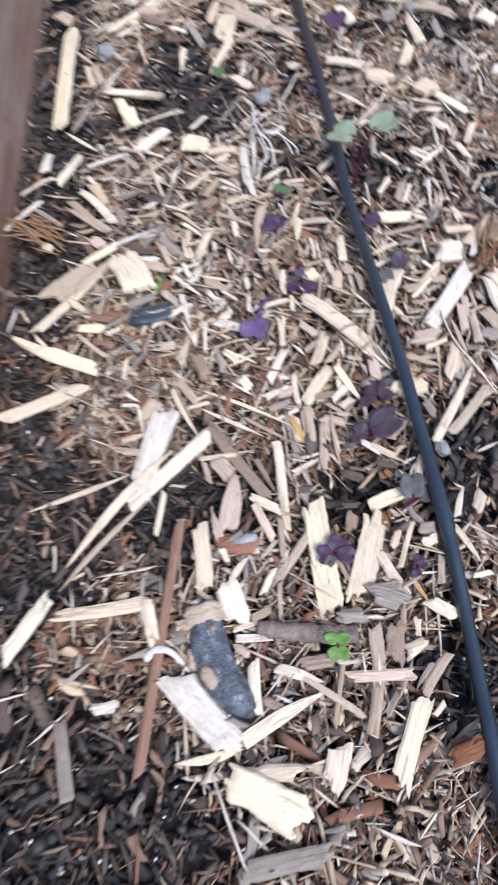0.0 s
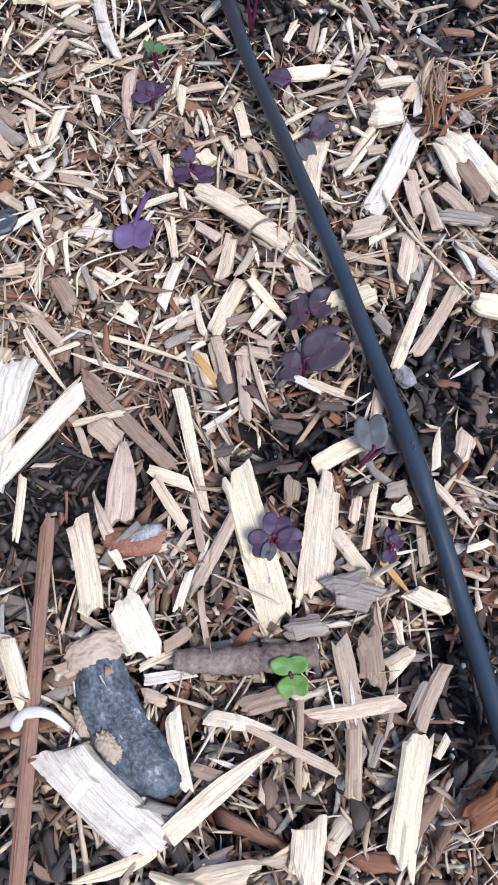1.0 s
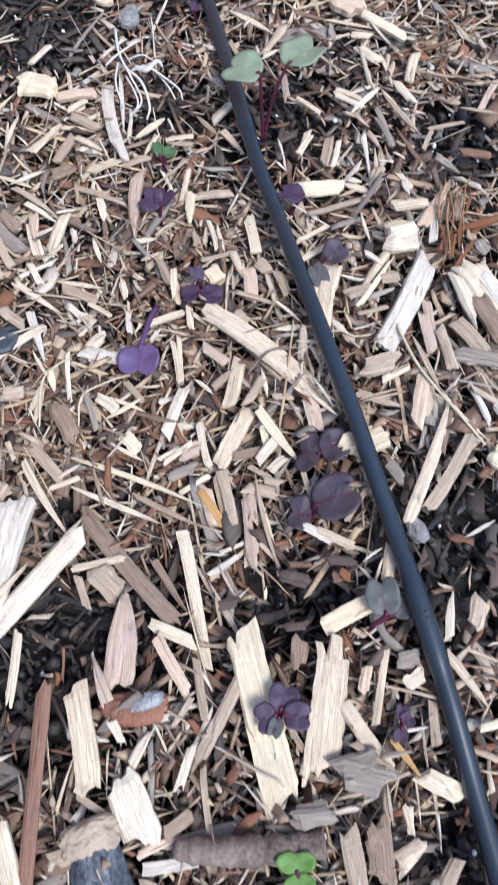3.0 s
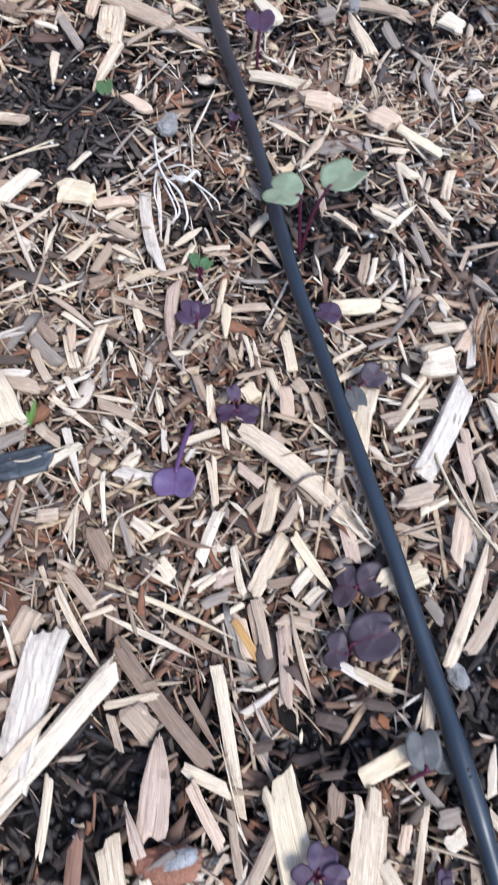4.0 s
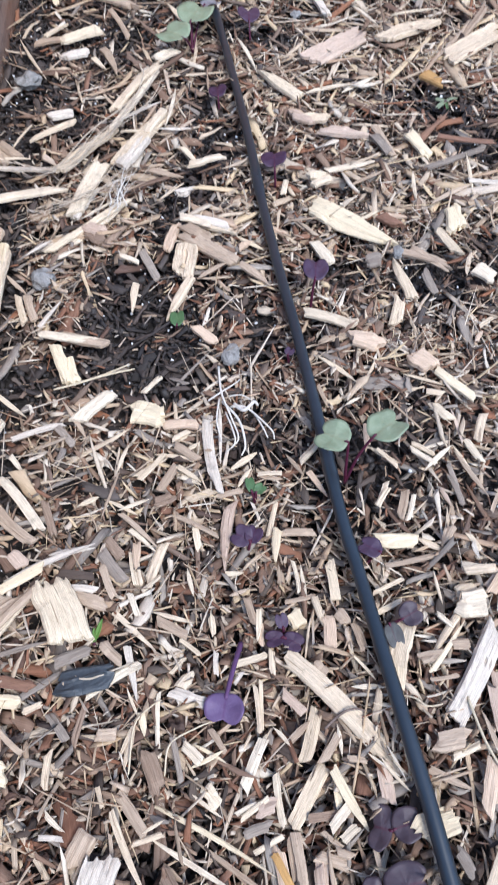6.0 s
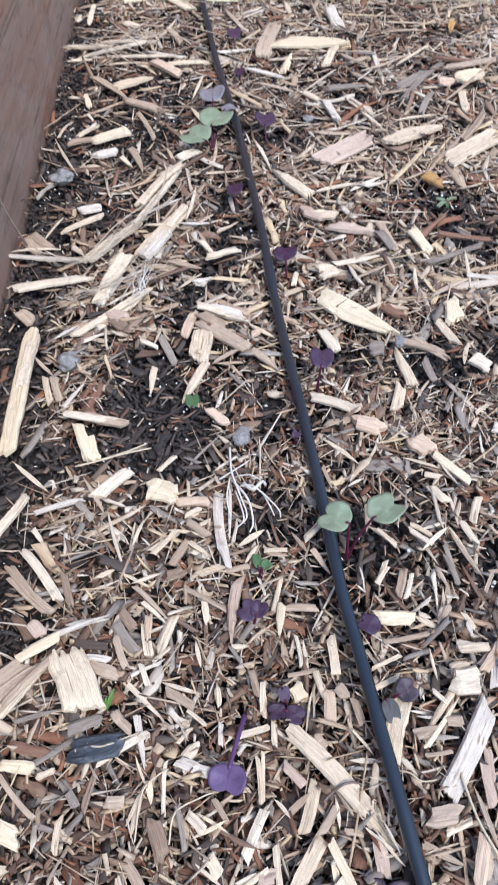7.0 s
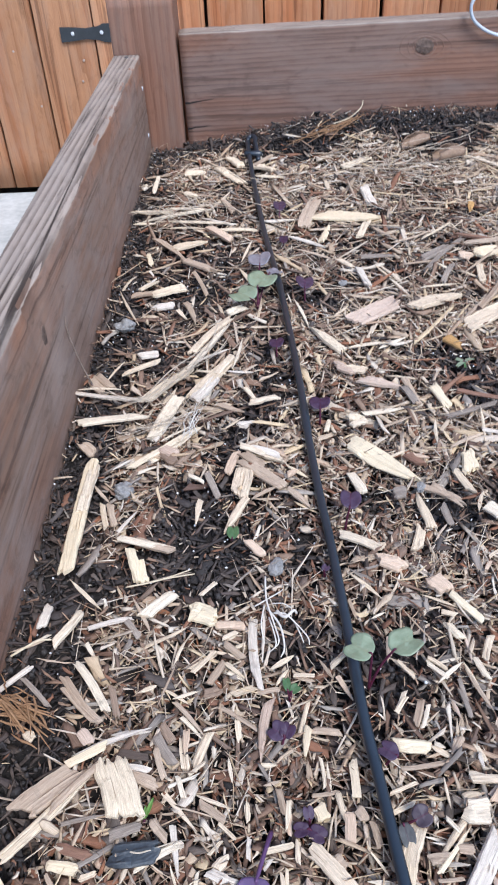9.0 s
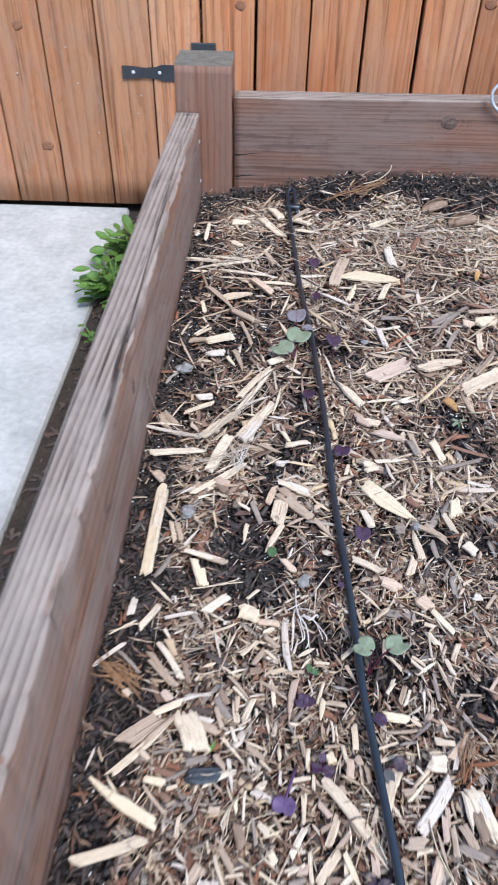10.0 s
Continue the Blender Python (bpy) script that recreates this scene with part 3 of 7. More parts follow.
def heap(name, material, xy, length, width, thick, z, tilt, label, category, templates=TEMPLATES):
    """Many loose pieces in one mesh, each turned, tilted and sunk on its own."""
    n = len(xy)
    nv, faces = len(templates[0][0]), templates[0][1]
    tv = np.stack([t[0] for t in templates])[rng.integers(0, len(templates), n)]
    tv = tv * np.stack([length, width, thick], 1)[:, None, :]
    uv = tv[:, :, :2] + tv[:, :, 2:3] * 0.25 + rng.uniform(0, 5, (n, 1, 2))
    yaw, pitch, roll = rng.uniform(0, 2 * np.pi, n), rng.normal(0, tilt, n), rng.normal(0, 0.35, n)
    x, y, zz = tv[..., 0], tv[..., 1], tv[..., 2]
    c, s = np.cos(roll)[:, None], np.sin(roll)[:, None]
    y, zz = y * c - zz * s, y * s + zz * c
    c, s = np.cos(pitch)[:, None], np.sin(pitch)[:, None]
    x, zz = x * c - zz * s, x * s + zz * c
    c, s = np.cos(yaw)[:, None], np.sin(yaw)[:, None]
    x, y = x * c - y * s, x * s + y * c
    verts = np.stack([x + xy[:, 0:1], y + xy[:, 1:2], zz + z[:, None]], 2).reshape(-1, 3)
    verts[:, 0] = np.maximum(verts[:, 0], -0.0495)
    verts[:, 1] = np.minimum(verts[:, 1], np.where(verts[:, 0] < 0.004, -0.002, 0.010))
    loops = (faces[None] + (np.arange(n) * nv)[:, None, None]).reshape(-1, 4)
    me = bpy.data.meshes.new(name)
    me.vertices.add(len(verts))
    me.vertices.foreach_set("co", verts.astype(np.float32).ravel())
    me.loops.add(loops.size)
    me.loops.foreach_set("vertex_index", loops.astype(np.int32).ravel())
    me.polygons.add(len(loops))
    me.polygons.foreach_set("loop_start", np.arange(0, loops.size, 4, dtype=np.int32))
    layer = me.uv_layers.new(name="UVMap")
    layer.data.foreach_set("uv", uv.reshape(-1, 2)[loops.ravel()].astype(np.float32).ravel())
    me.update()
    return tagged(part(name, me, material), label, category, kind="stuff")


def scatter(n, keep, x=(-0.05, 0.50), y=(-1.28, 0.008), rest=False):
    """n places in the stretch of bed that lies open to view; keep says how likely a place is used, by its bareness."""
    out = np.empty((0, 2))
    while len(out) < n:
        p = np.stack([rng.uniform(*x, n), rng.uniform(*y, n)], 1)
        seen = (p[:, 0] < 0.21 + 0.28 * (p[:, 1] + 1.2)) & (p[:, 1] > -1.28)
        p = p[~seen if rest else seen]
        p = p[(p[:, 0] > 0.0) | (p[:, 1] < -0.004)]
        out = np.concatenate([out, p[rng.random(len(p)) < keep(bareness(p[:, 0], p[:, 1]))]])
    return out[:n]


def layer_of(name, key, n, keep, lengths, widths, z0, z1, tilt, label, templates=TEMPLATES, spread=0.62, y=(-1.28, 0.008)):
    p = scatter(n, keep, y=y)
    length = (lengths * np.exp(rng.normal(-0.15, spread, n))).clip(lengths * 0.25, lengths * 3.0)
    width = (widths * np.exp(rng.normal(-0.1, 0.5, n))).clip(widths * 0.3, widths * 2.6)
    width = np.minimum(width, length * rng.uniform(0.12, 0.6, n))
    thick = width * rng.uniform(0.25, 0.55, n)
    z = lie(p[:, 0], p[:, 1]) + rng.uniform(z0, z1, n)
    return heap(name, chips_of[key], p, length, width, thick, z, tilt, label, "wood chips", templates)


layer_of("bark_fines", "fines", 16000, lambda b: 0.4 + 0.6 * b, 0.0065, 0.0032, -0.014, -0.006, 0.4, "dark brown bark fines lying on the soil", BITS)
layer_of("tan_wood_chips", "tan", 8200, lambda b: 1 - 0.95 * b, 0.0098, 0.0030, -0.012, -0.002, 0.36, "tan and brown shredded wood mulch")
FLAKES = TEMPLATES[20:32] + TEMPLATES[40:48]
layer_of("bark_chips", "dark", 6000, lambda b: 1 - 0.75 * b, 0.0085, 0.0040, -0.010, -0.001, 0.3, "dark bark chips in the mulch", FLAKES)
layer_of("bark_flakes", "tan", 1400, lambda b: 1 - 0.97 * b, 0.0120, 0.0062, -0.008, -0.001, 0.22, "tan and brown flat flakes of bark", FLAKES)
layer_of("pale_wood_chips", "pale", 4700, lambda b: (1 - b) ** 1.6, 0.0092, 0.0030, -0.009, 0.0005, 0.42, "pale cream shredded wood mulch over the soil")
layer_of("coarse_wood_chips", "pale", 1000, lambda b: 0.05 + (1 - b) ** 2, 0.0180, 0.0050, -0.006, 0.0, 0.14, "larger pale torn wood chips on the mulch", y=(-0.72, -0.05))
layer_of("wood_strips", "pale", 1500, lambda b: 0.04 + (1 - b) ** 2, 0.027, 0.0026, -0.004, 0.0015, 0.10, "long pale torn strips of wood at the far end of the bed", y=(-0.55, -0.05))
layer_of("grey_wood_chips", "grey", 2000, lambda b: 1 - 0.98 * b, 0.011, 0.0032, -0.009, 0.0005, 0.26, "weathered grey wood chips in the mulch")
layer_of("pale_wood_bits", "pale", 10500, lambda b: 1.03 - b, 0.0044, 0.0015, -0.007, 0.0006, 0.5, "small pale broken bits of wood mulch", BITS)
layer_of("tan_wood_bits", "tan", 14500, lambda b: 1.0 - 0.9 * b, 0.0040, 0.0016, -0.008, 0.0004, 0.5, "small tan broken bits of wood mulch", BITS)
layer_of("wood_slivers", "pale", 4300, lambda b: 1.03 - b, 0.0135, 0.0010, -0.004, 0.0020, 0.3, "thin pale wood slivers and fibres")

layer_of("soil_flakes", "fines", 5200, lambda b: 0.02 + b ** 1.5, 0.0085, 0.0034, -0.011, -0.004, 0.4, "black flakes of damp bark on the bare soil", FLAKES)
layer_of("brown_bark_strips", "tan", 1300, lambda b: 0.3 + 0.7 * (1 - b), 0.020, 0.0034, -0.007, 0.0005, 0.22, "brown torn strips of bark at the far end of the bed", y=(-0.66, -0.05))
layer_of("tan_bark_shreds", "tan", 1700, lambda b: 0.95 - 0.85 * b, 0.0105, 0.0017, -0.010, -0.002, 0.35, "tan and brown bark shreds among the near chips", y=(-1.28, -0.98))


# the same mulch, coarser, over the rest of the bed
for name, key, n, length, width, z0, label in (("bark_chips", "dark", 7500, 0.020, 0.0080, -0.008, "dark bark chips over the far side of the bed"),
                                               ("tan_wood_chips", "tan", 5500, 0.024, 0.0070, -0.006, "tan wood mulch over the far side of the bed"),
                                               ("pale_wood_chips", "pale", 8500, 0.024, 0.0062, -0.004, "pale wood mulch over the far side of the bed")):
    p = scatter(n, lambda b: np.ones_like(b), (-0.05, 0.925), (-1.80, 0.005), True)
    size = np.exp(rng.normal(0, 0.4, n)).clip(0.4, 2.2)
    heap(name, chips_of[key], p, length * size, width * size, width * 0.4 * size, lie(p[:, 0], p[:, 1]) + rng.uniform(z0, z0 + 0.005, n), 0.2, label, "wood chips")


def crumb_template(r):
    t = (1 + 5 ** 0.5) / 2
    v = np.array([(-1, t, 0), (1, t, 0), (-1, -t, 0), (1, -t, 0), (0, -1, t), (0, 1, t), (0, -1, -t), (0, 1, -t), (t, 0, -1), (t, 0, 1), (-t, 0, -1), (-t, 0, 1)], float)
    v /= np.linalg.norm(v[0]) * 2
    f = [(0, 11, 5), (0, 5, 1), (0, 1, 7), (0, 7, 10), (0, 10, 11), (1, 5, 9), (5, 11, 4), (11, 10, 2), (10, 7, 6), (7, 1, 8),
         (3, 9, 4), (3, 4, 2), (3, 2, 6), (3, 6, 8), (3, 8, 9), (4, 9, 5), (2, 4, 11), (6, 2, 10), (8, 6, 7), (9, 8, 1)]
    return v * r.uniform(0.75, 1.2, (12, 1)), np.array([(a, b, c, c) for a, b, c in f])


def grains(name, material, p, size, z0, z1, label, category):
    n = len(p)
    tv = [crumb_template(rng) for _ in range(12)]
    tf = tv[0][1][:, :3]
    verts = np.stack([t[0] for t in tv])[rng.integers(0, 12, n)] * (size[:, None, None] * rng.uniform(0.7, 1.3, (n, 1, 3)))
    a = rng.uniform(0, 6.28, n)
    c, s = np.cos(a)[:, None], np.sin(a)[:, None]
    x, y = verts[..., 0] * c - verts[..., 1] * s, verts[..., 0] * s + verts[..., 1] * c
    z = verts[..., 2] + (lie(p[:, 0], p[:, 1]) + rng.uniform(z0, z1, n))[:, None]
    verts = np.stack([x + p[:, 0:1], y + p[:, 1:2], z], 2).reshape(-1, 3)
    tris = (tf[None] + (np.arange(n) * 12)[:, None, None]).reshape(-1, 3)
    me = bpy.data.meshes.new(name)
    me.vertices.add(len(verts))
    me.vertices.foreach_set("co", verts.astype(np.float32).ravel())
    me.loops.add(tris.size)
    me.loops.foreach_set("vertex_index", tris.astype(np.int32).ravel())
    me.polygons.add(len(tris))
    me.polygons.foreach_set("loop_start", np.arange(0, tris.size, 3, dtype=np.int32))
    me.update()
    return tagged(part(name, me, material), label, category, kind="stuff")


p = scatter(20000, lambda b: 0.03 + b ** 1.3)
grains("soil_crumbs", crumb, p, rng.gamma(2.4, 0.00075, len(p)).clip(0.0007, 0.0055), -0.015, -0.005, "loose crumbs of dark potting soil", "soil")
p = scatter(2600, lambda b: 0.01 + b ** 2)
grains("soil_clods", crumb, p, rng.gamma(5.0, 0.0007, len(p)).clip(0.0020, 0.0075), -0.015, -0.006, "clods of dark potting soil", "soil")
p = scatter(750, lambda b: 0.02 + b ** 3)
grains("perlite", perlite_white, p, rng.uniform(0.0007, 0.0021, len(p)), -0.009, -0.003, "white perlite grains in the potting soil", "perlite")

# ---- single chips on the mulch ----
def chip_mesh(r, length, width, style):
    """A split piece along x: angular flanks, fibres in stepped ends, and ends broken, pointed, frayed or blunt by style."""
    lanes = int(min(15, max(5, width / 0.0009)))
    n = int(min(26, max(9, length / 0.0022)))
    s = np.linspace(-1, 1, n)
    o = Vector(r.uniform(0, 90, 3))

    def wave(a, b, c=0.0):
        return noise.noise(o + Vector((a, b, c)))

    def broken(count, depth):
        """An uneven line of straight runs from -1 to 1."""
        at = np.concatenate([[-1], np.sort(r.uniform(-0.9, 0.9, count)), [1]])
        return np.interp(s, at, r.uniform(-depth, depth, count + 2))
    rough = {"needle": 0.10, "taper": 0.13, "chunk": 0.24, "split": 0.11, "frayed": 0.12}[style]
    flank = {-1: 1 + broken(int(r.integers(2, 5)), rough), 1: 1 + broken(int(r.integers(2, 5)), rough)}
    shape = np.ones(n)
    if style == "needle":
        shape = np.clip(1.12 - np.abs(s) ** 1.6, 0.12, 1)
    elif style == "taper":
        shape = np.clip(1.06 - 0.82 * np.clip((s + 0.15) / 1.15, 0, 1) ** 1.2, 0.14, 1)
    elif style == "chunk":
        shape = np.minimum(1, 0.62 + 0.9 * (1 - s ** 2))
    lane = np.linspace(-1, 1, lanes)
    reach = {"needle": (0.05, 0.05), "taper": (0.06, 0.05), "chunk": (0.10, 0.12), "split": (0.06, 0.07), "frayed": (0.08, 0.17)}[style]
    reach = [min(k, 0.9 * width / length) if style != "frayed" else k for k in reach]
    strand = np.cumsum(r.random(lanes) < (0.7 if style == "frayed" else 0.45))
    jag_a, jag_b = (r.uniform(-1, 0.25, lanes)[strand % lanes] * k for k in reach)
    slant_a, slant_b = r.uniform(-0.7, 0.7, 2) * min(0.30, 0.6 * width / length)
    bite, side_of = r.uniform(0.0, 0.14), r.choice((-1, 1))
    jag_b = jag_b - bite * np.clip(lane * side_of - 0.1, 0, 1)
    torn_at, torn_lane, torn = r.uniform(-0.5, 0.6), int(r.integers(1, lanes - 1)), r.uniform(0.5, 0.85)
    thick = min(width * r.uniform(0.28, 0.45), 0.0036)
    ridge = np.clip(0.94 + np.cumsum(r.normal(0, 0.05, lanes)), 0.66, 1.06)
    ridge[0], ridge[-1] = r.uniform(0.45, 0.9, 2)
    bend, arch, twist = r.uniform(-0.03, 0.03) * length, min(r.uniform(-0.008, 0.022) * length, 0.0009), r.uniform(-0.2, 0.2)
    verts, uvs = [], []
    for i, t in enumerate(s):
        end = max(0.0, abs(t) - 0.5) / 0.5
        for side in (1, -1):
            for k, c in enumerate(lane):
                x = t * length / 2 + ((jag_b[k] + slant_b * c) if t > 0 else -(jag_a[k] + slant_a * c)) * length * end ** 2
                out = flank[1 if c > 0 else -1][i]
                rim = 0.06 * wave(t * length * 420, 9 * (c > 0) + 2) if abs(c) > 0.99 else 0.0
                y = (c * out + rim) * width / 2 * shape[i]
                step = torn if (k >= torn_lane) == (side_of > 0) and t > torn_at + 0.12 * wave(k * 3.1, 5) else 1.0
                grow = thick * ridge[k] * step * (1 + 0.10 * wave(t * length * 160, k * 1.1, 3)) * (1 - 0.35 * end ** 3)
                z = grow if side > 0 else -thick * 0.2 * (1 - c * c)
                z += arch * (1 - t * t) + y * math.tan(twist * t) * 0.6
                verts.append((x, y + bend * (1 - t * t), z))
                uvs.append((x + (0.02 if side < 0 else 0), c * width / 2 + 0.15 * z))
    faces, row = [], 2 * lanes
    for i in range(n - 1):
        a, b = i * row, (i + 1) * row
        for k in range(lanes - 1):
            faces.append((a + k, b + k, b + k + 1, a + k + 1))
            faces.append((a + lanes + k + 1, b + lanes + k + 1, b + lanes + k, a + lanes + k))
        faces.append((a + lanes, b + lanes, b, a))
        faces.append((a + lanes - 1, b + lanes - 1, b + row - 1, a + row - 1))
    for a, flip in ((0, 1), ((n - 1) * row, -1)):
        for k in range(lanes - 1):
            faces.append((a + k, a + k + 1, a + lanes + k + 1, a + lanes + k)[::flip])
    return mesh_from("wood_chip", verts, faces, np.array(uvs) + r.uniform(0, 3, 2))


chip_rng = np.random.default_rng(5)
LOOKS = {"cream": "cream-coloured", "yellow": "fresh yellow", "white": "bleached white", "tan": "tan", "brown": "brown", "dark": "dark bark",
         "grey": "weathered grey", "pink": "pinkish", "orange": "rust-orange", "red": "reddish-brown", "peach": "peach-coloured", "amber": "amber-coloured"}
SHAPES = {"split": "split wood chip with broken ends", "taper": "wood chip tapering to a point", "needle": "long thin wood splinter",
          "frayed": "wood chip with a frayed end", "chunk": "blocky wood chip with rounded corners"}
laid = [0]


def chip(x, y, turn, length, width, look_of, style, lift=0.0):
    """A chip centred at x, y; length and width in millimetres."""
    length, width = length / 1000, width / 1000
    laid[0] += 1
    me = chip_mesh(chip_rng, length, width, style)
    z = float(lie(x, y)) + 0.0006 + 0.0000045 * laid[0] + lift
    m = pose(x, y, z, chip_rng.uniform(-7, 7), chip_rng.uniform(-3, 3), turn)
    kind_of = {"needle": "wood_splinter", "chunk": "wood_chunk"}.get(style, "bark_chip" if look_of in ("dark", "red", "orange", "brown") else "wood_chip")
    return tagged(part(kind_of, me, wood[look_of], m=m), LOOKS[look_of] + " " + SHAPES[style] + " on the mulch", kind_of.replace("_", " "), kind_of.replace("_", " ") + "s in the bed")


# ---- seedlings ----
def leaf_material(name, face, vein, edge, rough=0.5):
    m, nt, bsdf = mat(name, rough, 0.4)
    v = coords(nt, "UV", (1, 1, 1))
    big, fine = noise_at(nt, v, 3.0, 4, 0.6), noise_at(nt, v, 22.0, 3, 0.6)
    col = blend(nt, ramp(nt, big, (0.35, (0, 0, 0)), (0.7, (1, 1, 1))), face, edge)
    sep = nt.nodes.new("ShaderNodeSeparateXYZ")
    nt.links.new(v, sep.inputs[0])
    rib = nt.nodes.new("ShaderNodeMath")
    rib.operation = "ABSOLUTE"
    nt.links.new(sep.outputs["Y"], rib.inputs[0])
    col = blend(nt, ramp(nt, rib.outputs[0], (0.0, (0.8, 0.8, 0.8)), (0.10, (0, 0, 0))), col, vein)
    col = blend(nt, ramp(nt, fine, (0.4, (0, 0, 0)), (0.8, (0.35, 0.35, 0.35))), col, vein)
    nt.links.new(col, bsdf.inputs["Base Color"])
    bsdf.inputs["Subsurface Weight"].default_value = 0.08
    bsdf.inputs["Subsurface Radius"].default_value = (0.002, 0.001, 0.001)
    bump(nt, bsdf, blend(nt, 0.5, big, fine), 0.4, 0.0006)
    return m


leaf_of = {
    "purple": leaf_material("purple_leaf", (0.050, 0.030, 0.055), (0.06, 0.016, 0.040), (0.07, 0.044, 0.077)),
    "violet": leaf_material("violet_leaf", (0.115, 0.073, 0.155), (0.10, 0.045, 0.12), (0.145, 0.097, 0.19)),
    "dark": leaf_material("dark_purple_leaf", (0.038, 0.018, 0.040), (0.05, 0.010, 0.03), (0.055, 0.028, 0.058)),
    "plum": leaf_material("greyish_plum_leaf", (0.048, 0.035, 0.045), (0.07, 0.018, 0.033), (0.072, 0.056, 0.068)),
    "slate": leaf_material("slate_purple_leaf", (0.078, 0.078, 0.074), (0.085, 0.055, 0.06), (0.112, 0.112, 0.105)),
    "mist": leaf_material("pale_mauve_grey_leaf", (0.20, 0.185, 0.20), (0.16, 0.12, 0.14), (0.26, 0.245, 0.26)),
    "sage": leaf_material("grey_green_leaf", (0.185, 0.228, 0.140), (0.21, 0.23, 0.14), (0.25, 0.295, 0.20)),
    "green": leaf_material("bright_green_leaf", (0.10, 0.195, 0.035), (0.14, 0.235, 0.06), (0.14, 0.25, 0.052)),
    "moss": leaf_material("deep_green_leaf", (0.055, 0.115, 0.045), (0.08, 0.14, 0.06), (0.085, 0.15, 0.06)),
    "weed": leaf_material("weed_leaf", (0.085, 0.17, 0.03), (0.12, 0.22, 0.05), (0.125, 0.235, 0.045)),
}
stem_red = leaf_material("crimson_stem", (0.085, 0.012, 0.032), (0.07, 0.010, 0.03), (0.12, 0.022, 0.05))
stem_green = leaf_material("green_stem", (0.17, 0.3, 0.07), (0.17, 0.3, 0.07), (0.2, 0.34, 0.1))


def blade_mesh(length, width, r, cup=0.3):
    """A plain pointed leaf along x from its stalk."""
    rows, cols = 9, 7
    verts, uvs = [], []
    for i in range(rows):
        s = i / (rows - 1)
        for j in range(cols):
            c = 2 * j / (cols - 1) - 1
            y = c * width / 2 * math.sin(math.pi * min(s * 0.93 + 0.03, 1)) ** 0.8
            verts.append((s * length, y, cup * abs(c) ** 1.6 * width * 0.5 - 0.10 * length * s * s + r.uniform(-0.012, 0.012) * width))
            uvs.append((s, c))
    faces = [(i * cols + j, (i + 1) * cols + j, (i + 1) * cols + j + 1, i * cols + j + 1) for i in range(rows - 1) for j in range(cols - 1)]
    rim = list(range(cols)) + [i * cols + cols - 1 for i in range(1, rows)] + [rows * cols - 1 - j for j in range(1, cols)] + [i * cols for i in range(rows - 2, 0, -1)]
    return thicken("leaf", verts, uvs, faces, rim[::-1])


def thicken(name, verts, uvs, faces, rim):
    """Gives a leaf's upper face an under side and an edge; the rim runs round it."""
    n = len(verts)
    under = [tuple(n + k for k in reversed(f)) for f in faces]
    edge = [(b, a, n + a, n + b) for a, b in zip(rim, rim[1:] + rim[:1])]
    return mesh_from(name, verts + [(x, y, z - 0.00035) for x, y, z in verts], faces + under + edge, uvs + uvs, True)


def leaf_mesh(length, width, r, notch=0.40, cup=0.20):
    """A seed leaf along x from its stalk: two full rounded lobes with a notch at the tip, its edge a little wavy."""
    rings, turns = 6, 40
    lobe, wavy, deep = r.uniform(0.93, 1.05, 2), r.uniform(0, 6.28, 2), notch * r.uniform(0.75, 1.15)
    verts, uvs, faces = [(0.46 * length, 0, 0)], [(0.46, 0)], []
    for i in range(1, rings + 1):
        s = i / rings
        for k in range(turns):
            a = 2 * math.pi * k / turns
            tip = min(a, 2 * math.pi - a)
            reach = 1 - deep * math.exp(-(tip / 0.30) ** 2) - 0.10 * math.exp(-((math.pi - tip) / 0.35) ** 2) + 0.10 * math.exp(-((tip - 0.75) / 0.4) ** 2)
            reach *= 1 + 0.02 * math.sin(5 * a + wavy[0])
            x = (0.46 + 0.52 * s * reach * math.cos(a)) * length
            y = 0.5 * s * reach * math.sin(a) * width * lobe[0 if a < math.pi else 1]
            across = min(1.0, abs(2 * y / width))
            z = cup * across ** 1.5 * width * 0.5 - 0.12 * length * (x / length) ** 2 + 0.035 * width * s * s * math.sin(4 * a + wavy[1]) + r.uniform(-0.006, 0.006) * width
            verts.append((x, y, z))
            uvs.append((x / length, 2 * y / width))
    for k in range(turns):
        j = (k + 1) % turns
        faces.append((0, 1 + k, 1 + j))
        for i in range(rings - 1):
            faces.append((1 + i * turns + k, 1 + (i + 1) * turns + k, 1 + (i + 1) * turns + j, 1 + i * turns + j))
    return thicken("leaf", verts, uvs, faces, [1 + (rings - 1) * turns + k for k in range(turns)])


plant_rng = np.random.default_rng(21)


def seedling(base, leaves, label, stem=0.0007, stalk=None):
    """base: x, y. leaves: stalk end, tip, width in mm, look. A stem runs from the ground to each leaf."""
    bx, by = base
    thing = tagged(new("seedling"), label, "seedling", "seedlings in the bed")
    bz = float(lie(bx, by)) - 0.003
    thing.matrix_basis = pose(bx, by, bz)
    for a, b, width, look_of in leaves:
        a, b = Vector(a) - Vector((bx, by, bz)), Vector(b) - Vector((bx, by, bz))
        d = b - a
        r = plant_rng
        turn = math.degrees(math.atan2(d.y, d.x))
        rise = math.degrees(math.atan2(d.z, math.hypot(d.x, d.y)))
        part("leaf", (blade_mesh if look_of == "weed" else leaf_mesh)(d.length, width / 1000, r), leaf_of[look_of], thing,
             m=Matrix.Translation(a) @ pose(0, 0, 0, r.uniform(-12, 12), -rise, turn))
        mid = Vector((a.x * 0.45, a.y * 0.45, a.z * 0.62))
        path = spline([(0, 0, 0), mid, a, a + d * 0.12 - Vector((0, 0, 0.0003))], 6)
        k = len(path)
        part("stem", tube_mesh("stem", path, [stem * (1.15 - 0.45 * i / k) for i in range(k)], 7), stalk or stem_red, thing)
    return thing


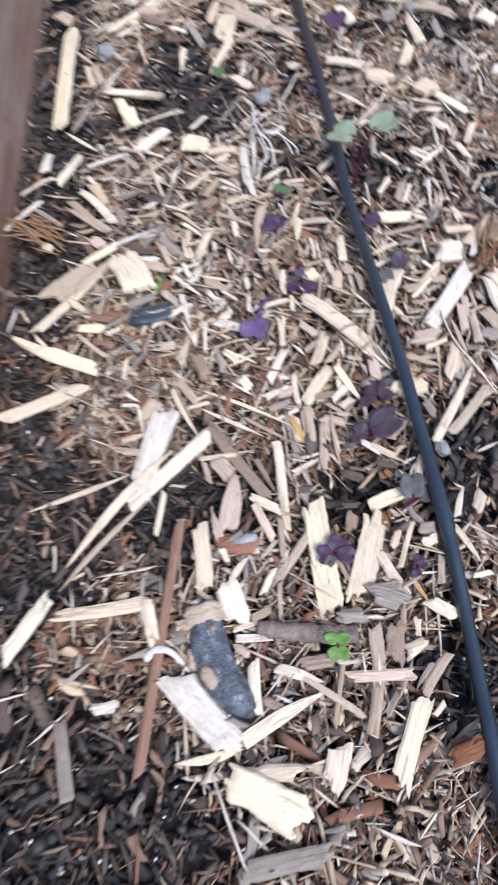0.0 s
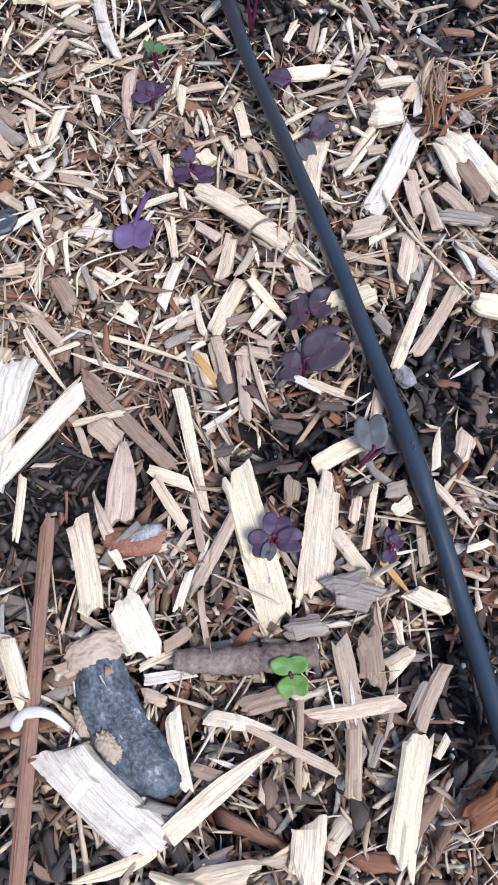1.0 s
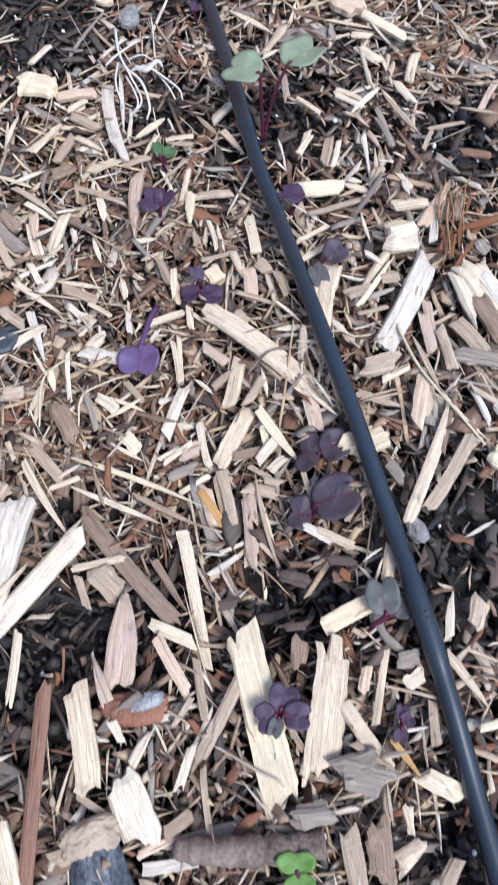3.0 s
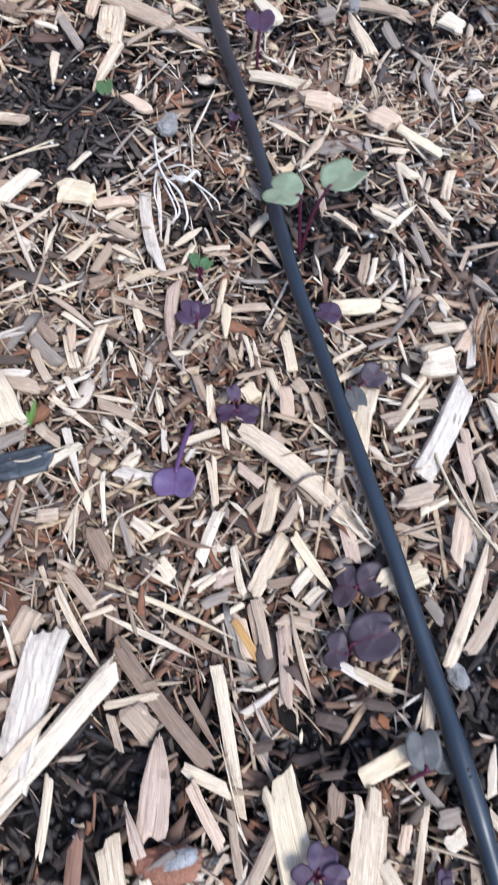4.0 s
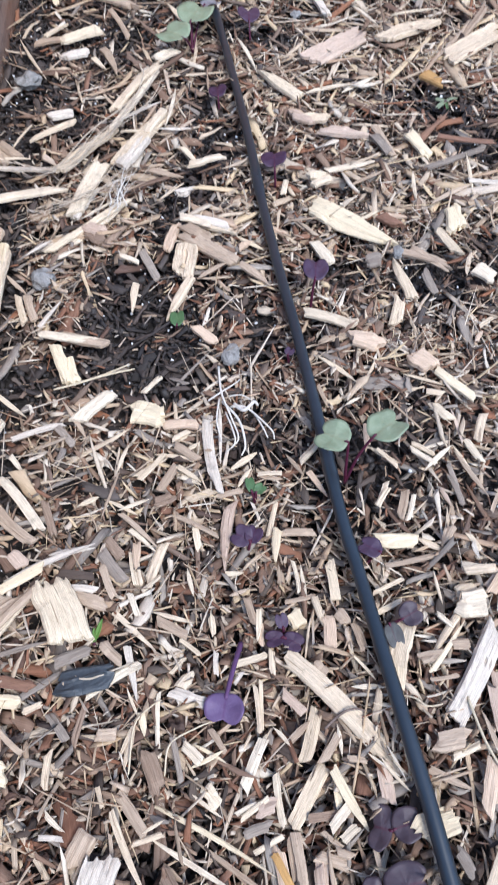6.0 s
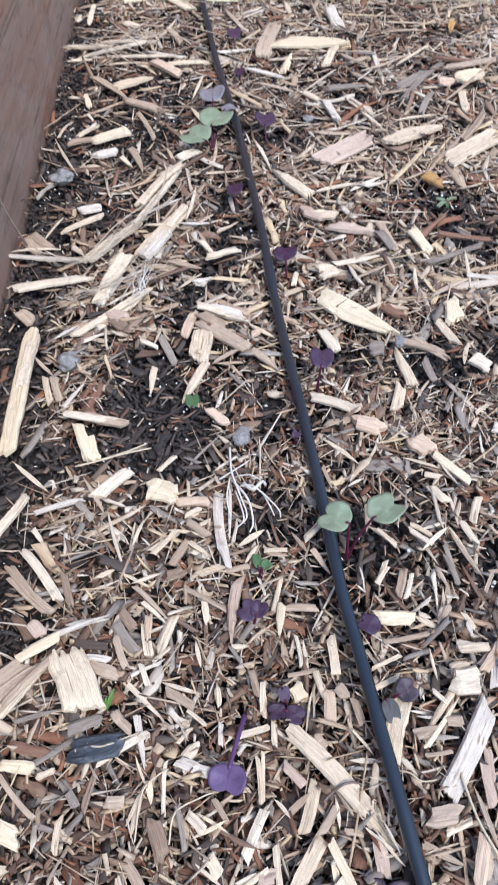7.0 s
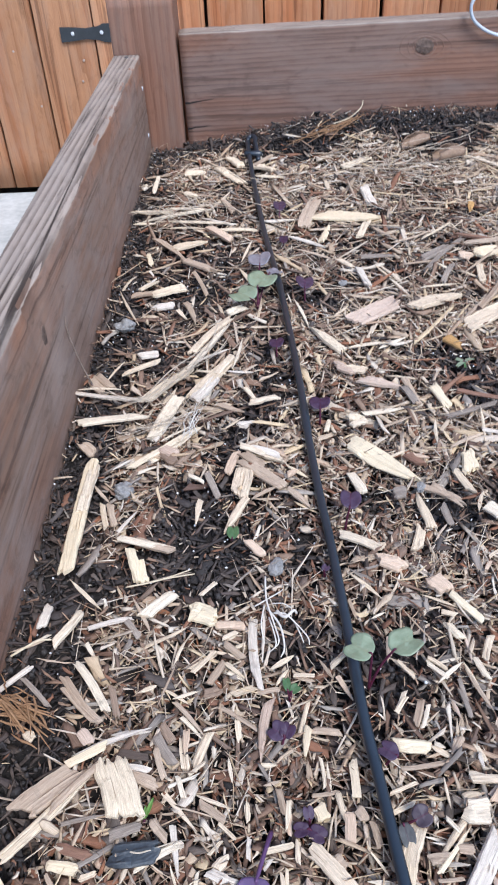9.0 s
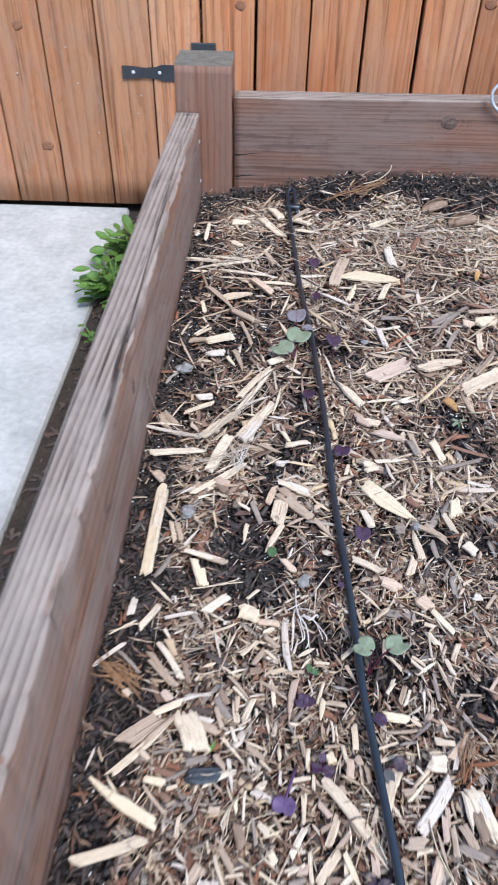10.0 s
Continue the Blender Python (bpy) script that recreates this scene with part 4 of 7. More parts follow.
# ---- drip line ----
def drip_line(points):
    thing = tagged(new("drip_line"), "thin black polythene drip tube lying along the mulch", "drip tube")
    pts = spline([(x, y, float(lie(x, y) - dip(x, y)) + 0.0039 + dz) for x, y, dz in points], 14)
    radii = []
    for q in pts:
        s = (q.y + 1.1015) % 0.2175
        s = min(s, 0.2175 - s)
        radii.append(0.00295 + 0.0004 / (1 + math.exp((s - 0.014) * 900)))
    tube = part("tube", tube_mesh("tube", pts, radii, 18), tube_black, thing)
    for i, q in enumerate(pts):
        s = (q.y + 1.1015) % 0.2175
        if min(s, 0.2175 - s) < 0.002 and -1.25 < q.y < -0.2:
            bm = bmesh.new()
            bmesh.ops.create_uvsphere(bm, u_segments=8, v_segments=5, radius=0.0006)
            part("emitter_hole", bm, hinge_black, tube, m=Matrix.Translation(q + Vector((0.0004, 0, radii[i] - 0.0002))))
    cap = tube_mesh("end_clip", [(-0.006, 0, 0), (-0.004, 0, 0), (0.016, 0, 0), (0.018, 0, 0)], [0.0030, 0.0042, 0.0042, 0.0030], 12)
    part("end_clip", cap, tube_black, thing, m=pose(0.0955, -0.090, float(lie(0.0955, -0.090)) + 0.0062, 0, 0, -8))
    fold = [(0.0938, -0.047, -0.002), (0.0955, -0.040, -0.001), (0.101, -0.039, -0.001), (0.1045, -0.046, -0.001), (0.1050, -0.060, 0.0), (0.1065, -0.080, 0.0), (0.1085, -0.104, -0.002)]
    fold = spline([(x, y, float(lie(x, y)) + 0.005 + dz) for x, y, dz in fold], 6)
    part("folded_end", tube_mesh("folded_end", fold, [0.0031] * len(fold), 12), tube_black, thing)
    return thing


drip_line([(0.0938, -0.045, -0.002), (0.0947, -0.070, 0), (0.1005, -0.165, 0.0005), (0.1066, -0.250, 0), (0.1125, -0.325, 0.0005), (0.1250, -0.446, 0),
           (0.1325, -0.546, 0.0005), (0.1372, -0.627, 0.0005), (0.1404, -0.693, 0), (0.1440, -0.750, 0), (0.1478, -0.795, 0), (0.1512, -0.850, 0), (0.1545, -0.912, 0),
           (0.1578, -0.942, 0), (0.1625, -0.990, 0), (0.1672, -1.032, 0), (0.1703, -1.066, 0), (0.1726, -1.098, 0), (0.1742, -1.124, 0),
           (0.1750, -1.150, 0), (0.1750, -1.180, 0), (0.1745, -1.215, 0), (0.172, -1.35, 0), (0.16, -1.6, 0)])


# ---- odd pieces in the mulch ----
def rod(name, points, r0, r1, material, label, category, sides=8, rough=0.0, squash=1.0, group=""):
    pts = spline(points, 16 if rough else 7)
    k = len(pts) - 1
    rr = [(0.72 if i in (0, k) else 1.0) * (r0 + (r1 - r0) * i / k) * (1 + rough * (noise.noise(Vector((i * 0.25, r0 * 900, 3))) + 0.6 * noise.noise(Vector((i * 0.9, r0 * 900, 7))))) for i in range(k + 1)]
    return tagged(part(name, tube_mesh(name, pts, rr, sides, squash), material), label, category, group)


m_lichen, nt, bsdf = mat("blue_grey_bark", 0.55, 0.4)
v1 = coords(nt, "Object", (1, 1, 1))
n1, n2 = noise_at(nt, v1, 220, 5, 0.7), noise_at(nt, v1, 900, 3, 0.6)
c1 = ramp(nt, n1, (0.34, (0.032, 0.035, 0.042)), (0.50, (0.066, 0.074, 0.088)), (0.60, (0.115, 0.124, 0.140)), (0.70, (0.40, 0.40, 0.41)))
nt.links.new(blend(nt, ramp(nt, n2, (0.45, (0, 0, 0)), (0.7, (0.30, 0.30, 0.30))), c1, (0.24, 0.25, 0.265)), bsdf.inputs["Base Color"])
bump(nt, bsdf, blend(nt, 0.5, n1, n2), 0.8, 0.0012)
bark_brown = plain("brown_twig_bark", (0.055, 0.040, 0.034), (0.33, 0.25, 0.205), 120, 0.8, 0.25, 0.0016)
film_dark = plain("dark_bluish_film", (0.02, 0.024, 0.03), (0.06, 0.07, 0.08), 120, 0.45, 0.5, 0.001)
root_white = plain("white_dry_root", (0.52, 0.47, 0.41), (0.76, 0.71, 0.64), 300, 0.85, 0.2, 0.0006)
root_pale = plain("pale_dry_fibre", (0.36, 0.29, 0.22), (0.58, 0.49, 0.38), 300, 0.85, 0.2, 0.0006)
straw_pale = plain("pale_straw", (0.50, 0.40, 0.26), (0.70, 0.60, 0.44), 240, 0.75, 0.25, 0.0005)
rust_fibre = plain("rust_coloured_fibre", (0.16, 0.085, 0.045), (0.40, 0.235, 0.125), 260, 0.85, 0.2, 0.0006)
dry_leaf = plain("dry_brown_leaf", (0.20, 0.13, 0.09), (0.37, 0.26, 0.18), 120, 0.8, 0.25, 0.001)

torn_tan = chip_material("torn_tan_wood", [(0.44, 0.345, 0.255), (0.40, 0.31, 0.225)], False, 0.8, 0.5)


def lump(thing, name, size, bow, o, rough, material, label="", m=None):
    """A rough rounded lump: a blunt rod along x, bent by bow."""
    bm = bmesh.new()
    bmesh.ops.create_icosphere(bm, subdivisions=5, radius=1.0)
    for vert in bm.verts:
        q = vert.co.copy()
        k = (abs(q.x) ** 3.2 + (q.y ** 2 + q.z ** 2) ** 1.6) ** (-1 / 3.2)
        k *= 1 + 0.15 * noise.noise(q * 1.6 + o) + rough * (noise.noise(q * 6 + o) + 0.6 * noise.noise(q * 15 + o))
        vert.co = q * k
        vert.co.y += bow * vert.co.x ** 2
    for face_ in bm.faces:
        face_.smooth = True
    bmesh.ops.scale(bm, verts=bm.verts, vec=size)
    return part(name, bm, material, thing, label, m)


def branch_piece():
    """A bent, barked piece of branch: slate bark, with torn tan wood at its head and where the bark has gone."""
    thing = tagged(new("branch_piece"), "bent piece of branch with slate-grey bark and torn tan end", "branch piece")
    thing.matrix_basis = pose(0.0726, -1.1639, 0.0035, 0, 4, -66)
    lump(thing, "bark", (0.0240, 0.0082, 0.0062), 0.62, Vector((3, 8, 1)), 0.035, m_lichen)
    lump(thing, "torn_end", (0.0046, 0.0082, 0.0050), 0.0, Vector((9, 2, 5)), 0.09, torn_tan, "torn tan wood at the broken end", pose(-0.0212, 0.0046, 0.0012, 0, 0, -14))
    lump(thing, "bare_patch", (0.0042, 0.0028, 0.0016), 0.0, Vector((1, 4, 5)), 0.25, torn_tan, "tan patch where bark is lost", pose(0.003, -0.0042, 0.0052, 30, 0, 10))
    lump(thing, "bare_patch", (0.0040, 0.0020, 0.0020), 0.0, Vector((7, 4, 2)), 0.25, torn_tan, "tan patch where bark is lost", pose(-0.007, -0.0072, 0.0022, 50, 0, -20))


branch_piece()
rust_bark = plain("rust_red_bark", (0.13, 0.055, 0.035), (0.40, 0.19, 0.12), 170, 0.8, 0.25, 0.003)
lichen_white = plain("white_lichen", (0.13, 0.12, 0.115), (0.66, 0.66, 0.66), 420, 0.9, 0.15, 0.002)
flake = tagged(new("bark_flake"), "rust-red flake of bark with a white lichen patch", "bark flake")
flake.matrix_basis = pose(0.0832, -1.1120, 0.003, 0, 3, -6)
lump(flake, "bark", (0.0098, 0.0046, 0.0030), 0.12, Vector((5, 3, 8)), 0.10, rust_bark)
lump(flake, "lichen", (0.0050, 0.0022, 0.0010), 0.0, Vector((2, 7, 4)), 0.25, lichen_white, "white and grey lichen patch", pose(0.0036, 0.0018, 0.0024, -18, 0, 14))
rod("stick", [(0.0905, -1.1495, 0.004), (0.105, -1.1525, 0.0045), (0.120, -1.1545, 0.004), (0.131, -1.155, 0.003)], 0.0037, 0.0039, bark_brown,
    "short brown twig with knobbly bark on the mulch", "twig", 12, 0.22)
tagged(part("leaf_scrap", chip_mesh(np.random.default_rng(3), 0.024, 0.0105, "chunk"), film_dark, m=pose(0.0415, -0.977, 0.0015, 4, -3, 8)),
       "dark bluish scrap of dead leaf on the chips", "leaf scrap")

# a tuft of dry white roots
roots = tagged(new("dry_roots"), "tuft of pale dry curled roots lying on the mulch", "roots")
for pts, r in (([(0.1047, -0.8197, 0.0022), (0.1051, -0.8382, 0.0043), (0.1088, -0.8531, 0.0032), (0.1118, -0.8659, 0.0020), (0.1080, -0.8695, -0.0013)], 0.0006),
               ([(0.1052, -0.8420, 0.0010), (0.1128, -0.8562, 0.0029), (0.1148, -0.8699, 0.0016), (0.1126, -0.8740, -0.0018)], 0.0007),
               ([(0.1093, -0.8458, 0.0007), (0.1162, -0.8486, 0.0035), (0.1230, -0.8561, 0.0030), (0.1286, -0.8642, 0.0024), (0.1293, -0.8670, -0.0008)], 0.0006),
               ([(0.0981, -0.8408, 0.0012), (0.1043, -0.8390, 0.0042), (0.1127, -0.8337, 0.0045), (0.1154, -0.8292, 0.0017)], 0.0005),
               ([(0.1112, -0.8445, 0.0008), (0.1160, -0.8505, 0.0034), (0.1211, -0.8463, 0.0037), (0.1230, -0.8464, 0.0008)], 0.0011),
               ([(0.1064, -0.8486, 0.0005), (0.1092, -0.8609, 0.0025), (0.1099, -0.8686, 0.0018), (0.1053, -0.8715, -0.0015)], 0.0005),
               ([(0.1038, -0.8401, 0.0012), (0.1018, -0.8552, 0.0031), (0.1034, -0.8652, -0.0008)], 0.0005),
               ([(0.1209, -0.8510, 0.0004), (0.1243, -0.8619, 0.0025), (0.1262, -0.8658, -0.0008)], 0.0005),
               ([(0.1087, -0.8392, 0.0012), (0.1152, -0.8414, 0.0040), (0.1199, -0.8427, 0.0010)], 0.0004)):
    pts = spline(pts, 6)
    part("root", tube_mesh("root", pts, [1.0 * r * (1.1 - 0.5 * i / len(pts)) for i in range(len(pts))], 6), root_white, roots)


def bundle(name, spine, count, spread, radius, material, label, category, seed, piece="strand"):
    """Loose strands that run together along a line and fray apart."""
    r = np.random.default_rng(seed)
    thing = tagged(new(name), label, category)
    for _ in range(count):
        a, b = sorted(r.uniform(0, 1, 2))
        if b - a < 0.35:
            a, b = max(0, a - 0.25), min(1, b + 0.25)
        full = spline(spine, 10)
        k = len(full) - 1
        cut = full[int(a * k):int(b * k) + 1]
        if len(cut) < 3:
            continue
        off0, off1 = r.normal(0, spread, 3), r.normal(0, spread, 3)
        pts = []
        for i, q in enumerate(cut):
            f = i / (len(cut) - 1)
            o = off0 * (1 - f) + off1 * f
            wob = spread * 0.12 * math.sin(f * 7 + off0[0] * 900)
            z = max(q.z + abs(o[2]) * 0.5, float(lie(q.x, q.y)) - 0.001)
            pts.append((max(q.x + o[0] + wob, -0.049), q.y + o[1] - wob, z))
        rad = radius * r.uniform(0.5, 1.3)
        part(piece, tube_mesh(piece, pts, [rad * (1.15 - 0.8 * abs(2 * i / (len(pts) - 1) - 1) ** 2) for i in range(len(pts))], 5, 0.6), material, thing)
    return thing


bundle("shredded_bark", [(-0.047, -0.624, 0.006), (-0.019, -0.633, 0.005), (0.013, -0.638, 0.004), (0.038, -0.602, 0.005), (0.0655, -0.566, 0.005), (0.085, -0.517, 0.005)],
       9, 0.006, 0.00045, root_pale, "long pale shredded strip of bark with frayed fibres", "bark strip", 4)
bundle("shredded_bark", [(-0.008, -0.690, 0.003), (0.030, -0.672, 0.004), (0.052, -0.652, 0.004), (0.070, -0.60, 0.004)], 9, 0.008, 0.0004, root_pale,
       "pale frayed fibres of shredded bark on the mulch", "bark strip", 6)
bundle("fibre_tuft", [(0.046, -0.690, 0.003), (0.051, -0.668, 0.004), (0.060, -0.645, 0.003)], 14, 0.006, 0.00035, root_white,
       "tuft of fine white fibres on the chips", "fibres", 7)
bundle("straw_tuft", [(0.165, -0.085, 0.012), (0.20, -0.058, 0.016), (0.245, -0.036, 0.026), (0.255, -0.036, 0.028)], 14, 0.016, 0.0008, rust_fibre,
       "tuft of orange-brown dry straw against the board", "straw", 8)
bundle("rust_fibres", [(-0.045, -0.897, 0.004), (-0.028, -0.908, 0.006), (-0.012, -0.920, 0.003)], 34, 0.0065, 0.0006, rust_fibre,
       "shredded rust-coloured bark fibres near the side board", "bark fibres", 9)
bundle("rust_fibres", [(0.232, -0.938, 0.004), (0.226, -0.952, 0.006), (0.218, -0.972, 0.003)], 8, 0.0045, 0.0004, rust_fibre,
       "rust-orange fibrous bark piece on the mulch", "bark fibres", 10)
bundle("straw_strands", [(-0.045, -0.265, 0.003), (0.0, -0.275, 0.005), (0.05, -0.28, 0.005), (0.09, -0.285, 0.003)], 14, 0.026, 0.0006, root_pale,
       "pale straw-like wood strands lying across the bed", "wood strands", 12)
bundle("straw_strands", [(0.16, -0.165, 0.005), (0.22, -0.15, 0.006), (0.30, -0.16, 0.006), (0.40, -0.13, 0.005)], 16, 0.034, 0.0006, root_pale,
       "pale straw-like wood strands near the far board", "wood strands", 13)
rod("dry_twig", [(-0.0365, -0.6145, 0.001), (-0.044, -0.6127, 0.03), (-0.0495, -0.6075, 0.055), (-0.0495, -0.604, 0.066)], 0.0009, 0.0005, bark_brown,
    "thin dry twig leaning against the side board", "twig", 6)
rod("stick", [(0.2845, -0.812, 0.004), (0.287, -0.785, 0.005), (0.289, -0.755, 0.004)], 0.0030, 0.0026, bark_brown, "straight brown stick lying in the mulch", "twig", 10, 0.15)


def curled_leaf(x, y, turn, length, width, seed):
    r = np.random.default_rng(seed)
    verts, faces, n, m = [], [], 11, 9
    for i in range(n):
        s = i / (n - 1)
        for j in range(m):
            a = radians(-150 + 300 * j / (m - 1))
            rad = width * (0.35 + 0.15 * math.sin(math.pi * s)) * r.uniform(0.93, 1.07)
            verts.append(((s - 0.5) * length + r.uniform(-0.002, 0.002), rad * math.sin(a), rad * (1 - math.cos(a)) * 0.8))
    faces = [(i * m + j, (i + 1) * m + j, (i + 1) * m + j + 1, i * m + j + 1) for i in range(n - 1) for j in range(m - 1)]
    ob = part("dry_leaf", mesh_from("dry_leaf", verts, faces, smooth=True), dry_leaf, m=pose(x, y, float(lie(x, y)) - 0.001, 0, 0, turn))
    thick = ob.modifiers.new("thickness", "SOLIDIFY")
    thick.thickness = 0.0006
    return tagged(ob, "curled dry brown leaf on the mulch", "dry leaf", "dry leaves")


curled_leaf(0.366, -0.114, 25, 0.042, 0.024, 1)
curled_leaf(0.326, -0.086, 40, 0.044, 0.020, 2)


def stone(x, y, size, seed, label):
    r = np.random.default_rng(seed)
    bm = bmesh.new()
    bmesh.ops.create_icosphere(bm, subdivisions=4, radius=0.5)
    o = Vector(r.uniform(0, 50, 3))
    for vert in bm.verts:
        q = vert.co.copy()
        vert.co *= 1 + 0.42 * noise.noise(q * 2.4 + o) + 0.16 * noise.noise(q * 6 + o) + 0.05 * noise.noise(q * 17 + o)
        vert.co.z *= 0.8
    for face_ in bm.faces:
        face_.smooth = True
    bmesh.ops.scale(bm, verts=bm.verts, vec=size)
    return tagged(part("pebble", bm, pebble_grey, m=pose(x, y, float(lie(x, y)) + size[2] * 0.15, 0, 0, r.uniform(0, 180))), label, "pebble", "pebbles in the bed")


stone(0.1115, -0.8106, (0.009, 0.013, 0.007), 1, "rounded grey pebble among wood chips")
stone(0.179, -1.0733, (0.006, 0.009, 0.005), 2, "small grey pebble on dark soil")
stone(-0.0214, -0.5208, (0.015, 0.018, 0.016), 3, "grey pebble beside the side board")
stone(0.0054, -0.7388, (0.014, 0.016, 0.014), 4, "rough grey pebble half sunk in mulch")
stone(0.190, -0.452, (0.010, 0.008, 0.006), 5, "small pale grey pebble")
stone(0.215, -0.745, (0.009, 0.007, 0.006), 6, "small grey pebble among chips")


# hose loop hanging over the far board
loop = [(0.50, 0.040, 0.172), (0.465, 0.022, 0.186), (0.431, 0.008, 0.182), (0.406, 0.004, 0.170), (0.400, 0.003, 0.155), (0.410, 0.004, 0.138), (0.438, 0.006, 0.123), (0.48, 0.008, 0.118), (0.53, 0.02, 0.135)]
rod("hose_loop", loop, 0.0022, 0.0022, wire_blue, "loop of pale blue-grey thin hose over the board", "hose", 10)

rod("straw", [(0.2157, -0.032, 0.026), (0.2392, -0.028, 0.032), (0.2567, -0.018, 0.042), (0.261, -0.010, 0.050)], 0.0009, 0.0006, straw_pale, "curved dry straw leaning up against the board", "straw", 6, 0.0, 1.0, "loose straws")

# screws in the side board near the post
for yy, zz in ((-0.022, 0.082), (-0.020, 0.018)):
    bm = bmesh.new()
    bmesh.ops.create_uvsphere(bm, u_segments=10, v_segments=6, radius=0.003)
    bmesh.ops.scale(bm, verts=bm.verts, vec=(0.4, 1, 1))
    part("screw", bm, screw_steel, bed, "small screw head", pose(-0.0508, yy, zz))

# weeds between path and bed
def weed(x, y, size, count, seed, label):
    r = np.random.default_rng(seed)
    thing = tagged(new("weed"), label, "weed", "weeds beside the bed")
    thing.matrix_basis = pose(x, y, GROUND - 0.01)
    for i in range(count):
        a, el = r.uniform(0, 2 * math.pi), r.uniform(8, 80)
        reach = size * r.uniform(0.15, 0.85)
        top = Vector((reach * math.cos(a) * math.cos(radians(el)), reach * math.sin(a) * math.cos(radians(el)), 0.012 + reach * math.sin(radians(el))))
        length = min(0.032, size * r.uniform(0.24, 0.46))
        part("leaf", blade_mesh(length, length * r.uniform(0.46, 0.72), r), leaf_of["weed"], thing,
             m=Matrix.Translation(top) @ pose(0, 0, 0, r.uniform(-25, 25), -r.uniform(-10, 45), math.degrees(a) + r.uniform(-30, 30)))
        part("stem", tube_mesh("stem", spline([(0, 0, 0), top * 0.5 + Vector((0, 0, 0.008)), top], 4), [0.0011] * 9, 5), stem_green, thing)
    return thing


weed(-0.215, -0.030, 0.085, 130, 3, "leafy bright green weed growing beside the path")
weed(-0.195, 0.090, 0.085, 110, 4, "green weed growing between the path and the bed")
weed(-0.228, -0.175, 0.046, 8, 5, "small weed with pointed green leaves")


# black latch plate on the fence behind the post
latch = part("latch_plate", slab(-0.100, -0.052, FENCE_Y - 0.006, FENCE_Y - 0.001, 0.112, 0.1385, 0.002), hinge_black, fence, "small black metal plate")

# loose stems and fibres lying over the chips
STEMS = "thin dry straw lying over the wood chips"
rod("straw", [(0.1350, -1.0027, -0.0061), (0.1418, -0.9987, -0.0021), (0.1471, -0.9977, -0.0007), (0.1514, -0.9984, -0.0017)], 0.0006, 0.00042, bark_brown, STEMS, "straw", 6, 0.0, 1.0, "loose straws")
rod("straw", [(0.1662, -0.9942, -0.0010), (0.1708, -0.9963, 0.0016), (0.1751, -0.9999, 0.0022), (0.1816, -0.9994, 0.0008)], 0.0004, 0.00028, straw_pale, STEMS, "straw", 6, 0.0, 1.0, "loose straws")
rod("straw", [(0.1908, -0.9978, 0.0023), (0.1935, -1.0179, 0.0050), (0.2019, -1.0378, 0.0050), (0.2079, -1.0498, 0.0030)], 0.0006, 0.00042, straw_pale, STEMS, "straw", 6, 0.0, 1.0, "loose straws")
rod("straw", [(0.0378, -0.9731, 0.0019), (0.0383, -0.9761, 0.0039), (0.0440, -0.9773, 0.0037), (0.0521, -0.9749, 0.0031), (0.0604, -0.9713, 0.0003)], 0.0005, 0.00035, root_pale, STEMS, "straw", 6, 0.0, 1.0, "loose straws")
rod("straw", [(0.0725, -1.0151, -0.0009), (0.0750, -1.0043, 0.0005), (0.0852, -0.9988, -0.0016), (0.0915, -0.9961, -0.0049)], 0.0004, 0.00028, straw_pale, STEMS, "straw", 6, 0.0, 1.0, "loose straws")
rod("straw", [(0.0592, -1.0137, 0.0008), (0.0616, -0.9965, 0.0021), (0.0679, -0.9898, 0.0012), (0.0720, -0.9869, -0.0014)], 0.0004, 0.00028, straw_pale, STEMS, "straw", 6, 0.0, 1.0, "loose straws")
rod("straw", [(0.0178, -0.8247, 0.0020), (0.0380, -0.8217, 0.0040), (0.0580, -0.8120, 0.0020)], 0.0006, 0.00042, straw_pale, STEMS, "straw", 6, 0.0, 1.0, "loose straws")
rod("straw", [(-0.0428, -0.8717, 0.0020), (-0.0288, -0.8634, 0.0040), (-0.0212, -0.8612, 0.0020)], 0.0008, 0.00056, straw_pale, STEMS, "straw", 6, 0.0, 1.0, "loose straws")
rod("straw", [(0.0312, -0.8214, 0.0020), (0.0470, -0.8195, 0.0040), (0.0604, -0.8156, 0.0020)], 0.0006, 0.00042, straw_pale, STEMS, "straw", 6, 0.0, 1.0, "loose straws")
rod("straw", [(0.1023, -0.8239, 0.0010), (0.1066, -0.8348, 0.0025), (0.1098, -0.8420, 0.0000)], 0.0005, 0.00035, root_pale, STEMS, "straw", 6, 0.0, 1.0, "loose straws")
rod("bark_curl", [(0.0428, -1.1588, 0.0044), (0.0486, -1.1561, 0.0077), (0.0541, -1.1573, 0.0086), (0.0587, -1.1614, 0.0071), (0.0620, -1.1664, 0.0037)], 0.0022, 0.0005, root_white, "curled white sliver of bark on the mulch", "bark curl", 8, 0.0, 0.5)
seedling((0.1602, -0.8929), [
    ((0.1601, -0.8911, 0.0260), (0.1476, -0.8828, 0.0270), 17.7, "sage"),
    ((0.1712, -0.8907, 0.0280), (0.1857, -0.8810, 0.0300), 17.9, "sage")],
    "grey-green radish seedling with two notched leaves on crimson stems")
seedling((0.1048, -0.9638), [
    ((0.0980, -0.9874, 0.0001), (0.0949, -0.9988, -0.0008), 16.5, "violet")],
    "violet seedling leaf bent flat onto the wood chips", 0.0011, leaf_of["violet"])
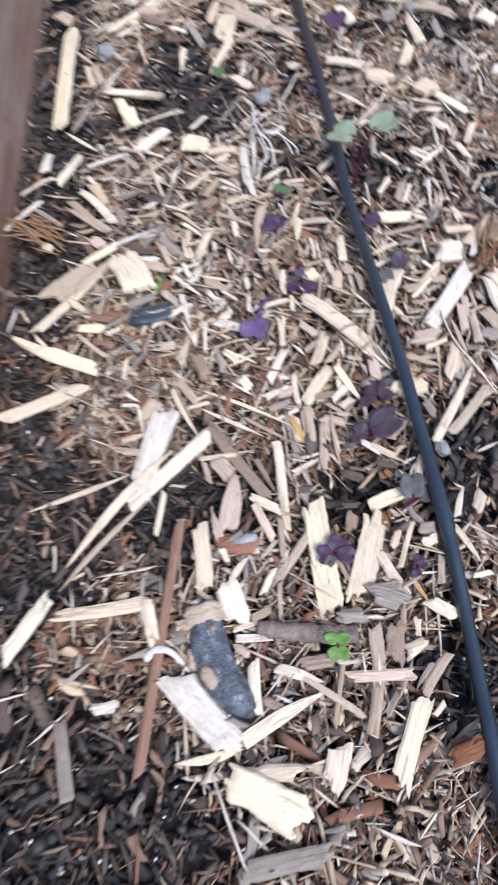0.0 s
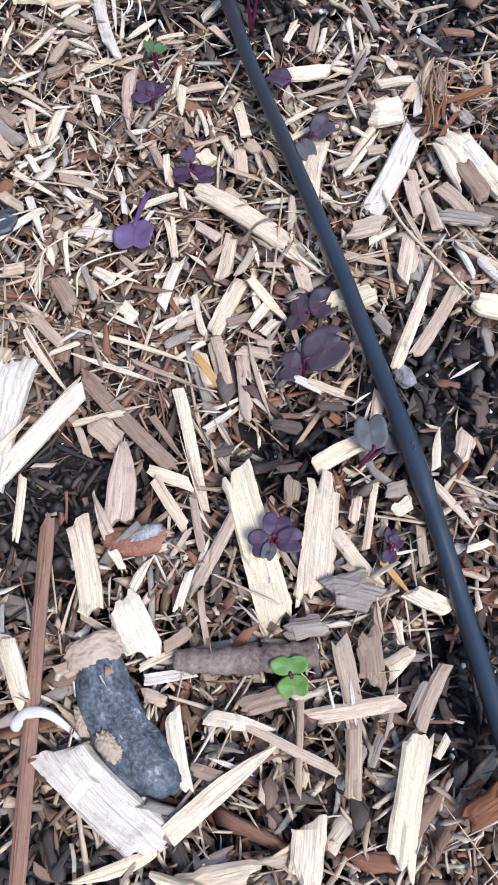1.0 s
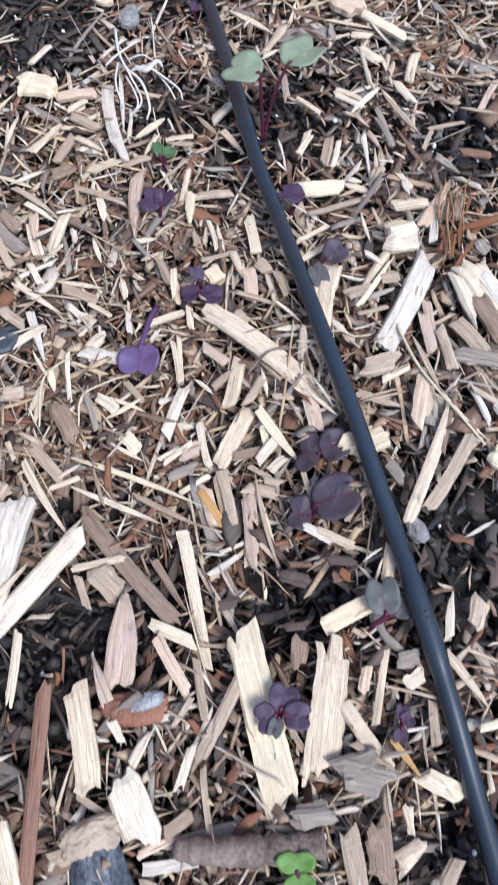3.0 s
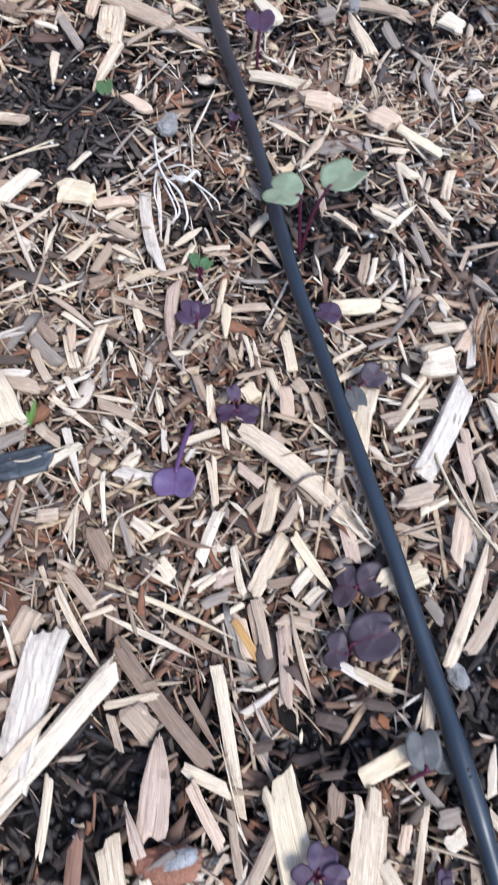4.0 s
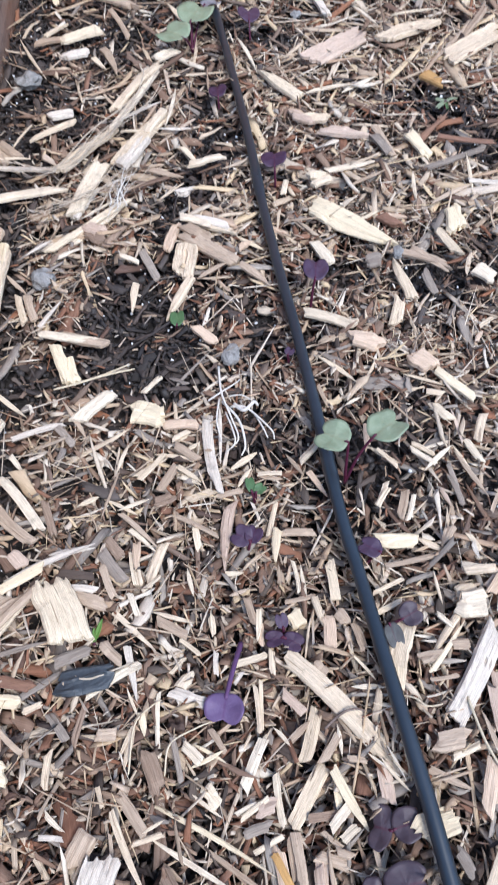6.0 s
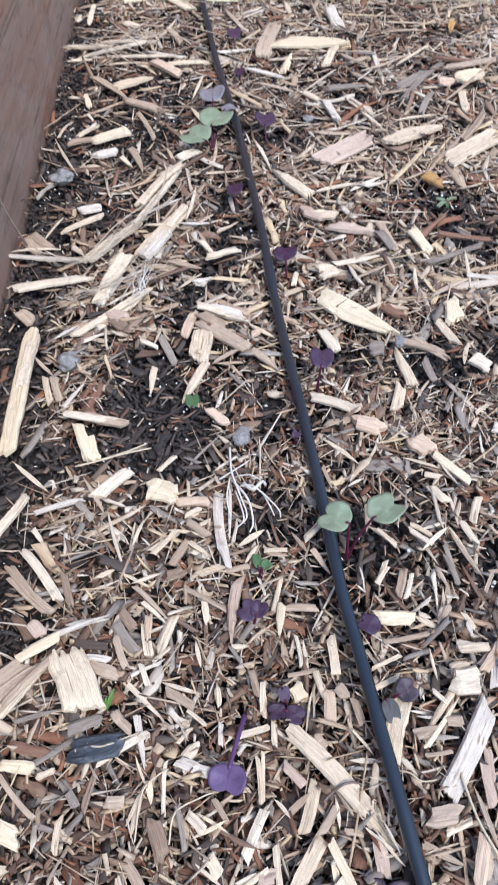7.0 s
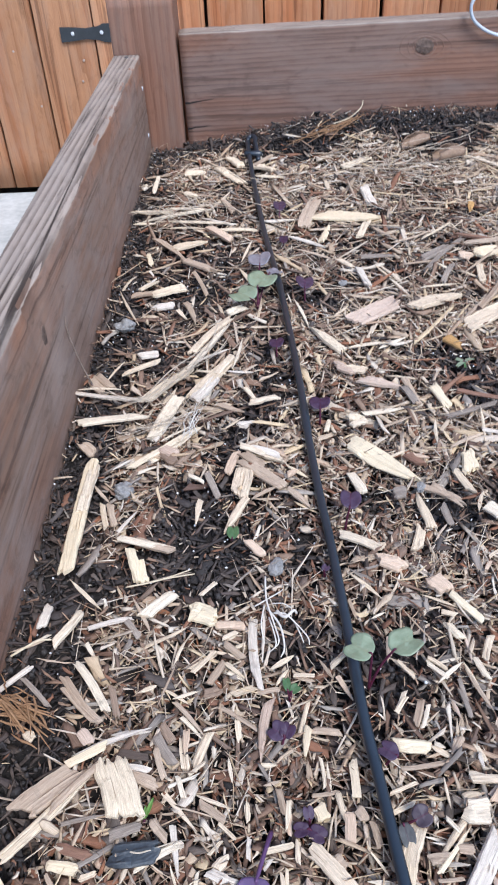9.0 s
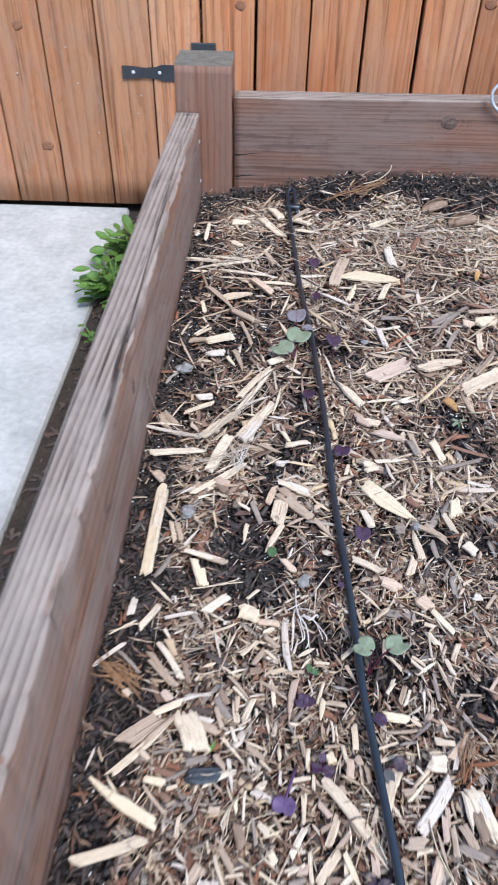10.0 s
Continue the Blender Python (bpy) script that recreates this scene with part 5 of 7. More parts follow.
seedling((0.1232, -0.9627), [
    ((0.1228, -0.9659, -0.0025), (0.1146, -0.9666, -0.0026), 6.9, "dark"),
    ((0.1230, -0.9660, -0.0025), (0.1310, -0.9708, -0.0021), 7.7, "dark"),
    ((0.1232, -0.9629, -0.0004), (0.1222, -0.9570, 0.0026), 5.5, "purple")],
    "small dark purple seedling with spread leaves")
seedling((0.1113, -0.9213), [
    ((0.1129, -0.9199, -0.0034), (0.1048, -0.9146, -0.0020), 10.8, "purple"),
    ((0.1128, -0.9206, -0.0034), (0.1168, -0.9128, -0.0020), 8.1, "dark")],
    "small purple seedling among wood chips")
seedling((0.1634, -0.9345), [
    ((0.1689, -0.9349, 0.0036), (0.1602, -0.9287, 0.0046), 10.3, "purple")],
    "purple seedling leaf standing beside the drip tube")
seedling((0.1671, -0.9651), [
    ((0.1719, -0.9653, 0.0034), (0.1797, -0.9626, 0.0071), 10.2, "plum"),
    ((0.1666, -0.9663, 0.0029), (0.1685, -0.9770, 0.0033), 7.4, "slate")],
    "plum seedling with two leaves half under the tube")
seedling((0.1550, -1.0394), [
    ((0.1538, -1.0402, -0.0025), (0.1461, -1.0373, -0.0044), 15.3, "plum"),
    ((0.1544, -1.0399, -0.0022), (0.1643, -1.0380, 0.0019), 12.3, "plum")],
    "plum seedling with two rounded leaves")
seedling((0.1472, -1.0604), [
    ((0.1483, -1.0585, -0.0029), (0.1631, -1.0563, 0.0048), 15.7, "plum"),
    ((0.1465, -1.0612, -0.0044), (0.1391, -1.0582, -0.0034), 13.2, "plum")],
    "plum seedling with one large notched leaf")
seedling((0.1564, -1.1007), [
    ((0.1618, -1.0984, 0.0039), (0.1625, -1.0864, 0.0063), 10.3, "slate"),
    ((0.1647, -1.0981, 0.0013), (0.1710, -1.0952, 0.0018), 7.8, "slate")],
    "slate purple seedling tucked beside the drip tube")
seedling((0.1249, -1.1216), [
    ((0.1253, -1.1195, 0.0041), (0.1288, -1.1123, 0.0041), 9.4, "purple"),
    ((0.1262, -1.1209, 0.0043), (0.1340, -1.1230, 0.0058), 8.4, "purple"),
    ((0.1238, -1.1207, 0.0042), (0.1175, -1.1215, 0.0054), 8.6, "dark"),
    ((0.1244, -1.1215, 0.0043), (0.1216, -1.1265, 0.0060), 4.6, "slate")],
    "purple seedling with a rosette of small leaves")
seedling((0.1592, -1.1310), [
    ((0.1594, -1.1283, 0.0022), (0.1609, -1.1235, 0.0031), 4.2, "dark"),
    ((0.1595, -1.1291, 0.0023), (0.1625, -1.1273, 0.0033), 4.6, "dark"),
    ((0.1589, -1.1301, 0.0023), (0.1568, -1.1344, 0.0023), 4.5, "dark")],
    "very dark purple seedling among the chips")
seedling((0.1220, -1.1611), [
    ((0.1222, -1.1599, 0.0080), (0.1228, -1.1547, 0.0090), 10.6, "green"),
    ((0.1224, -1.1602, 0.0080), (0.1221, -1.1663, 0.0080), 8.4, "green")],
    "bright green seedling with two notched leaves")
seedling((0.1168, -0.8953), [
    ((0.1157, -0.8939, -0.0037), (0.1147, -0.8859, -0.0020), 4.8, "moss"),
    ((0.1176, -0.8947, -0.0037), (0.1220, -0.8911, -0.0023), 5.9, "moss")],
    "tiny green seedling with two leaves")
seedling((0.1591, -0.7773), [
    ((0.1612, -0.7767, 0.0170), (0.1642, -0.7606, 0.0190), 14.8, "purple")],
    "purple seedling with a heart-shaped leaf on a crimson stem")
seedling((0.0830, -0.7864), [
    ((0.0837, -0.7888, 0.0040), (0.0842, -0.7772, 0.0050), 8.4, "moss")],
    "tiny green sprout in the mulch")
seedling((0.1506, -0.6674), [
    ((0.1506, -0.6641, 0.0110), (0.1516, -0.6507, 0.0140), 16.8, "dark")],
    "dark purple seedling on a short crimson stem")
seedling((0.1501, -0.4762), [
    ((0.1504, -0.4700, 0.0090), (0.1517, -0.4479, 0.0120), 17.9, "purple")],
    "violet seedling on a thin stem")
seedling((0.1032, -0.4837), [
    ((0.1065, -0.4326, 0.0160), (0.1070, -0.4012, 0.0180), 23.5, "mist"),
    ((0.1038, -0.4732, 0.0140), (0.1144, -0.4468, 0.0180), 28.4, "sage"),
    ((0.0981, -0.4933, 0.0120), (0.0805, -0.4748, 0.0140), 26.9, "sage"),
    ((0.1154, -0.4436, 0.0120), (0.1283, -0.4350, 0.0120), 18.0, "mist")],
    "slate and grey-green seedlings with notched leaves beside the tube")
seedling((0.1194, -0.5711), [
    ((0.1196, -0.5685, 0.0060), (0.1200, -0.5542, 0.0080), 14.1, "dark")],
    "small dark purple seedling beside the tube")
seedling((0.1316, -0.2801), [
    ((0.1318, -0.2746, 0.0060), (0.1327, -0.2483, 0.0090), 15.0, "purple")],
    "tiny violet seedling in the mulch")
seedling((0.1335, -0.3553), [
    ((0.1335, -0.3584, 0.0040), (0.1349, -0.3405, 0.0060), 10.0, "dark")],
    "tiny dark purple seedling beside the tube")
seedling((0.1422, -0.8157), [
    ((0.1416, -0.8167, 0.0030), (0.1444, -0.8123, 0.0040), 5.4, "purple")],
    "tiny purple seedling beside the drip tube")
seedling((0.2786, -0.5982), [
    ((0.2787, -0.5958, 0.0030), (0.2881, -0.5919, 0.0040), 3.9, "sage"),
    ((0.2787, -0.5958, 0.0030), (0.2718, -0.5917, 0.0040), 4.2, "sage"),
    ((0.2787, -0.5958, 0.0030), (0.2776, -0.6063, 0.0040), 2.1, "moss"),
    ((0.2787, -0.5958, 0.0030), (0.2702, -0.6034, 0.0040), 3.7, "sage")],
    "tiny green weed with narrow leaves in the bed")
seedling((0.0437, -0.9617), [
    ((0.0443, -0.9616, 0.0002), (0.0481, -0.9538, 0.0057), 2.2, "weed"),
    ((0.0443, -0.9621, 0.0002), (0.0446, -0.9568, 0.0041), 1.7, "weed")],
    "green grass blade in the mulch")

# litter in the gap between path and bed
gap_rng = np.random.default_rng(8)
gap_n = 700
gap_xy = np.stack([gap_rng.uniform(-0.252, -0.095, gap_n), gap_rng.uniform(-1.2, 0.33, gap_n)], 1)
gap_len = gap_rng.uniform(0.005, 0.020, gap_n)


def litter():
    n, nv, faces = gap_n, len(TEMPLATES[0][0]), TEMPLATES[0][1]
    tv = np.stack([t[0] for t in TEMPLATES])[gap_rng.integers(0, len(TEMPLATES), n)] * np.stack([gap_len, gap_len * 0.35, gap_len * 0.2], 1)[:, None, :]
    a = gap_rng.uniform(0, 6.28, n)
    c, s = np.cos(a)[:, None], np.sin(a)[:, None]
    x, y = tv[..., 0] * c - tv[..., 1] * s + gap_xy[:, 0:1], tv[..., 0] * s + tv[..., 1] * c + gap_xy[:, 1:2]
    z = tv[..., 2] + GROUND - 0.009 + gap_rng.uniform(0, 0.005, n)[:, None]
    verts = np.stack([np.clip(x, -0.2535, -0.091), y, z], 2).reshape(-1, 3)
    quads = (faces[None] + (np.arange(n) * nv)[:, None, None]).reshape(-1, 4)
    me = mesh_from("dry_litter", verts, [tuple(int(i) for i in q) for q in quads], np.stack([verts[:, 0], verts[:, 1]], 1))
    return tagged(part("dry_litter", me, chips_of["dark"]), "dry leaf and bark litter along the path's edge", "leaf litter", kind="stuff")


litter()

# the larger chips, one by one: place, turn, length and width in millimetres
chip(0.0266, -0.6676, 67, 31.6, 7.9, "white", "split")
chip(0.0335, -0.6919, 44, 47.5, 4.8, "cream", "taper")
chip(0.0827, -0.7128, 72, 26.2, 7.0, "peach", "chunk")
chip(0.0358, -0.7026, -32, 13.5, 12.9, "brown", "chunk")
chip(0.0900, -0.7322, -100, 32.6, 13.2, "cream", "split")
chip(0.1057, -0.7260, -44, 43.8, 9.1, "tan", "split")
chip(0.1293, -0.7512, -53, 27.5, 5.5, "tan", "taper")
chip(0.1087, -0.7056, -30, 30.7, 8.0, "cream", "taper")
chip(0.0907, -0.6691, -11, 9.8, 5.5, "white", "chunk")
chip(0.1294, -0.7225, -46, 21.8, 3.2, "yellow", "needle")
chip(0.1263, -0.7239, 34, 9.9, 5.3, "peach", "taper")
chip(0.0854, -0.7676, -114, 37.1, 6.0, "cream", "taper")
chip(0.0601, -0.7633, -96, 24.2, 4.0, "cream", "taper")
chip(0.0686, -0.7358, -69, 28.8, 4.9, "grey", "split")
chip(0.0984, -0.7965, -47, 17.6, 5.3, "peach", "chunk")
chip(0.0411, -0.8382, 44, 25.2, 7.1, "cream", "split")
chip(0.0665, -0.8453, -20, 19.0, 14.4, "yellow", "chunk")
chip(0.0832, -0.8516, -5, 21.3, 5.3, "peach", "split")
chip(0.0694, -0.8266, 47, 14.0, 2.7, "cream", "split")
chip(0.0320, -0.7903, -22, 28.4, 5.8, "tan", "split")
chip(0.0243, -0.8110, -71, 21.7, 10.0, "yellow", "chunk")
chip(0.0300, -0.8456, -62, 31.3, 2.4, "tan", "needle")
chip(0.0259, -0.8550, -52, 16.8, 3.8, "grey", "split")
chip(0.0983, -0.8667, -87, 49.3, 5.4, "white", "frayed")
chip(0.1028, -0.8573, -93, 40.5, 1.8, "white", "needle")
chip(0.1130, -0.8754, 31, 17.1, 3.0, "cream", "needle")
chip(0.0796, -0.8700, -15, 21.8, 1.9, "cream", "needle")
chip(0.0671, -0.8759, 32, 16.4, 2.5, "cream", "split")
chip(0.0838, -0.8592, 30, 6.7, 2.3, "cream", "split")
chip(0.0891, -0.8640, 21, 6.4, 2.6, "cream", "chunk")
chip(0.0869, -0.8838, -32, 11.8, 2.5, "cream", "taper")
chip(0.1255, -0.8849, -16, 13.7, 1.9, "tan", "needle")
chip(0.1137, -0.8857, 60, 18.0, 1.5, "tan", "needle")
chip(0.0464, -0.7046, -122, 20.5, 5.0, "brown", "split")
chip(0.1057, -0.7452, 33, 22.3, 2.9, "tan", "needle")
chip(0.0471, -0.8155, 13, 23.4, 1.0, "grey", "needle")
chip(0.1920, -0.7144, -49, 62.5, 17.3, "yellow", "taper")
chip(0.1717, -0.7354, -73, 24.5, 6.7, "cream", "split")
chip(0.2133, -0.7661, 99, 33.9, 6.4, "cream", "taper")
chip(0.2058, -0.7902, -110, 19.3, 7.0, "cream", "split")
chip(0.2282, -0.7713, -83, 21.6, 4.9, "grey", "chunk")
chip(0.2528, -0.7220, -96, 22.0, 10.7, "yellow", "chunk")
chip(0.2457, -0.7395, -71, 23.1, 5.3, "cream", "split")
chip(0.2537, -0.7593, -112, 23.5, 2.8, "cream", "needle")
chip(0.2600, -0.7680, -57, 15.1, 9.0, "cream", "chunk")
chip(0.1666, -0.7924, -31, 31.1, 6.4, "cream", "split")
chip(0.1848, -0.8115, -25, 19.4, 10.0, "peach", "chunk")
chip(0.2114, -0.8296, -47, 14.1, 11.6, "peach", "chunk")
chip(0.2239, -0.8470, -56, 27.9, 5.2, "yellow", "split")
chip(0.2124, -0.8632, -61, 13.8, 4.9, "cream", "split")
chip(0.2291, -0.8741, -115, 16.9, 4.2, "cream", "split")
chip(0.2226, -0.8864, -73, 15.0, 3.5, "cream", "frayed")
chip(0.2176, -0.8728, -88, 21.6, 2.0, "pink", "needle")
chip(0.1659, -0.8272, -48, 27.6, 2.6, "cream", "needle")
chip(0.1571, -0.8436, -74, 15.4, 2.3, "tan", "split")
chip(0.1656, -0.8308, -106, 17.0, 2.6, "brown", "taper")
chip(0.2084, -0.8422, -24, 22.2, 1.9, "cream", "needle")
chip(0.2118, -0.8513, -16, 9.4, 3.1, "cream", "split")
chip(0.1453, -0.8755, 45, 13.6, 3.5, "cream", "split")
chip(0.1800, -0.8834, -39, 17.0, 2.2, "cream", "needle")
chip(0.1746, -0.8705, -93, 13.7, 2.0, "peach", "split")
chip(0.1712, -0.8490, 24, 9.3, 1.7, "cream", "needle")
chip(0.2247, -0.7499, -31, 33.5, 4.7, "tan", "frayed")
chip(0.2315, -0.7528, -51, 29.2, 5.0, "tan", "frayed")
chip(0.2001, -0.7491, 10, 10.0, 9.1, "grey", "chunk")
chip(0.2166, -0.7161, -46, 17.2, 7.8, "red", "taper")
chip(0.2059, -0.8813, 14, 15.6, 1.8, "cream", "needle")
chip(0.1992, -0.8832, -39, 12.7, 2.5, "cream", "split")
chip(0.2097, -0.8980, 93, 14.5, 2.4, "grey", "split")
chip(0.2168, -0.8936, -76, 25.6, 2.2, "cream", "needle")
chip(0.2507, -0.8053, 34, 11.2, 2.3, "cream", "split")
chip(0.2444, -0.8145, 58, 9.1, 2.6, "peach", "chunk")
chip(0.2569, -0.8199, -4, 7.2, 6.6, "white", "chunk")
chip(0.2346, -0.7966, 62, 17.7, 2.7, "grey", "taper")
chip(0.0328, -0.9188, 6, 20.8, 2.9, "white", "needle")
chip(0.0357, -0.9311, -9, 17.2, 3.9, "dark", "split")
chip(0.0377, -0.9380, -11, 14.1, 3.1, "white", "split")
chip(0.0415, -0.9436, -25, 18.9, 5.0, "tan", "chunk")
chip(0.0507, -0.9270, -57, 20.5, 5.4, "grey", "split")
chip(0.0511, -0.9180, -55, 12.8, 4.7, "brown", "split")
chip(0.0610, -0.9288, -83, 17.5, 4.4, "cream", "split")
chip(0.0699, -0.9260, -112, 21.3, 4.7, "cream", "split")
chip(0.0637, -0.9145, -46, 17.0, 2.2, "cream", "taper")
chip(0.0492, -0.9341, -71, 18.3, 3.4, "tan", "split")
chip(0.0603, -0.9457, -70, 12.2, 2.5, "cream", "split")
chip(0.0766, -0.9516, -21, 19.2, 1.9, "cream", "needle")
chip(0.0763, -0.9566, -33, 15.8, 4.1, "tan", "split")
chip(0.0606, -0.9574, -46, 26.5, 2.4, "cream", "taper")
chip(0.0599, -0.9753, -80, 24.2, 3.0, "white", "taper")
chip(0.0527, -0.9775, 26, 26.4, 3.6, "cream", "split")
chip(0.0360, -0.9670, 17, 16.0, 5.1, "grey", "split")
chip(0.0828, -0.9866, -23, 16.4, 4.6, "white", "split")
chip(0.0820, -0.9794, 46, 8.9, 5.0, "cream", "taper")
chip(0.1075, -0.9728, 12, 16.5, 2.9, "cream", "split")
chip(0.1030, -0.9134, -100, 36.4, 5.2, "pink", "taper")
chip(0.1045, -0.9326, -2, 8.6, 2.4, "cream", "taper")
chip(0.0885, -0.9143, -84, 12.8, 3.2, "cream", "chunk")
chip(0.1238, -0.9075, -106, 22.4, 2.4, "cream", "split")
chip(0.0920, -0.8925, 18, 14.3, 3.7, "cream", "split")
chip(0.0884, -0.9083, -34, 25.3, 2.4, "tan", "split")
chip(0.0538, -0.8968, -32, 20.1, 1.7, "cream", "needle")
chip(0.0741, -0.8941, 15, 10.7, 5.8, "brown", "chunk")
chip(0.0387, -0.8928, 23, 10.9, 2.7, "cream", "needle")
chip(0.0707, -0.9963, -90, 27.0, 1.8, "cream", "split")
chip(0.0604, -0.9872, -68, 15.5, 1.1, "cream", "needle")
chip(0.0583, -1.0004, 65, 16.5, 1.8, "cream", "needle")
chip(0.0592, -1.0040, 75, 16.3, 2.4, "cream", "needle")
chip(0.0308, -0.9937, -55, 13.4, 3.5, "grey", "split")
chip(0.0397, -0.9932, -107, 17.3, 2.5, "brown", "split")
chip(0.0469, -0.9994, -17, 14.0, 1.6, "cream", "needle")
chip(0.0279, -1.0090, -94, 13.8, 2.8, "cream", "split")
chip(0.0749, -1.0036, 57, 9.1, 1.0, "cream", "needle")
chip(0.0921, -1.0020, -56, 6.2, 2.2, "cream", "chunk")
chip(0.0893, -1.0080, -32, 16.4, 1.4, "yellow", "needle")
chip(0.1087, -1.0062, 49, 15.6, 2.0, "cream", "needle")
chip(0.1110, -0.9906, -94, 20.5, 1.7, "cream", "split")
chip(0.1029, -0.9798, 50, 6.5, 1.7, "white", "chunk")
chip(0.0844, -0.9664, -41, 8.7, 1.8, "cream", "split")
chip(0.0782, -0.9732, 46, 9.0, 1.7, "cream", "split")
chip(0.0932, -0.9561, -86, 8.6, 2.6, "cream", "chunk")
chip(0.1132, -0.9621, -89, 10.9, 3.0, "peach", "chunk")
chip(0.1422, -0.9966, -51, 63.1, 7.3, "cream", "frayed")
chip(0.1294, -1.0040, -112, 21.0, 5.0, "cream", "split")
chip(0.1964, -0.9891, -127, 45.1, 9.0, "white", "split")
chip(0.2032, -0.9987, -99, 21.7, 3.6, "pink", "split")
chip(0.2022, -0.9569, -160, 10.4, 9.5, "cream", "chunk")
chip(0.1891, -0.9725, -132, 30.1, 3.3, "cream", "taper")
chip(0.1690, -0.9783, -113, 27.5, 8.5, "cream", "split")
chip(0.1779, -0.9278, -7, 18.7, 6.7, "yellow", "split")
chip(0.1924, -0.9320, -35, 13.7, 2.9, "cream", "needle")
chip(0.1827, -0.9375, 7, 26.5, 2.3, "tan", "split")
chip(0.1471, -0.9424, -89, 19.8, 4.4, "cream", "split")
chip(0.1423, -0.9661, -93, 17.9, 5.2, "peach", "chunk")
chip(0.1295, -0.9578, -64, 8.2, 6.8, "yellow", "chunk")
chip(0.1393, -0.9560, -80, 15.0, 3.2, "cream", "taper")
chip(0.1319, -0.9487, 9, 14.6, 2.2, "tan", "split")
chip(0.1703, -0.9478, 20, 16.1, 1.9, "cream", "split")
chip(0.1695, -0.9570, 21, 13.5, 2.5, "cream", "split")
chip(0.1355, -0.9158, -7, 17.0, 4.0, "tan", "split")
chip(0.1761, -0.9033, 64, 12.0, 2.8, "cream", "split")
chip(0.1836, -0.9115, -111, 15.9, 3.9, "tan", "split")
chip(0.1870, -0.9130, -114, 14.5, 2.2, "cream", "split")
chip(0.2097, -0.9454, -12, 16.2, 3.7, "cream", "split")
chip(0.2108, -0.9332, -69, 9.1, 2.3, "cream", "split")
chip(0.2166, -0.9491, 41, 15.9, 3.2, "peach", "split")
chip(0.1545, -0.9895, -6, 14.6, 2.0, "cream", "needle")
chip(0.1535, -0.9811, -54, 15.6, 1.2, "cream", "needle")
chip(0.1604, -0.9974, -12, 11.6, 1.7, "cream", "needle")
chip(0.1848, -0.9894, 4, 12.2, 1.7, "tan", "split")
chip(0.1242, -0.9912, -47, 12.0, 4.0, "pink", "split")
chip(0.1811, -1.0132, 7, 13.8, 6.3, "tan", "chunk")
chip(0.1861, -1.0170, 18, 12.4, 2.7, "cream", "split")
chip(0.1605, -1.0041, -76, 10.1, 1.6, "pink", "taper")
chip(0.1458, -1.0150, -13, 7.8, 2.2, "tan", "split")
chip(0.1403, -1.0073, -89, 12.6, 1.6, "cream", "needle")
chip(0.1172, -0.9745, -94, 10.3, 2.6, "cream", "split")
chip(0.2093, -0.9064, -82, 16.6, 2.8, "grey", "split")
chip(0.0449, -1.0616, -106, 45.9, 11.9, "white", "split")
chip(0.0522, -1.0725, -138, 52.5, 6.7, "cream", "split")
chip(0.0848, -1.0681, -57, 52.3, 5.5, "brown", "split")
chip(0.0967, -1.0752, -66, 22.1, 2.6, "brown", "taper")
chip(0.1039, -1.0803, -88, 44.7, 4.2, "cream", "split")
chip(0.0857, -1.0356, -31, 59.7, 2.0, "yellow", "needle")
chip(0.0817, -1.0447, -33, 42.1, 1.9, "cream", "needle")
chip(0.0958, -1.0465, -37, 36.0, 1.8, "tan", "needle")
chip(0.0596, -1.0398, -65, 32.2, 2.5, "cream", "taper")
chip(0.0604, -1.0270, -56, 20.4, 4.0, "tan", "split")
chip(0.0661, -1.0353, 12, 11.5, 2.0, "cream", "split")
chip(0.0676, -1.0131, -71, 16.9, 6.0, "brown", "chunk")
chip(0.0895, -1.0227, -56, 10.0, 5.3, "cream", "chunk")
chip(0.0872, -1.0258, -39, 15.8, 1.4, "cream", "needle")
chip(0.0420, -1.0371, -118, 13.2, 7.8, "tan", "split")
chip(0.0483, -1.0202, -74, 8.3, 1.8, "cream", "split")
chip(0.0444, -1.0402, -126, 15.3, 1.5, "tan", "needle")
chip(0.0530, -1.0364, -82, 8.5, 1.4, "tan", "split")
chip(0.0338, -1.0603, -12, 12.2, 3.5, "tan", "split")
chip(0.0750, -1.0650, 3, 18.7, 2.5, "cream", "split")
chip(0.0774, -1.0721, -51, 12.9, 7.5, "tan", "chunk")
chip(0.0697, -1.0741, -78, 11.4, 2.6, "tan", "split")
chip(0.0866, -1.0729, -43, 4.9, 2.5, "cream", "chunk")
chip(0.0314, -1.0324, -8, 9.9, 1.9, "white", "split")
chip(0.0349, -1.0522, 14, 13.3, 3.1, "pink", "taper")
chip(0.1055, -1.0348, 13, 12.0, 3.4, "grey", "chunk")
chip(0.1020, -1.0278, 20, 9.3, 1.8, "cream", "split")
chip(0.0322, -1.0272, -41, 10.7, 1.9, "cream", "taper")
chip(0.0625, -1.0571, -10, 23.9, 1.4, "grey", "needle")
chip(0.1260, -1.0248, -127, 25.7, 5.7, "cream", "split")
chip(0.1413, -1.0278, -65, 25.4, 3.8, "yellow", "taper")
chip(0.1370, -1.0258, -89, 9.9, 2.6, "yellow", "split")
chip(0.1395, -1.0392, 33, 7.8, 3.4, "cream", "split")
chip(0.1190, -1.0480, -85, 23.2, 4.7, "tan", "split")
chip(0.1138, -1.0493, -78, 18.0, 5.0, "peach", "chunk")
chip(0.1321, -1.0473, -21, 13.6, 4.0, "tan", "split")
chip(0.1261, -1.0596, -98, 27.2, 4.5, "pink", "split")
chip(0.1318, -1.0553, -83, 24.3, 1.9, "cream", "needle")
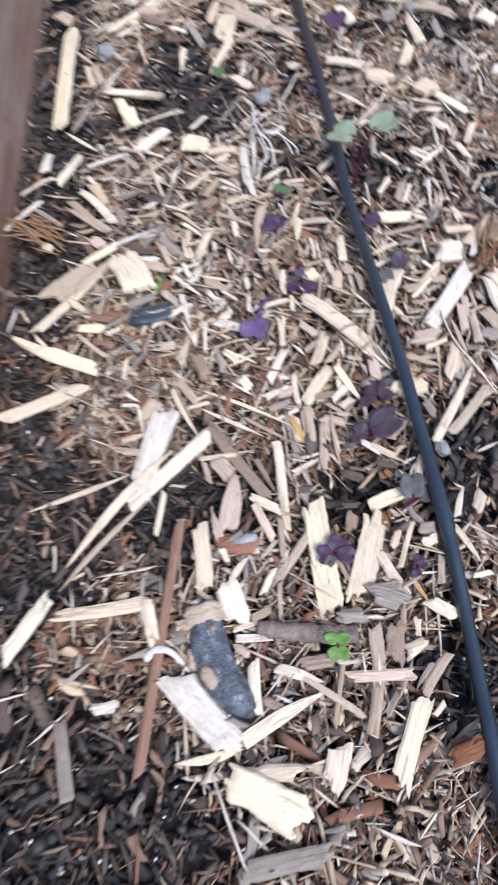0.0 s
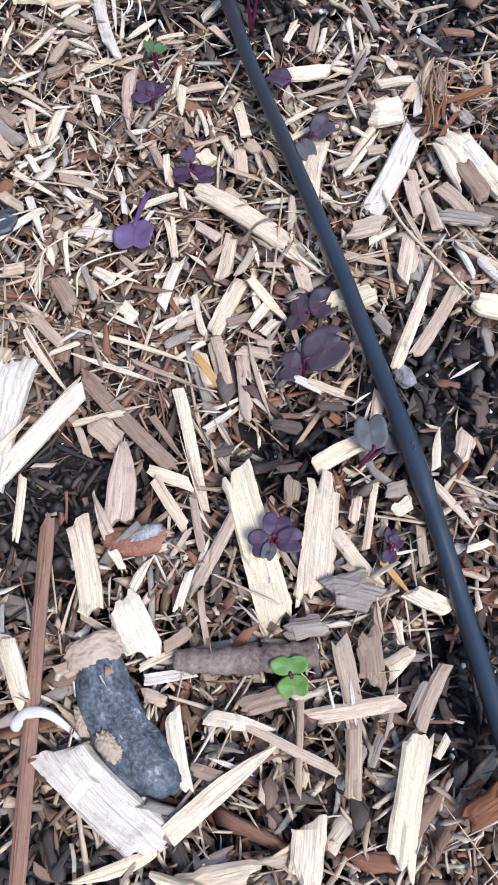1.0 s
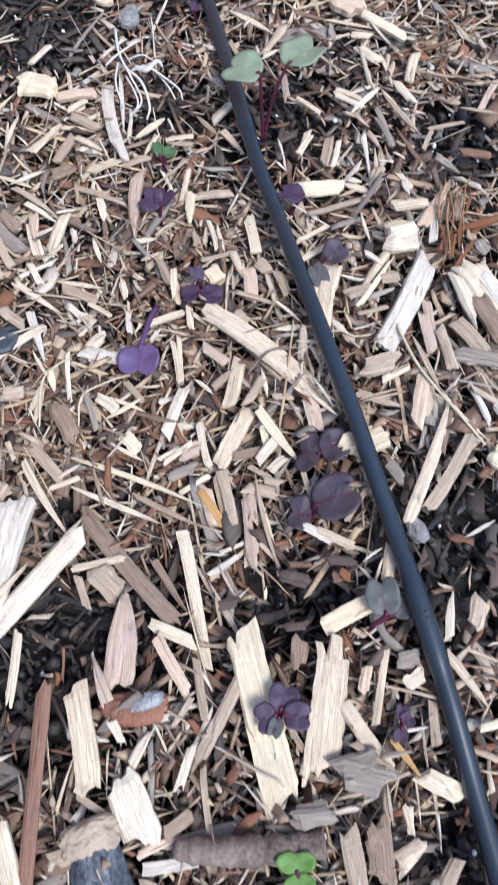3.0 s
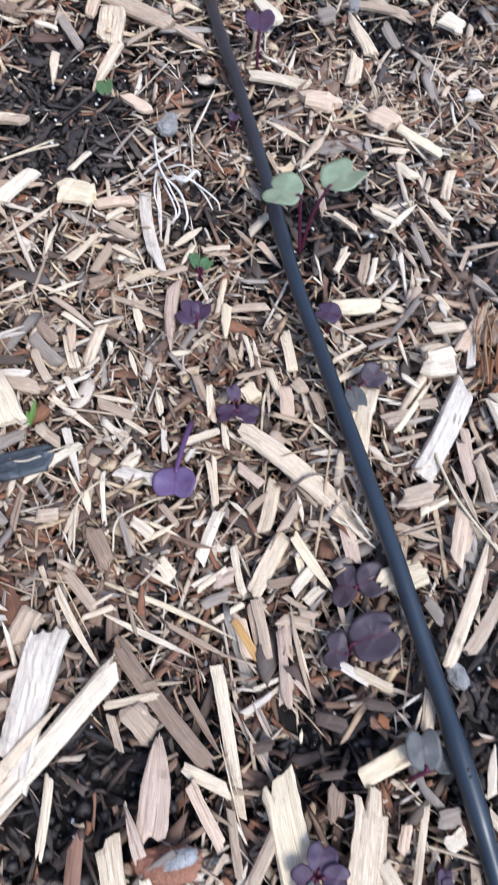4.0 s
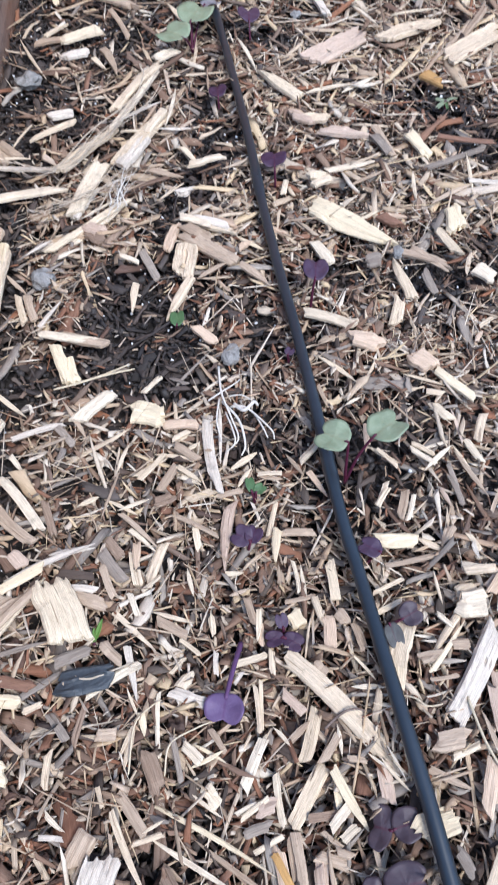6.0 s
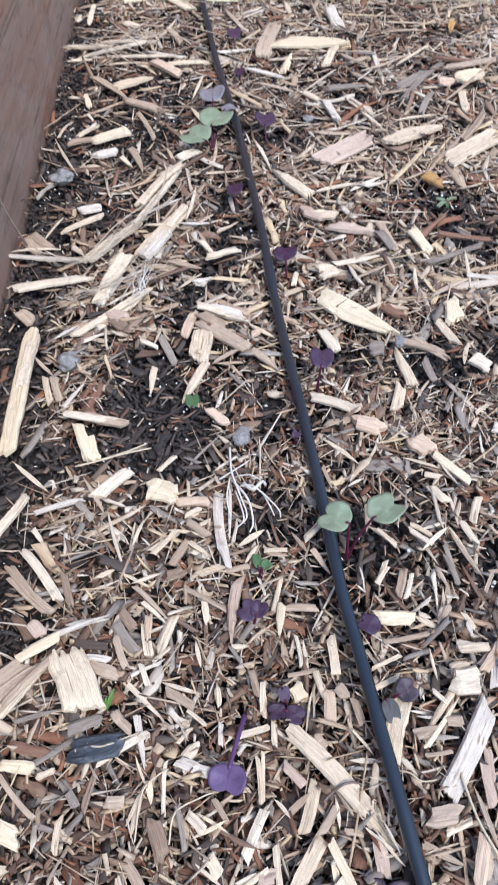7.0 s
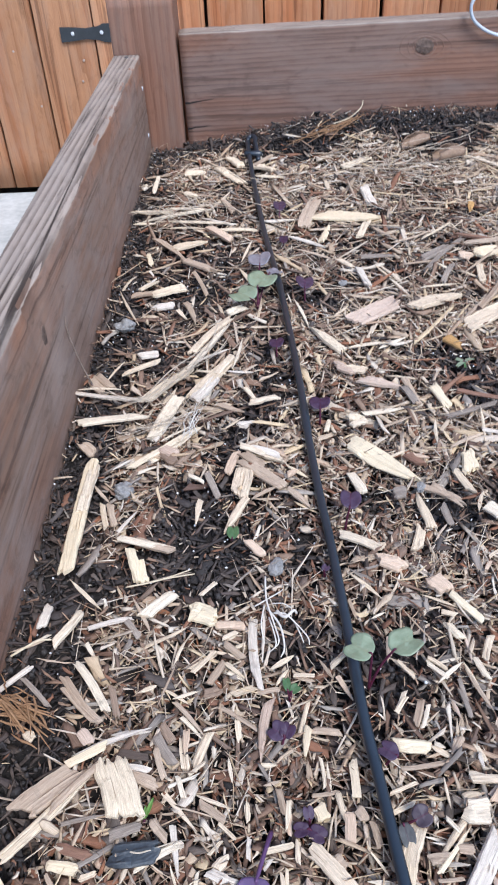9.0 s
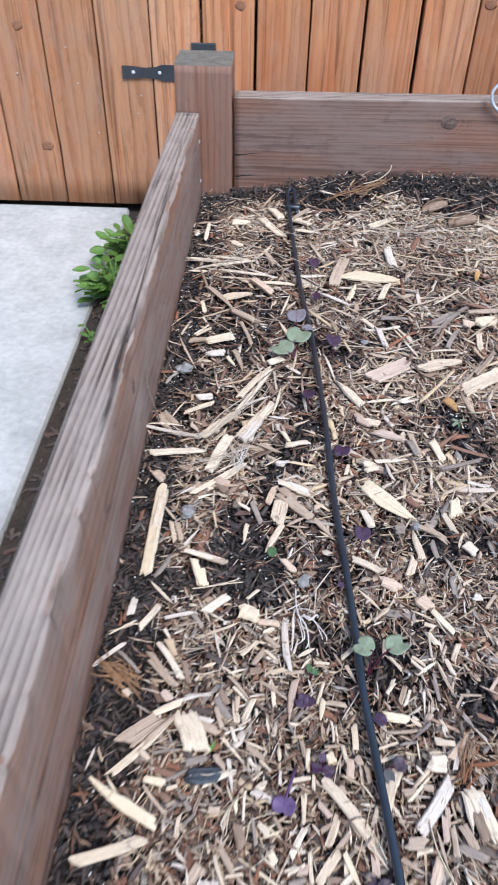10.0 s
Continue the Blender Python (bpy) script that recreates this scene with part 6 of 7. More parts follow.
chip(0.1297, -1.0685, -59, 15.2, 1.7, "pink", "taper")
chip(0.1546, -1.0245, -88, 13.5, 5.4, "pink", "split")
chip(0.1525, -1.0700, -35, 15.4, 3.0, "cream", "split")
chip(0.1778, -1.0261, -30, 16.6, 2.9, "tan", "taper")
chip(0.1706, -1.0405, 15, 16.9, 9.8, "yellow", "chunk")
chip(0.1766, -1.0524, -67, 10.0, 4.3, "grey", "chunk")
chip(0.1933, -1.0297, -115, 12.9, 3.9, "tan", "split")
chip(0.1670, -1.0831, -113, 14.4, 3.9, "cream", "frayed")
chip(0.1594, -1.0877, 3, 8.3, 1.1, "tan", "needle")
chip(0.1173, -1.0704, 31, 17.9, 1.4, "cream", "split")
chip(0.1095, -1.0787, -69, 33.7, 1.2, "tan", "needle")
chip(0.1160, -1.0750, -71, 15.4, 1.4, "grey", "needle")
chip(0.1127, -1.0570, -27, 22.6, 0.8, "tan", "needle")
chip(0.1148, -1.0257, -87, 19.5, 2.8, "cream", "split")
chip(0.1091, -1.0399, 22, 12.2, 2.1, "cream", "split")
chip(0.1510, -1.0829, -84, 4.2, 3.1, "red", "chunk")
chip(0.0484, -1.0946, -100, 23.6, 2.6, "cream", "frayed")
chip(0.0806, -1.0913, 80, 29.5, 9.2, "pink", "taper")
chip(0.0963, -1.0915, 148, 17.1, 4.0, "cream", "frayed")
chip(0.0952, -1.1013, -68, 20.5, 3.6, "peach", "split")
chip(0.0676, -1.1180, -87, 30.7, 7.1, "cream", "split")
chip(0.0842, -1.1231, 51, 12.8, 2.9, "cream", "taper")
chip(0.0744, -1.1030, 105, 15.2, 3.5, "pink", "taper")
chip(0.1197, -1.1209, -86, 53.4, 10.9, "yellow", "split")
chip(0.1081, -1.1170, -127, 38.7, 3.9, "tan", "frayed")
chip(0.1027, -1.1097, -89, 18.0, 2.7, "tan", "split")
chip(0.0777, -1.1173, -67, 7.9, 2.7, "cream", "chunk")
chip(0.0968, -1.1150, -134, 10.4, 1.6, "tan", "split")
chip(0.1398, -1.1199, 72, 39.8, 10.4, "cream", "frayed")
chip(0.1488, -1.1314, -65, 24.7, 4.7, "cream", "split")
chip(0.1523, -1.0952, 15, 20.2, 5.8, "yellow", "split")
chip(0.1560, -1.1180, -112, 22.3, 2.3, "cream", "split")
chip(0.1813, -1.1205, -65, 18.3, 2.9, "cream", "taper")
chip(0.1817, -1.1015, 70, 15.3, 2.7, "cream", "taper")
chip(0.1894, -1.1023, -118, 10.2, 4.9, "tan", "chunk")
chip(0.1661, -1.1117, 10, 8.2, 4.5, "grey", "chunk")
chip(0.1663, -1.1174, 21, 7.1, 3.8, "cream", "chunk")
chip(0.1522, -1.1151, -112, 9.4, 3.3, "peach", "chunk")
chip(0.1629, -1.1311, -1, 9.9, 1.0, "white", "needle")
chip(0.1648, -1.1354, -98, 16.6, 0.8, "tan", "needle")
chip(0.1343, -1.1037, -107, 9.7, 4.9, "brown", "chunk")
chip(0.1852, -1.1337, 7, 7.4, 2.2, "yellow", "split")
chip(0.1285, -1.1276, -69, 10.4, 1.9, "tan", "split")
chip(0.1690, -1.1305, -100, 12.1, 2.9, "tan", "split")
chip(0.1447, -1.1409, -19, 15.3, 9.4, "grey", "chunk")
chip(0.1292, -1.1476, -6, 13.1, 6.1, "grey", "chunk")
chip(0.1276, -1.1529, -9, 8.1, 3.1, "white", "chunk")
chip(0.0805, -1.1383, -72, 19.0, 9.9, "cream", "chunk")
chip(0.0458, -1.1441, 105, 19.2, 5.6, "yellow", "frayed")
chip(0.0879, -1.1533, -2, 14.7, 3.2, "white", "split")
chip(0.0884, -1.1732, -89, 21.9, 4.5, "cream", "frayed")
chip(0.0869, -1.1482, 12, 14.3, 2.2, "peach", "taper")
chip(0.0920, -1.1438, 25, 9.5, 3.4, "tan", "split")
chip(0.0836, -1.1585, -26, 7.8, 3.4, "tan", "chunk")
chip(0.0649, -1.1459, 9, 15.2, 4.8, "tan", "split")
chip(0.1008, -1.1423, -90, 25.4, 1.9, "tan", "split")
chip(0.0957, -1.1302, -117, 13.2, 2.6, "cream", "frayed")
chip(0.0701, -1.1358, -39, 12.4, 1.9, "tan", "split")
chip(0.0679, -1.1413, 8, 10.6, 1.1, "cream", "taper")
chip(0.1179, -1.1778, -36, 33.9, 2.7, "tan", "split")
chip(0.1060, -1.1696, -21, 20.3, 4.2, "cream", "taper")
chip(0.1017, -1.1799, -30, 14.0, 1.4, "white", "needle")
chip(0.0953, -1.1803, -28, 10.2, 3.7, "brown", "chunk")
chip(0.1143, -1.1656, 4, 15.1, 5.7, "brown", "chunk")
chip(0.1385, -1.1720, -2, 27.9, 4.4, "peach", "frayed")
chip(0.1207, -1.1783, -104, 25.8, 1.8, "tan", "split")
chip(0.1376, -1.1644, -91, 26.3, 5.5, "tan", "frayed")
chip(0.1344, -1.1837, -104, 19.8, 4.5, "tan", "frayed")
chip(0.1449, -1.1596, -99, 15.7, 7.4, "brown", "chunk")
chip(0.1538, -1.1617, 35, 11.9, 4.1, "cream", "frayed")
chip(0.1665, -1.1466, -38, 13.0, 5.5, "yellow", "split")
chip(0.1556, -1.1539, -100, 7.7, 2.2, "cream", "split")
chip(0.1497, -1.1516, -98, 15.9, 1.6, "tan", "needle")
chip(0.1585, -1.1854, 44, 7.2, 2.3, "cream", "split")
chip(0.1410, -1.1830, -124, 9.3, 2.5, "grey", "split")
chip(0.0674, -1.1809, -50, 39.5, 13.8, "white", "split")
chip(0.0985, -1.1851, 27, 36.8, 5.2, "cream", "taper")
chip(0.1596, -1.1727, -129, 19.5, 4.2, "tan", "split")
chip(0.1460, -1.1969, -114, 35.5, 7.3, "yellow", "frayed")
chip(0.1660, -1.2011, 22, 14.8, 7.1, "orange", "chunk")
chip(0.1169, -1.2033, -108, 15.5, 8.6, "cream", "frayed")
chip(0.0689, -1.1973, 8, 27.4, 3.5, "yellow", "needle")
chip(0.0927, -1.2047, 0, 24.4, 5.8, "cream", "chunk")
chip(0.2284, -0.9921, -75, 36.1, 12.0, "cream", "frayed")
chip(0.2383, -0.9601, 14, 21.7, 1.7, "orange", "needle")
chip(0.1881, -1.0532, -124, 44.6, 4.0, "cream", "split")
chip(0.1957, -1.0544, 48, 37.2, 4.0, "tan", "split")
chip(0.2123, -1.0553, -26, 10.2, 8.0, "yellow", "chunk")
chip(0.2108, -1.0343, -80, 16.8, 2.3, "white", "split")
chip(0.2182, -1.0412, -67, 12.9, 3.2, "white", "split")
chip(0.0499, -1.1529, -100, 109.6, 4.3, "red", "split")
chip(0.0903, -1.2136, -30, 34.4, 14.8, "yellow", "chunk")
chip(0.0765, -0.1021, -62, 39.7, 13.0, "cream", "split")
chip(0.0700, -0.1489, -60, 71.3, 11.1, "cream", "split")
chip(0.1146, -0.1305, -31, 38.3, 11.9, "cream", "split")
chip(0.1163, -0.1047, 59, 53.0, 7.3, "tan", "split")
chip(0.1227, -0.1599, -11, 35.8, 6.3, "cream", "needle")
chip(-0.0234, -0.2582, -5, 49.0, 6.5, "cream", "needle")
chip(0.0076, -0.2695, 14, 89.7, 5.4, "cream", "needle")
chip(0.0186, -0.2490, -2, 52.1, 5.6, "cream", "needle")
chip(0.0323, -0.2885, -14, 103.1, 5.0, "cream", "needle")
chip(0.0246, -0.3083, -1, 43.4, 4.0, "cream", "needle")
chip(0.0781, -0.3201, -5, 56.2, 5.9, "cream", "needle")
chip(-0.0280, -0.2924, 6, 25.6, 4.2, "cream", "needle")
chip(0.0617, -0.3299, -53, 49.5, 9.3, "peach", "split")
chip(0.0691, -0.2478, -69, 39.3, 6.2, "tan", "split")
chip(0.0066, -0.3601, -55, 67.9, 7.2, "tan", "taper")
chip(0.0289, -0.3573, 19, 37.1, 12.8, "cream", "taper")
chip(0.0408, -0.4034, -40, 51.2, 8.1, "tan", "frayed")
chip(0.0450, -0.4423, -71, 52.8, 4.4, "tan", "split")
chip(0.0933, -0.4331, -70, 54.9, 4.0, "cream", "needle")
chip(0.0928, -0.3745, 77, 53.9, 2.8, "cream", "needle")
chip(-0.0123, -0.4598, 14, 22.0, 7.7, "tan", "split")
chip(0.0142, -0.4563, 20, 34.8, 13.7, "cream", "split")
chip(0.0127, -0.4890, 10, 22.3, 10.1, "white", "chunk")
chip(-0.0308, -0.4358, 76, 25.8, 2.8, "cream", "split")
chip(-0.0079, -0.4377, 40, 24.5, 5.2, "cream", "split")
chip(0.0383, -0.4979, -73, 45.0, 6.3, "tan", "taper")
chip(0.0827, -0.4963, 26, 20.6, 8.1, "cream", "split")
chip(-0.0131, -0.3832, 103, 29.4, 5.2, "yellow", "chunk")
chip(-0.0266, -0.1709, 88, 58.4, 5.3, "cream", "chunk")
chip(0.0221, -0.1419, 6, 24.9, 10.7, "cream", "split")
chip(0.0199, -0.2056, -39, 20.3, 9.3, "cream", "chunk")
chip(0.2128, -0.2941, -5, 78.3, 25.9, "yellow", "taper")
chip(0.1677, -0.2823, 76, 87.4, 14.8, "tan", "split")
chip(0.2428, -0.2336, -84, 56.7, 13.4, "white", "chunk")
chip(0.2159, -0.5079, 38, 63.2, 17.9, "pink", "split")
chip(0.2765, -0.4948, 21, 54.1, 16.4, "cream", "taper")
chip(0.3170, -0.5268, 37, 65.7, 17.7, "cream", "frayed")
chip(0.3161, -0.5019, 53, 97.1, 6.5, "tan", "frayed")
chip(0.3464, -0.4002, 15, 29.7, 17.2, "yellow", "chunk")
chip(0.3237, -0.4032, -22, 15.6, 12.0, "peach", "chunk")
chip(0.3309, -0.4419, -97, 37.7, 6.9, "cream", "split")
chip(0.2112, -0.4440, -82, 42.0, 7.0, "white", "split")
chip(0.1450, -0.5072, -77, 54.6, 2.8, "cream", "needle")
chip(0.1662, -0.5539, 119, 51.4, 10.1, "cream", "taper")
chip(0.2990, -0.4367, 65, 51.0, 5.8, "grey", "frayed")
chip(0.2955, -0.3891, 44, 51.9, 10.0, "grey", "split")
chip(0.3073, -0.3901, 52, 89.2, 5.6, "grey", "split")
chip(0.3582, -0.2792, -106, 30.2, 7.0, "amber", "taper")
chip(0.2249, -0.3352, 70, 39.4, 7.8, "cream", "split")
chip(0.1838, -0.3282, 75, 36.5, 5.6, "yellow", "taper")
chip(0.2415, -0.1238, 40, 54.0, 10.6, "cream", "split")
chip(0.4103, -0.1360, -51, 79.3, 5.8, "cream", "needle")
chip(0.1969, -0.4104, -52, 22.2, 5.3, "cream", "split")
chip(0.2307, -0.3937, 6, 36.2, 6.8, "grey", "split")
chip(0.2961, -0.3450, -12, 35.1, 2.9, "tan", "needle")
chip(0.3535, -0.3738, 8, 50.6, 6.9, "tan", "split")
chip(-0.0138, -0.6586, 9, 57.9, 7.9, "cream", "split")
chip(0.0299, -0.6556, 71, 56.8, 9.9, "cream", "split")
chip(0.0265, -0.6130, 52, 62.4, 8.8, "cream", "frayed")
chip(-0.0229, -0.6275, -15, 75.0, 4.4, "white", "frayed")
chip(0.0593, -0.5579, 62, 75.1, 5.9, "cream", "taper")
chip(0.0639, -0.6072, 60, 66.8, 11.0, "cream", "frayed")
chip(0.0019, -0.5895, 33, 37.6, 5.7, "cream", "split")
chip(0.0058, -0.5710, 11, 18.1, 8.5, "white", "split")
chip(0.0309, -0.6919, 43, 71.4, 5.2, "cream", "frayed")
chip(-0.0227, -0.7585, 90, 112.0, 9.9, "yellow", "split")
chip(-0.0071, -0.8284, -45, 33.4, 2.6, "cream", "needle")
chip(-0.0105, -0.7408, -52, 24.6, 2.5, "tan", "needle")
chip(-0.0054, -0.7619, -75, 23.7, 4.0, "cream", "split")
chip(0.0004, -0.7624, -74, 23.8, 4.6, "tan", "split")
chip(0.0116, -0.7694, 58, 21.0, 2.9, "white", "taper")
chip(0.0947, -0.6257, -70, 35.3, 3.1, "tan", "needle")
chip(0.1083, -0.6421, 15, 23.9, 5.9, "cream", "split")
chip(0.1060, -0.7031, -26, 27.4, 5.7, "white", "split")
chip(0.0343, -0.6979, -35, 14.6, 9.0, "pink", "chunk")
chip(0.0930, -0.6682, 15, 14.4, 4.2, "white", "chunk")
chip(0.0790, -0.6463, -29, 26.9, 4.5, "tan", "taper")
chip(-0.0337, -0.6124, -59, 26.7, 9.1, "tan", "chunk")
chip(0.0242, -0.7888, -15, 36.4, 5.1, "cream", "split")
chip(0.0207, -0.8077, -73, 29.7, 6.7, "yellow", "taper")
chip(0.1769, -0.6019, -36, 20.7, 9.3, "pink", "chunk")
chip(0.2046, -0.6216, -25, 33.8, 11.5, "pink", "taper")
chip(0.2273, -0.6343, -80, 35.9, 5.6, "tan", "split")
chip(0.2502, -0.6423, -77, 36.6, 8.1, "yellow", "frayed")
chip(0.2704, -0.6609, 20, 49.8, 4.3, "grey", "split")
chip(0.2016, -0.6594, 7, 33.5, 4.7, "cream", "taper")
chip(0.2190, -0.7134, -18, 16.7, 4.2, "peach", "taper")
chip(0.2566, -0.7010, 30, 33.5, 3.0, "tan", "needle")
chip(0.2754, -0.5671, -61, 21.0, 9.2, "amber", "chunk")
chip(0.2229, -0.5614, 34, 34.2, 3.6, "cream", "needle")
chip(0.2821, -0.6408, -24, 40.6, 4.1, "red", "split")
chip(0.2371, -0.6875, -97, 30.6, 2.3, "cream", "needle")
chip(0.2736, -0.6803, -98, 40.9, 2.3, "cream", "needle")
chip(0.1802, -0.6738, 25, 16.1, 6.0, "cream", "chunk")
chip(0.2797, -0.6898, -18, 18.3, 3.7, "white", "split")
chip(0.0299, -0.9479, 114, 31.8, 16.9, "cream", "frayed")
chip(-0.0002, -0.9559, 50, 68.1, 5.4, "cream", "taper")
chip(-0.0030, -0.9477, 40, 34.6, 13.4, "tan", "frayed")
chip(0.0121, -0.9313, 27, 21.9, 4.2, "yellow", "split")
chip(0.0243, -0.9243, 19, 41.7, 2.9, "white", "needle")
chip(0.0097, -0.9220, -51, 10.7, 5.8, "pink", "chunk")
chip(0.0057, -0.9051, -44, 31.3, 5.3, "tan", "split")
chip(0.0083, -0.8936, -54, 37.5, 4.6, "cream", "split")
chip(0.0119, -0.8508, 16, 28.0, 3.3, "white", "split")
chip(-0.0383, -0.8884, 45, 31.6, 3.3, "white", "frayed")
chip(-0.0134, -0.8519, 59, 27.7, 5.7, "cream", "split")
chip(-0.0288, -0.8443, 83, 17.8, 5.9, "white", "chunk")
chip(-0.0330, -0.8650, 22, 24.6, 1.6, "tan", "needle")
chip(-0.0222, -0.8962, -44, 27.2, 2.7, "grey", "split")
chip(0.0093, -0.9825, -9, 18.4, 4.7, "yellow", "chunk")
chip(0.0134, -0.9760, -15, 17.8, 4.4, "red", "chunk")
chip(-0.0175, -0.9927, -26, 34.9, 2.6, "yellow", "taper")
chip(-0.0178, -0.9876, -49, 17.7, 1.8, "yellow", "needle")
chip(-0.0371, -0.9694, 78, 17.6, 2.0, "white", "needle")
chip(-0.0199, -0.9208, 51, 5.5, 6.7, "cream", "chunk")
chip(0.0149, -0.9623, 11, 21.2, 2.2, "grey", "taper")
chip(-0.0110, -0.9962, 150, 58.6, 7.6, "yellow", "taper")
chip(-0.0132, -1.0266, 21, 46.7, 7.1, "cream", "split")
chip(0.0089, -1.0798, 15, 52.1, 2.7, "cream", "needle")
chip(0.0305, -1.0893, 47, 70.0, 4.1, "cream", "needle")
chip(0.0232, -1.1074, 46, 56.1, 2.9, "tan", "needle")
chip(-0.0107, -1.1406, 52, 31.4, 6.7, "cream", "split")
chip(0.0230, -1.1365, -177, 44.8, 5.7, "cream", "frayed")
chip(0.0457, -1.1430, -78, 16.6, 4.7, "cream", "frayed")
chip(0.0098, -1.1954, -79, 33.2, 5.4, "grey", "split")
chip(0.0263, -1.1767, 7, 11.3, 4.7, "white", "chunk")
chip(0.0021, -1.1826, 38, 20.4, 1.1, "white", "needle")
chip(0.0967, -1.2339, 7, 32.4, 7.4, "grey", "split")
chip(0.0688, -0.8760, 48, 19.7, 2.8, "cream", "split")
chip(0.0760, -0.8833, 58, 16.0, 4.2, "tan", "split")
chip(0.0862, -0.8811, -42, 15.3, 2.6, "cream", "taper")
chip(0.0831, -0.8585, 26, 9.6, 2.7, "cream", "split")
chip(0.0852, -0.8688, -41, 15.2, 4.2, "tan", "split")
chip(0.0600, -0.8966, 19, 15.5, 2.0, "cream", "needle")
chip(0.0623, -0.9103, -49, 26.9, 2.5, "tan", "taper")
chip(0.1128, -0.8849, -126, 14.1, 2.3, "cream", "needle")
chip(0.1053, -0.8928, 11, 12.7, 2.9, "tan", "split")
chip(0.0679, -0.9363, 38, 10.8, 2.0, "cream", "split")
chip(0.0847, -0.9362, -80, 14.1, 2.0, "cream", "needle")
chip(0.0932, -0.9558, 95, 11.5, 1.9, "cream", "taper")
chip(0.1103, -0.9523, -79, 13.8, 3.4, "tan", "split")
chip(0.1059, -0.9427, 13, 9.7, 2.0, "tan", "needle")
chip(0.0551, -0.8708, 70, 18.2, 2.0, "cream", "needle")
chip(0.1378, -0.8817, -61, 15.9, 2.0, "tan", "needle")
chip(0.1471, -0.8933, -64, 17.1, 2.9, "peach", "taper")
chip(0.1253, -0.8840, -4, 12.7, 2.3, "cream", "split")
chip(0.1246, -0.9213, -100, 16.9, 4.2, "yellow", "taper")
chip(0.1315, -0.9385, -86, 15.8, 2.0, "cream", "split")
chip(0.1346, -0.9409, -86, 15.4, 1.5, "cream", "needle")
chip(0.1482, -0.9599, -58, 7.1, 4.8, "tan", "chunk")
chip(0.1540, -0.9695, -79, 12.4, 3.4, "tan", "split")
chip(0.1810, -0.8867, -53, 13.7, 2.3, "cream", "split")
chip(0.1732, -0.8737, -99, 16.4, 2.4, "peach", "taper")
chip(0.1756, -0.9065, 53, 12.3, 2.8, "cream", "split")
chip(0.1129, -0.9585, -98, 15.1, 2.7, "cream", "taper")
chip(0.2180, -0.8987, -70, 28.4, 2.2, "tan", "needle")
chip(0.2252, -0.9149, 57, 12.2, 1.8, "tan", "split")
chip(0.2342, -0.9094, 2, 15.4, 1.9, "tan", "split")
chip(0.2287, -0.9296, -57, 12.4, 3.4, "grey", "taper")
chip(0.2035, -0.9108, -75, 10.8, 2.1, "pink", "taper")
chip(0.1990, -0.9307, -110, 11.7, 3.5, "tan", "split")
chip(0.2416, -0.9269, -21, 12.7, 3.2, "red", "split")
chip(0.2553, -0.8980, -128, 20.5, 2.7, "pink", "split")
chip(0.2490, -0.9053, -26, 15.9, 1.7, "tan", "needle")
chip(0.1979, -0.8880, -44, 14.9, 2.7, "cream", "split")
chip(0.2049, -0.8892, 37, 19.9, 2.3, "cream", "needle")
chip(0.1898, -0.9664, -51, 8.5, 2.3, "cream", "chunk")
chip(0.1811, -0.9814, 4, 10.7, 4.5, "tan", "split")
chip(0.1936, -0.9772, -5, 8.9, 4.2, "tan", "chunk")
chip(0.0646, -0.9959, -82, 9.5, 2.8, "yellow", "taper")
chip(0.0832, -1.0082, -47, 10.1, 3.9, "cream", "split")
chip(0.0886, -1.0103, 21, 15.2, 1.7, "yellow", "needle")
chip(0.0772, -1.0097, -80, 16.9, 2.3, "grey", "split")
chip(0.0519, -0.9667, -49, 13.1, 4.5, "tan", "chunk")
chip(0.0837, -0.9660, -42, 11.4, 1.9, "cream", "split")
chip(0.0930, -1.0040, -60, 11.1, 2.3, "tan", "split")
chip(0.0505, -0.9985, -1, 8.7, 4.3, "tan", "split")
chip(0.0942, -0.9736, 87, 9.8, 2.1, "white", "split")
chip(0.0682, -1.0316, 24, 9.5, 1.2, "cream", "needle")
chip(0.1094, -0.9927, -89, 20.4, 1.9, "cream", "split")
chip(0.1061, -1.0127, 62, 20.8, 4.2, "cream", "split")
chip(0.1181, -1.0035, -52, 10.0, 1.6, "cream", "needle")
chip(0.1055, -1.0276, 30, 14.3, 2.1, "cream", "split")
chip(0.1254, -1.0019, 40, 11.2, 3.0, "tan", "taper")
chip(0.1367, -1.0095, 50, 13.4, 3.3, "tan", "split")
chip(0.1095, -1.0281, 16, 8.0, 5.0, "pink", "chunk")
chip(0.1332, -1.0327, 2, 16.6, 3.2, "brown", "split")
chip(0.1327, -1.0406, -42, 9.3, 1.9, "tan", "split")
chip(0.1476, -1.0487, -86, 11.7, 1.9, "tan", "split")
chip(0.1365, -0.9802, -58, 7.4, 4.2, "tan", "chunk")
chip(0.1909, -1.0298, -113, 18.9, 4.9, "peach", "split")
chip(0.1968, -1.0147, -80, 24.2, 2.0, "tan", "needle")
chip(0.2159, -1.0076, -66, 18.0, 5.8, "tan", "split")
chip(0.2172, -1.0169, -7, 15.5, 3.7, "tan", "split")
chip(0.1984, -1.0397, -117, 25.9, 1.8, "brown", "split")
chip(0.1622, -1.0609, 47, 14.7, 2.1, "tan", "frayed")
chip(0.2045, -1.0378, -65, 26.3, 1.0, "cream", "needle")
chip(0.1978, -1.0771, 19, 12.5, 1.2, "white", "needle")
chip(0.2245, -0.9514, 48, 14.6, 7.2, "brown", "chunk")
chip(0.2178, -0.9651, 62, 10.8, 2.1, "orange", "frayed")
chip(0.2206, -0.9675, 68, 13.8, 1.9, "orange", "frayed")
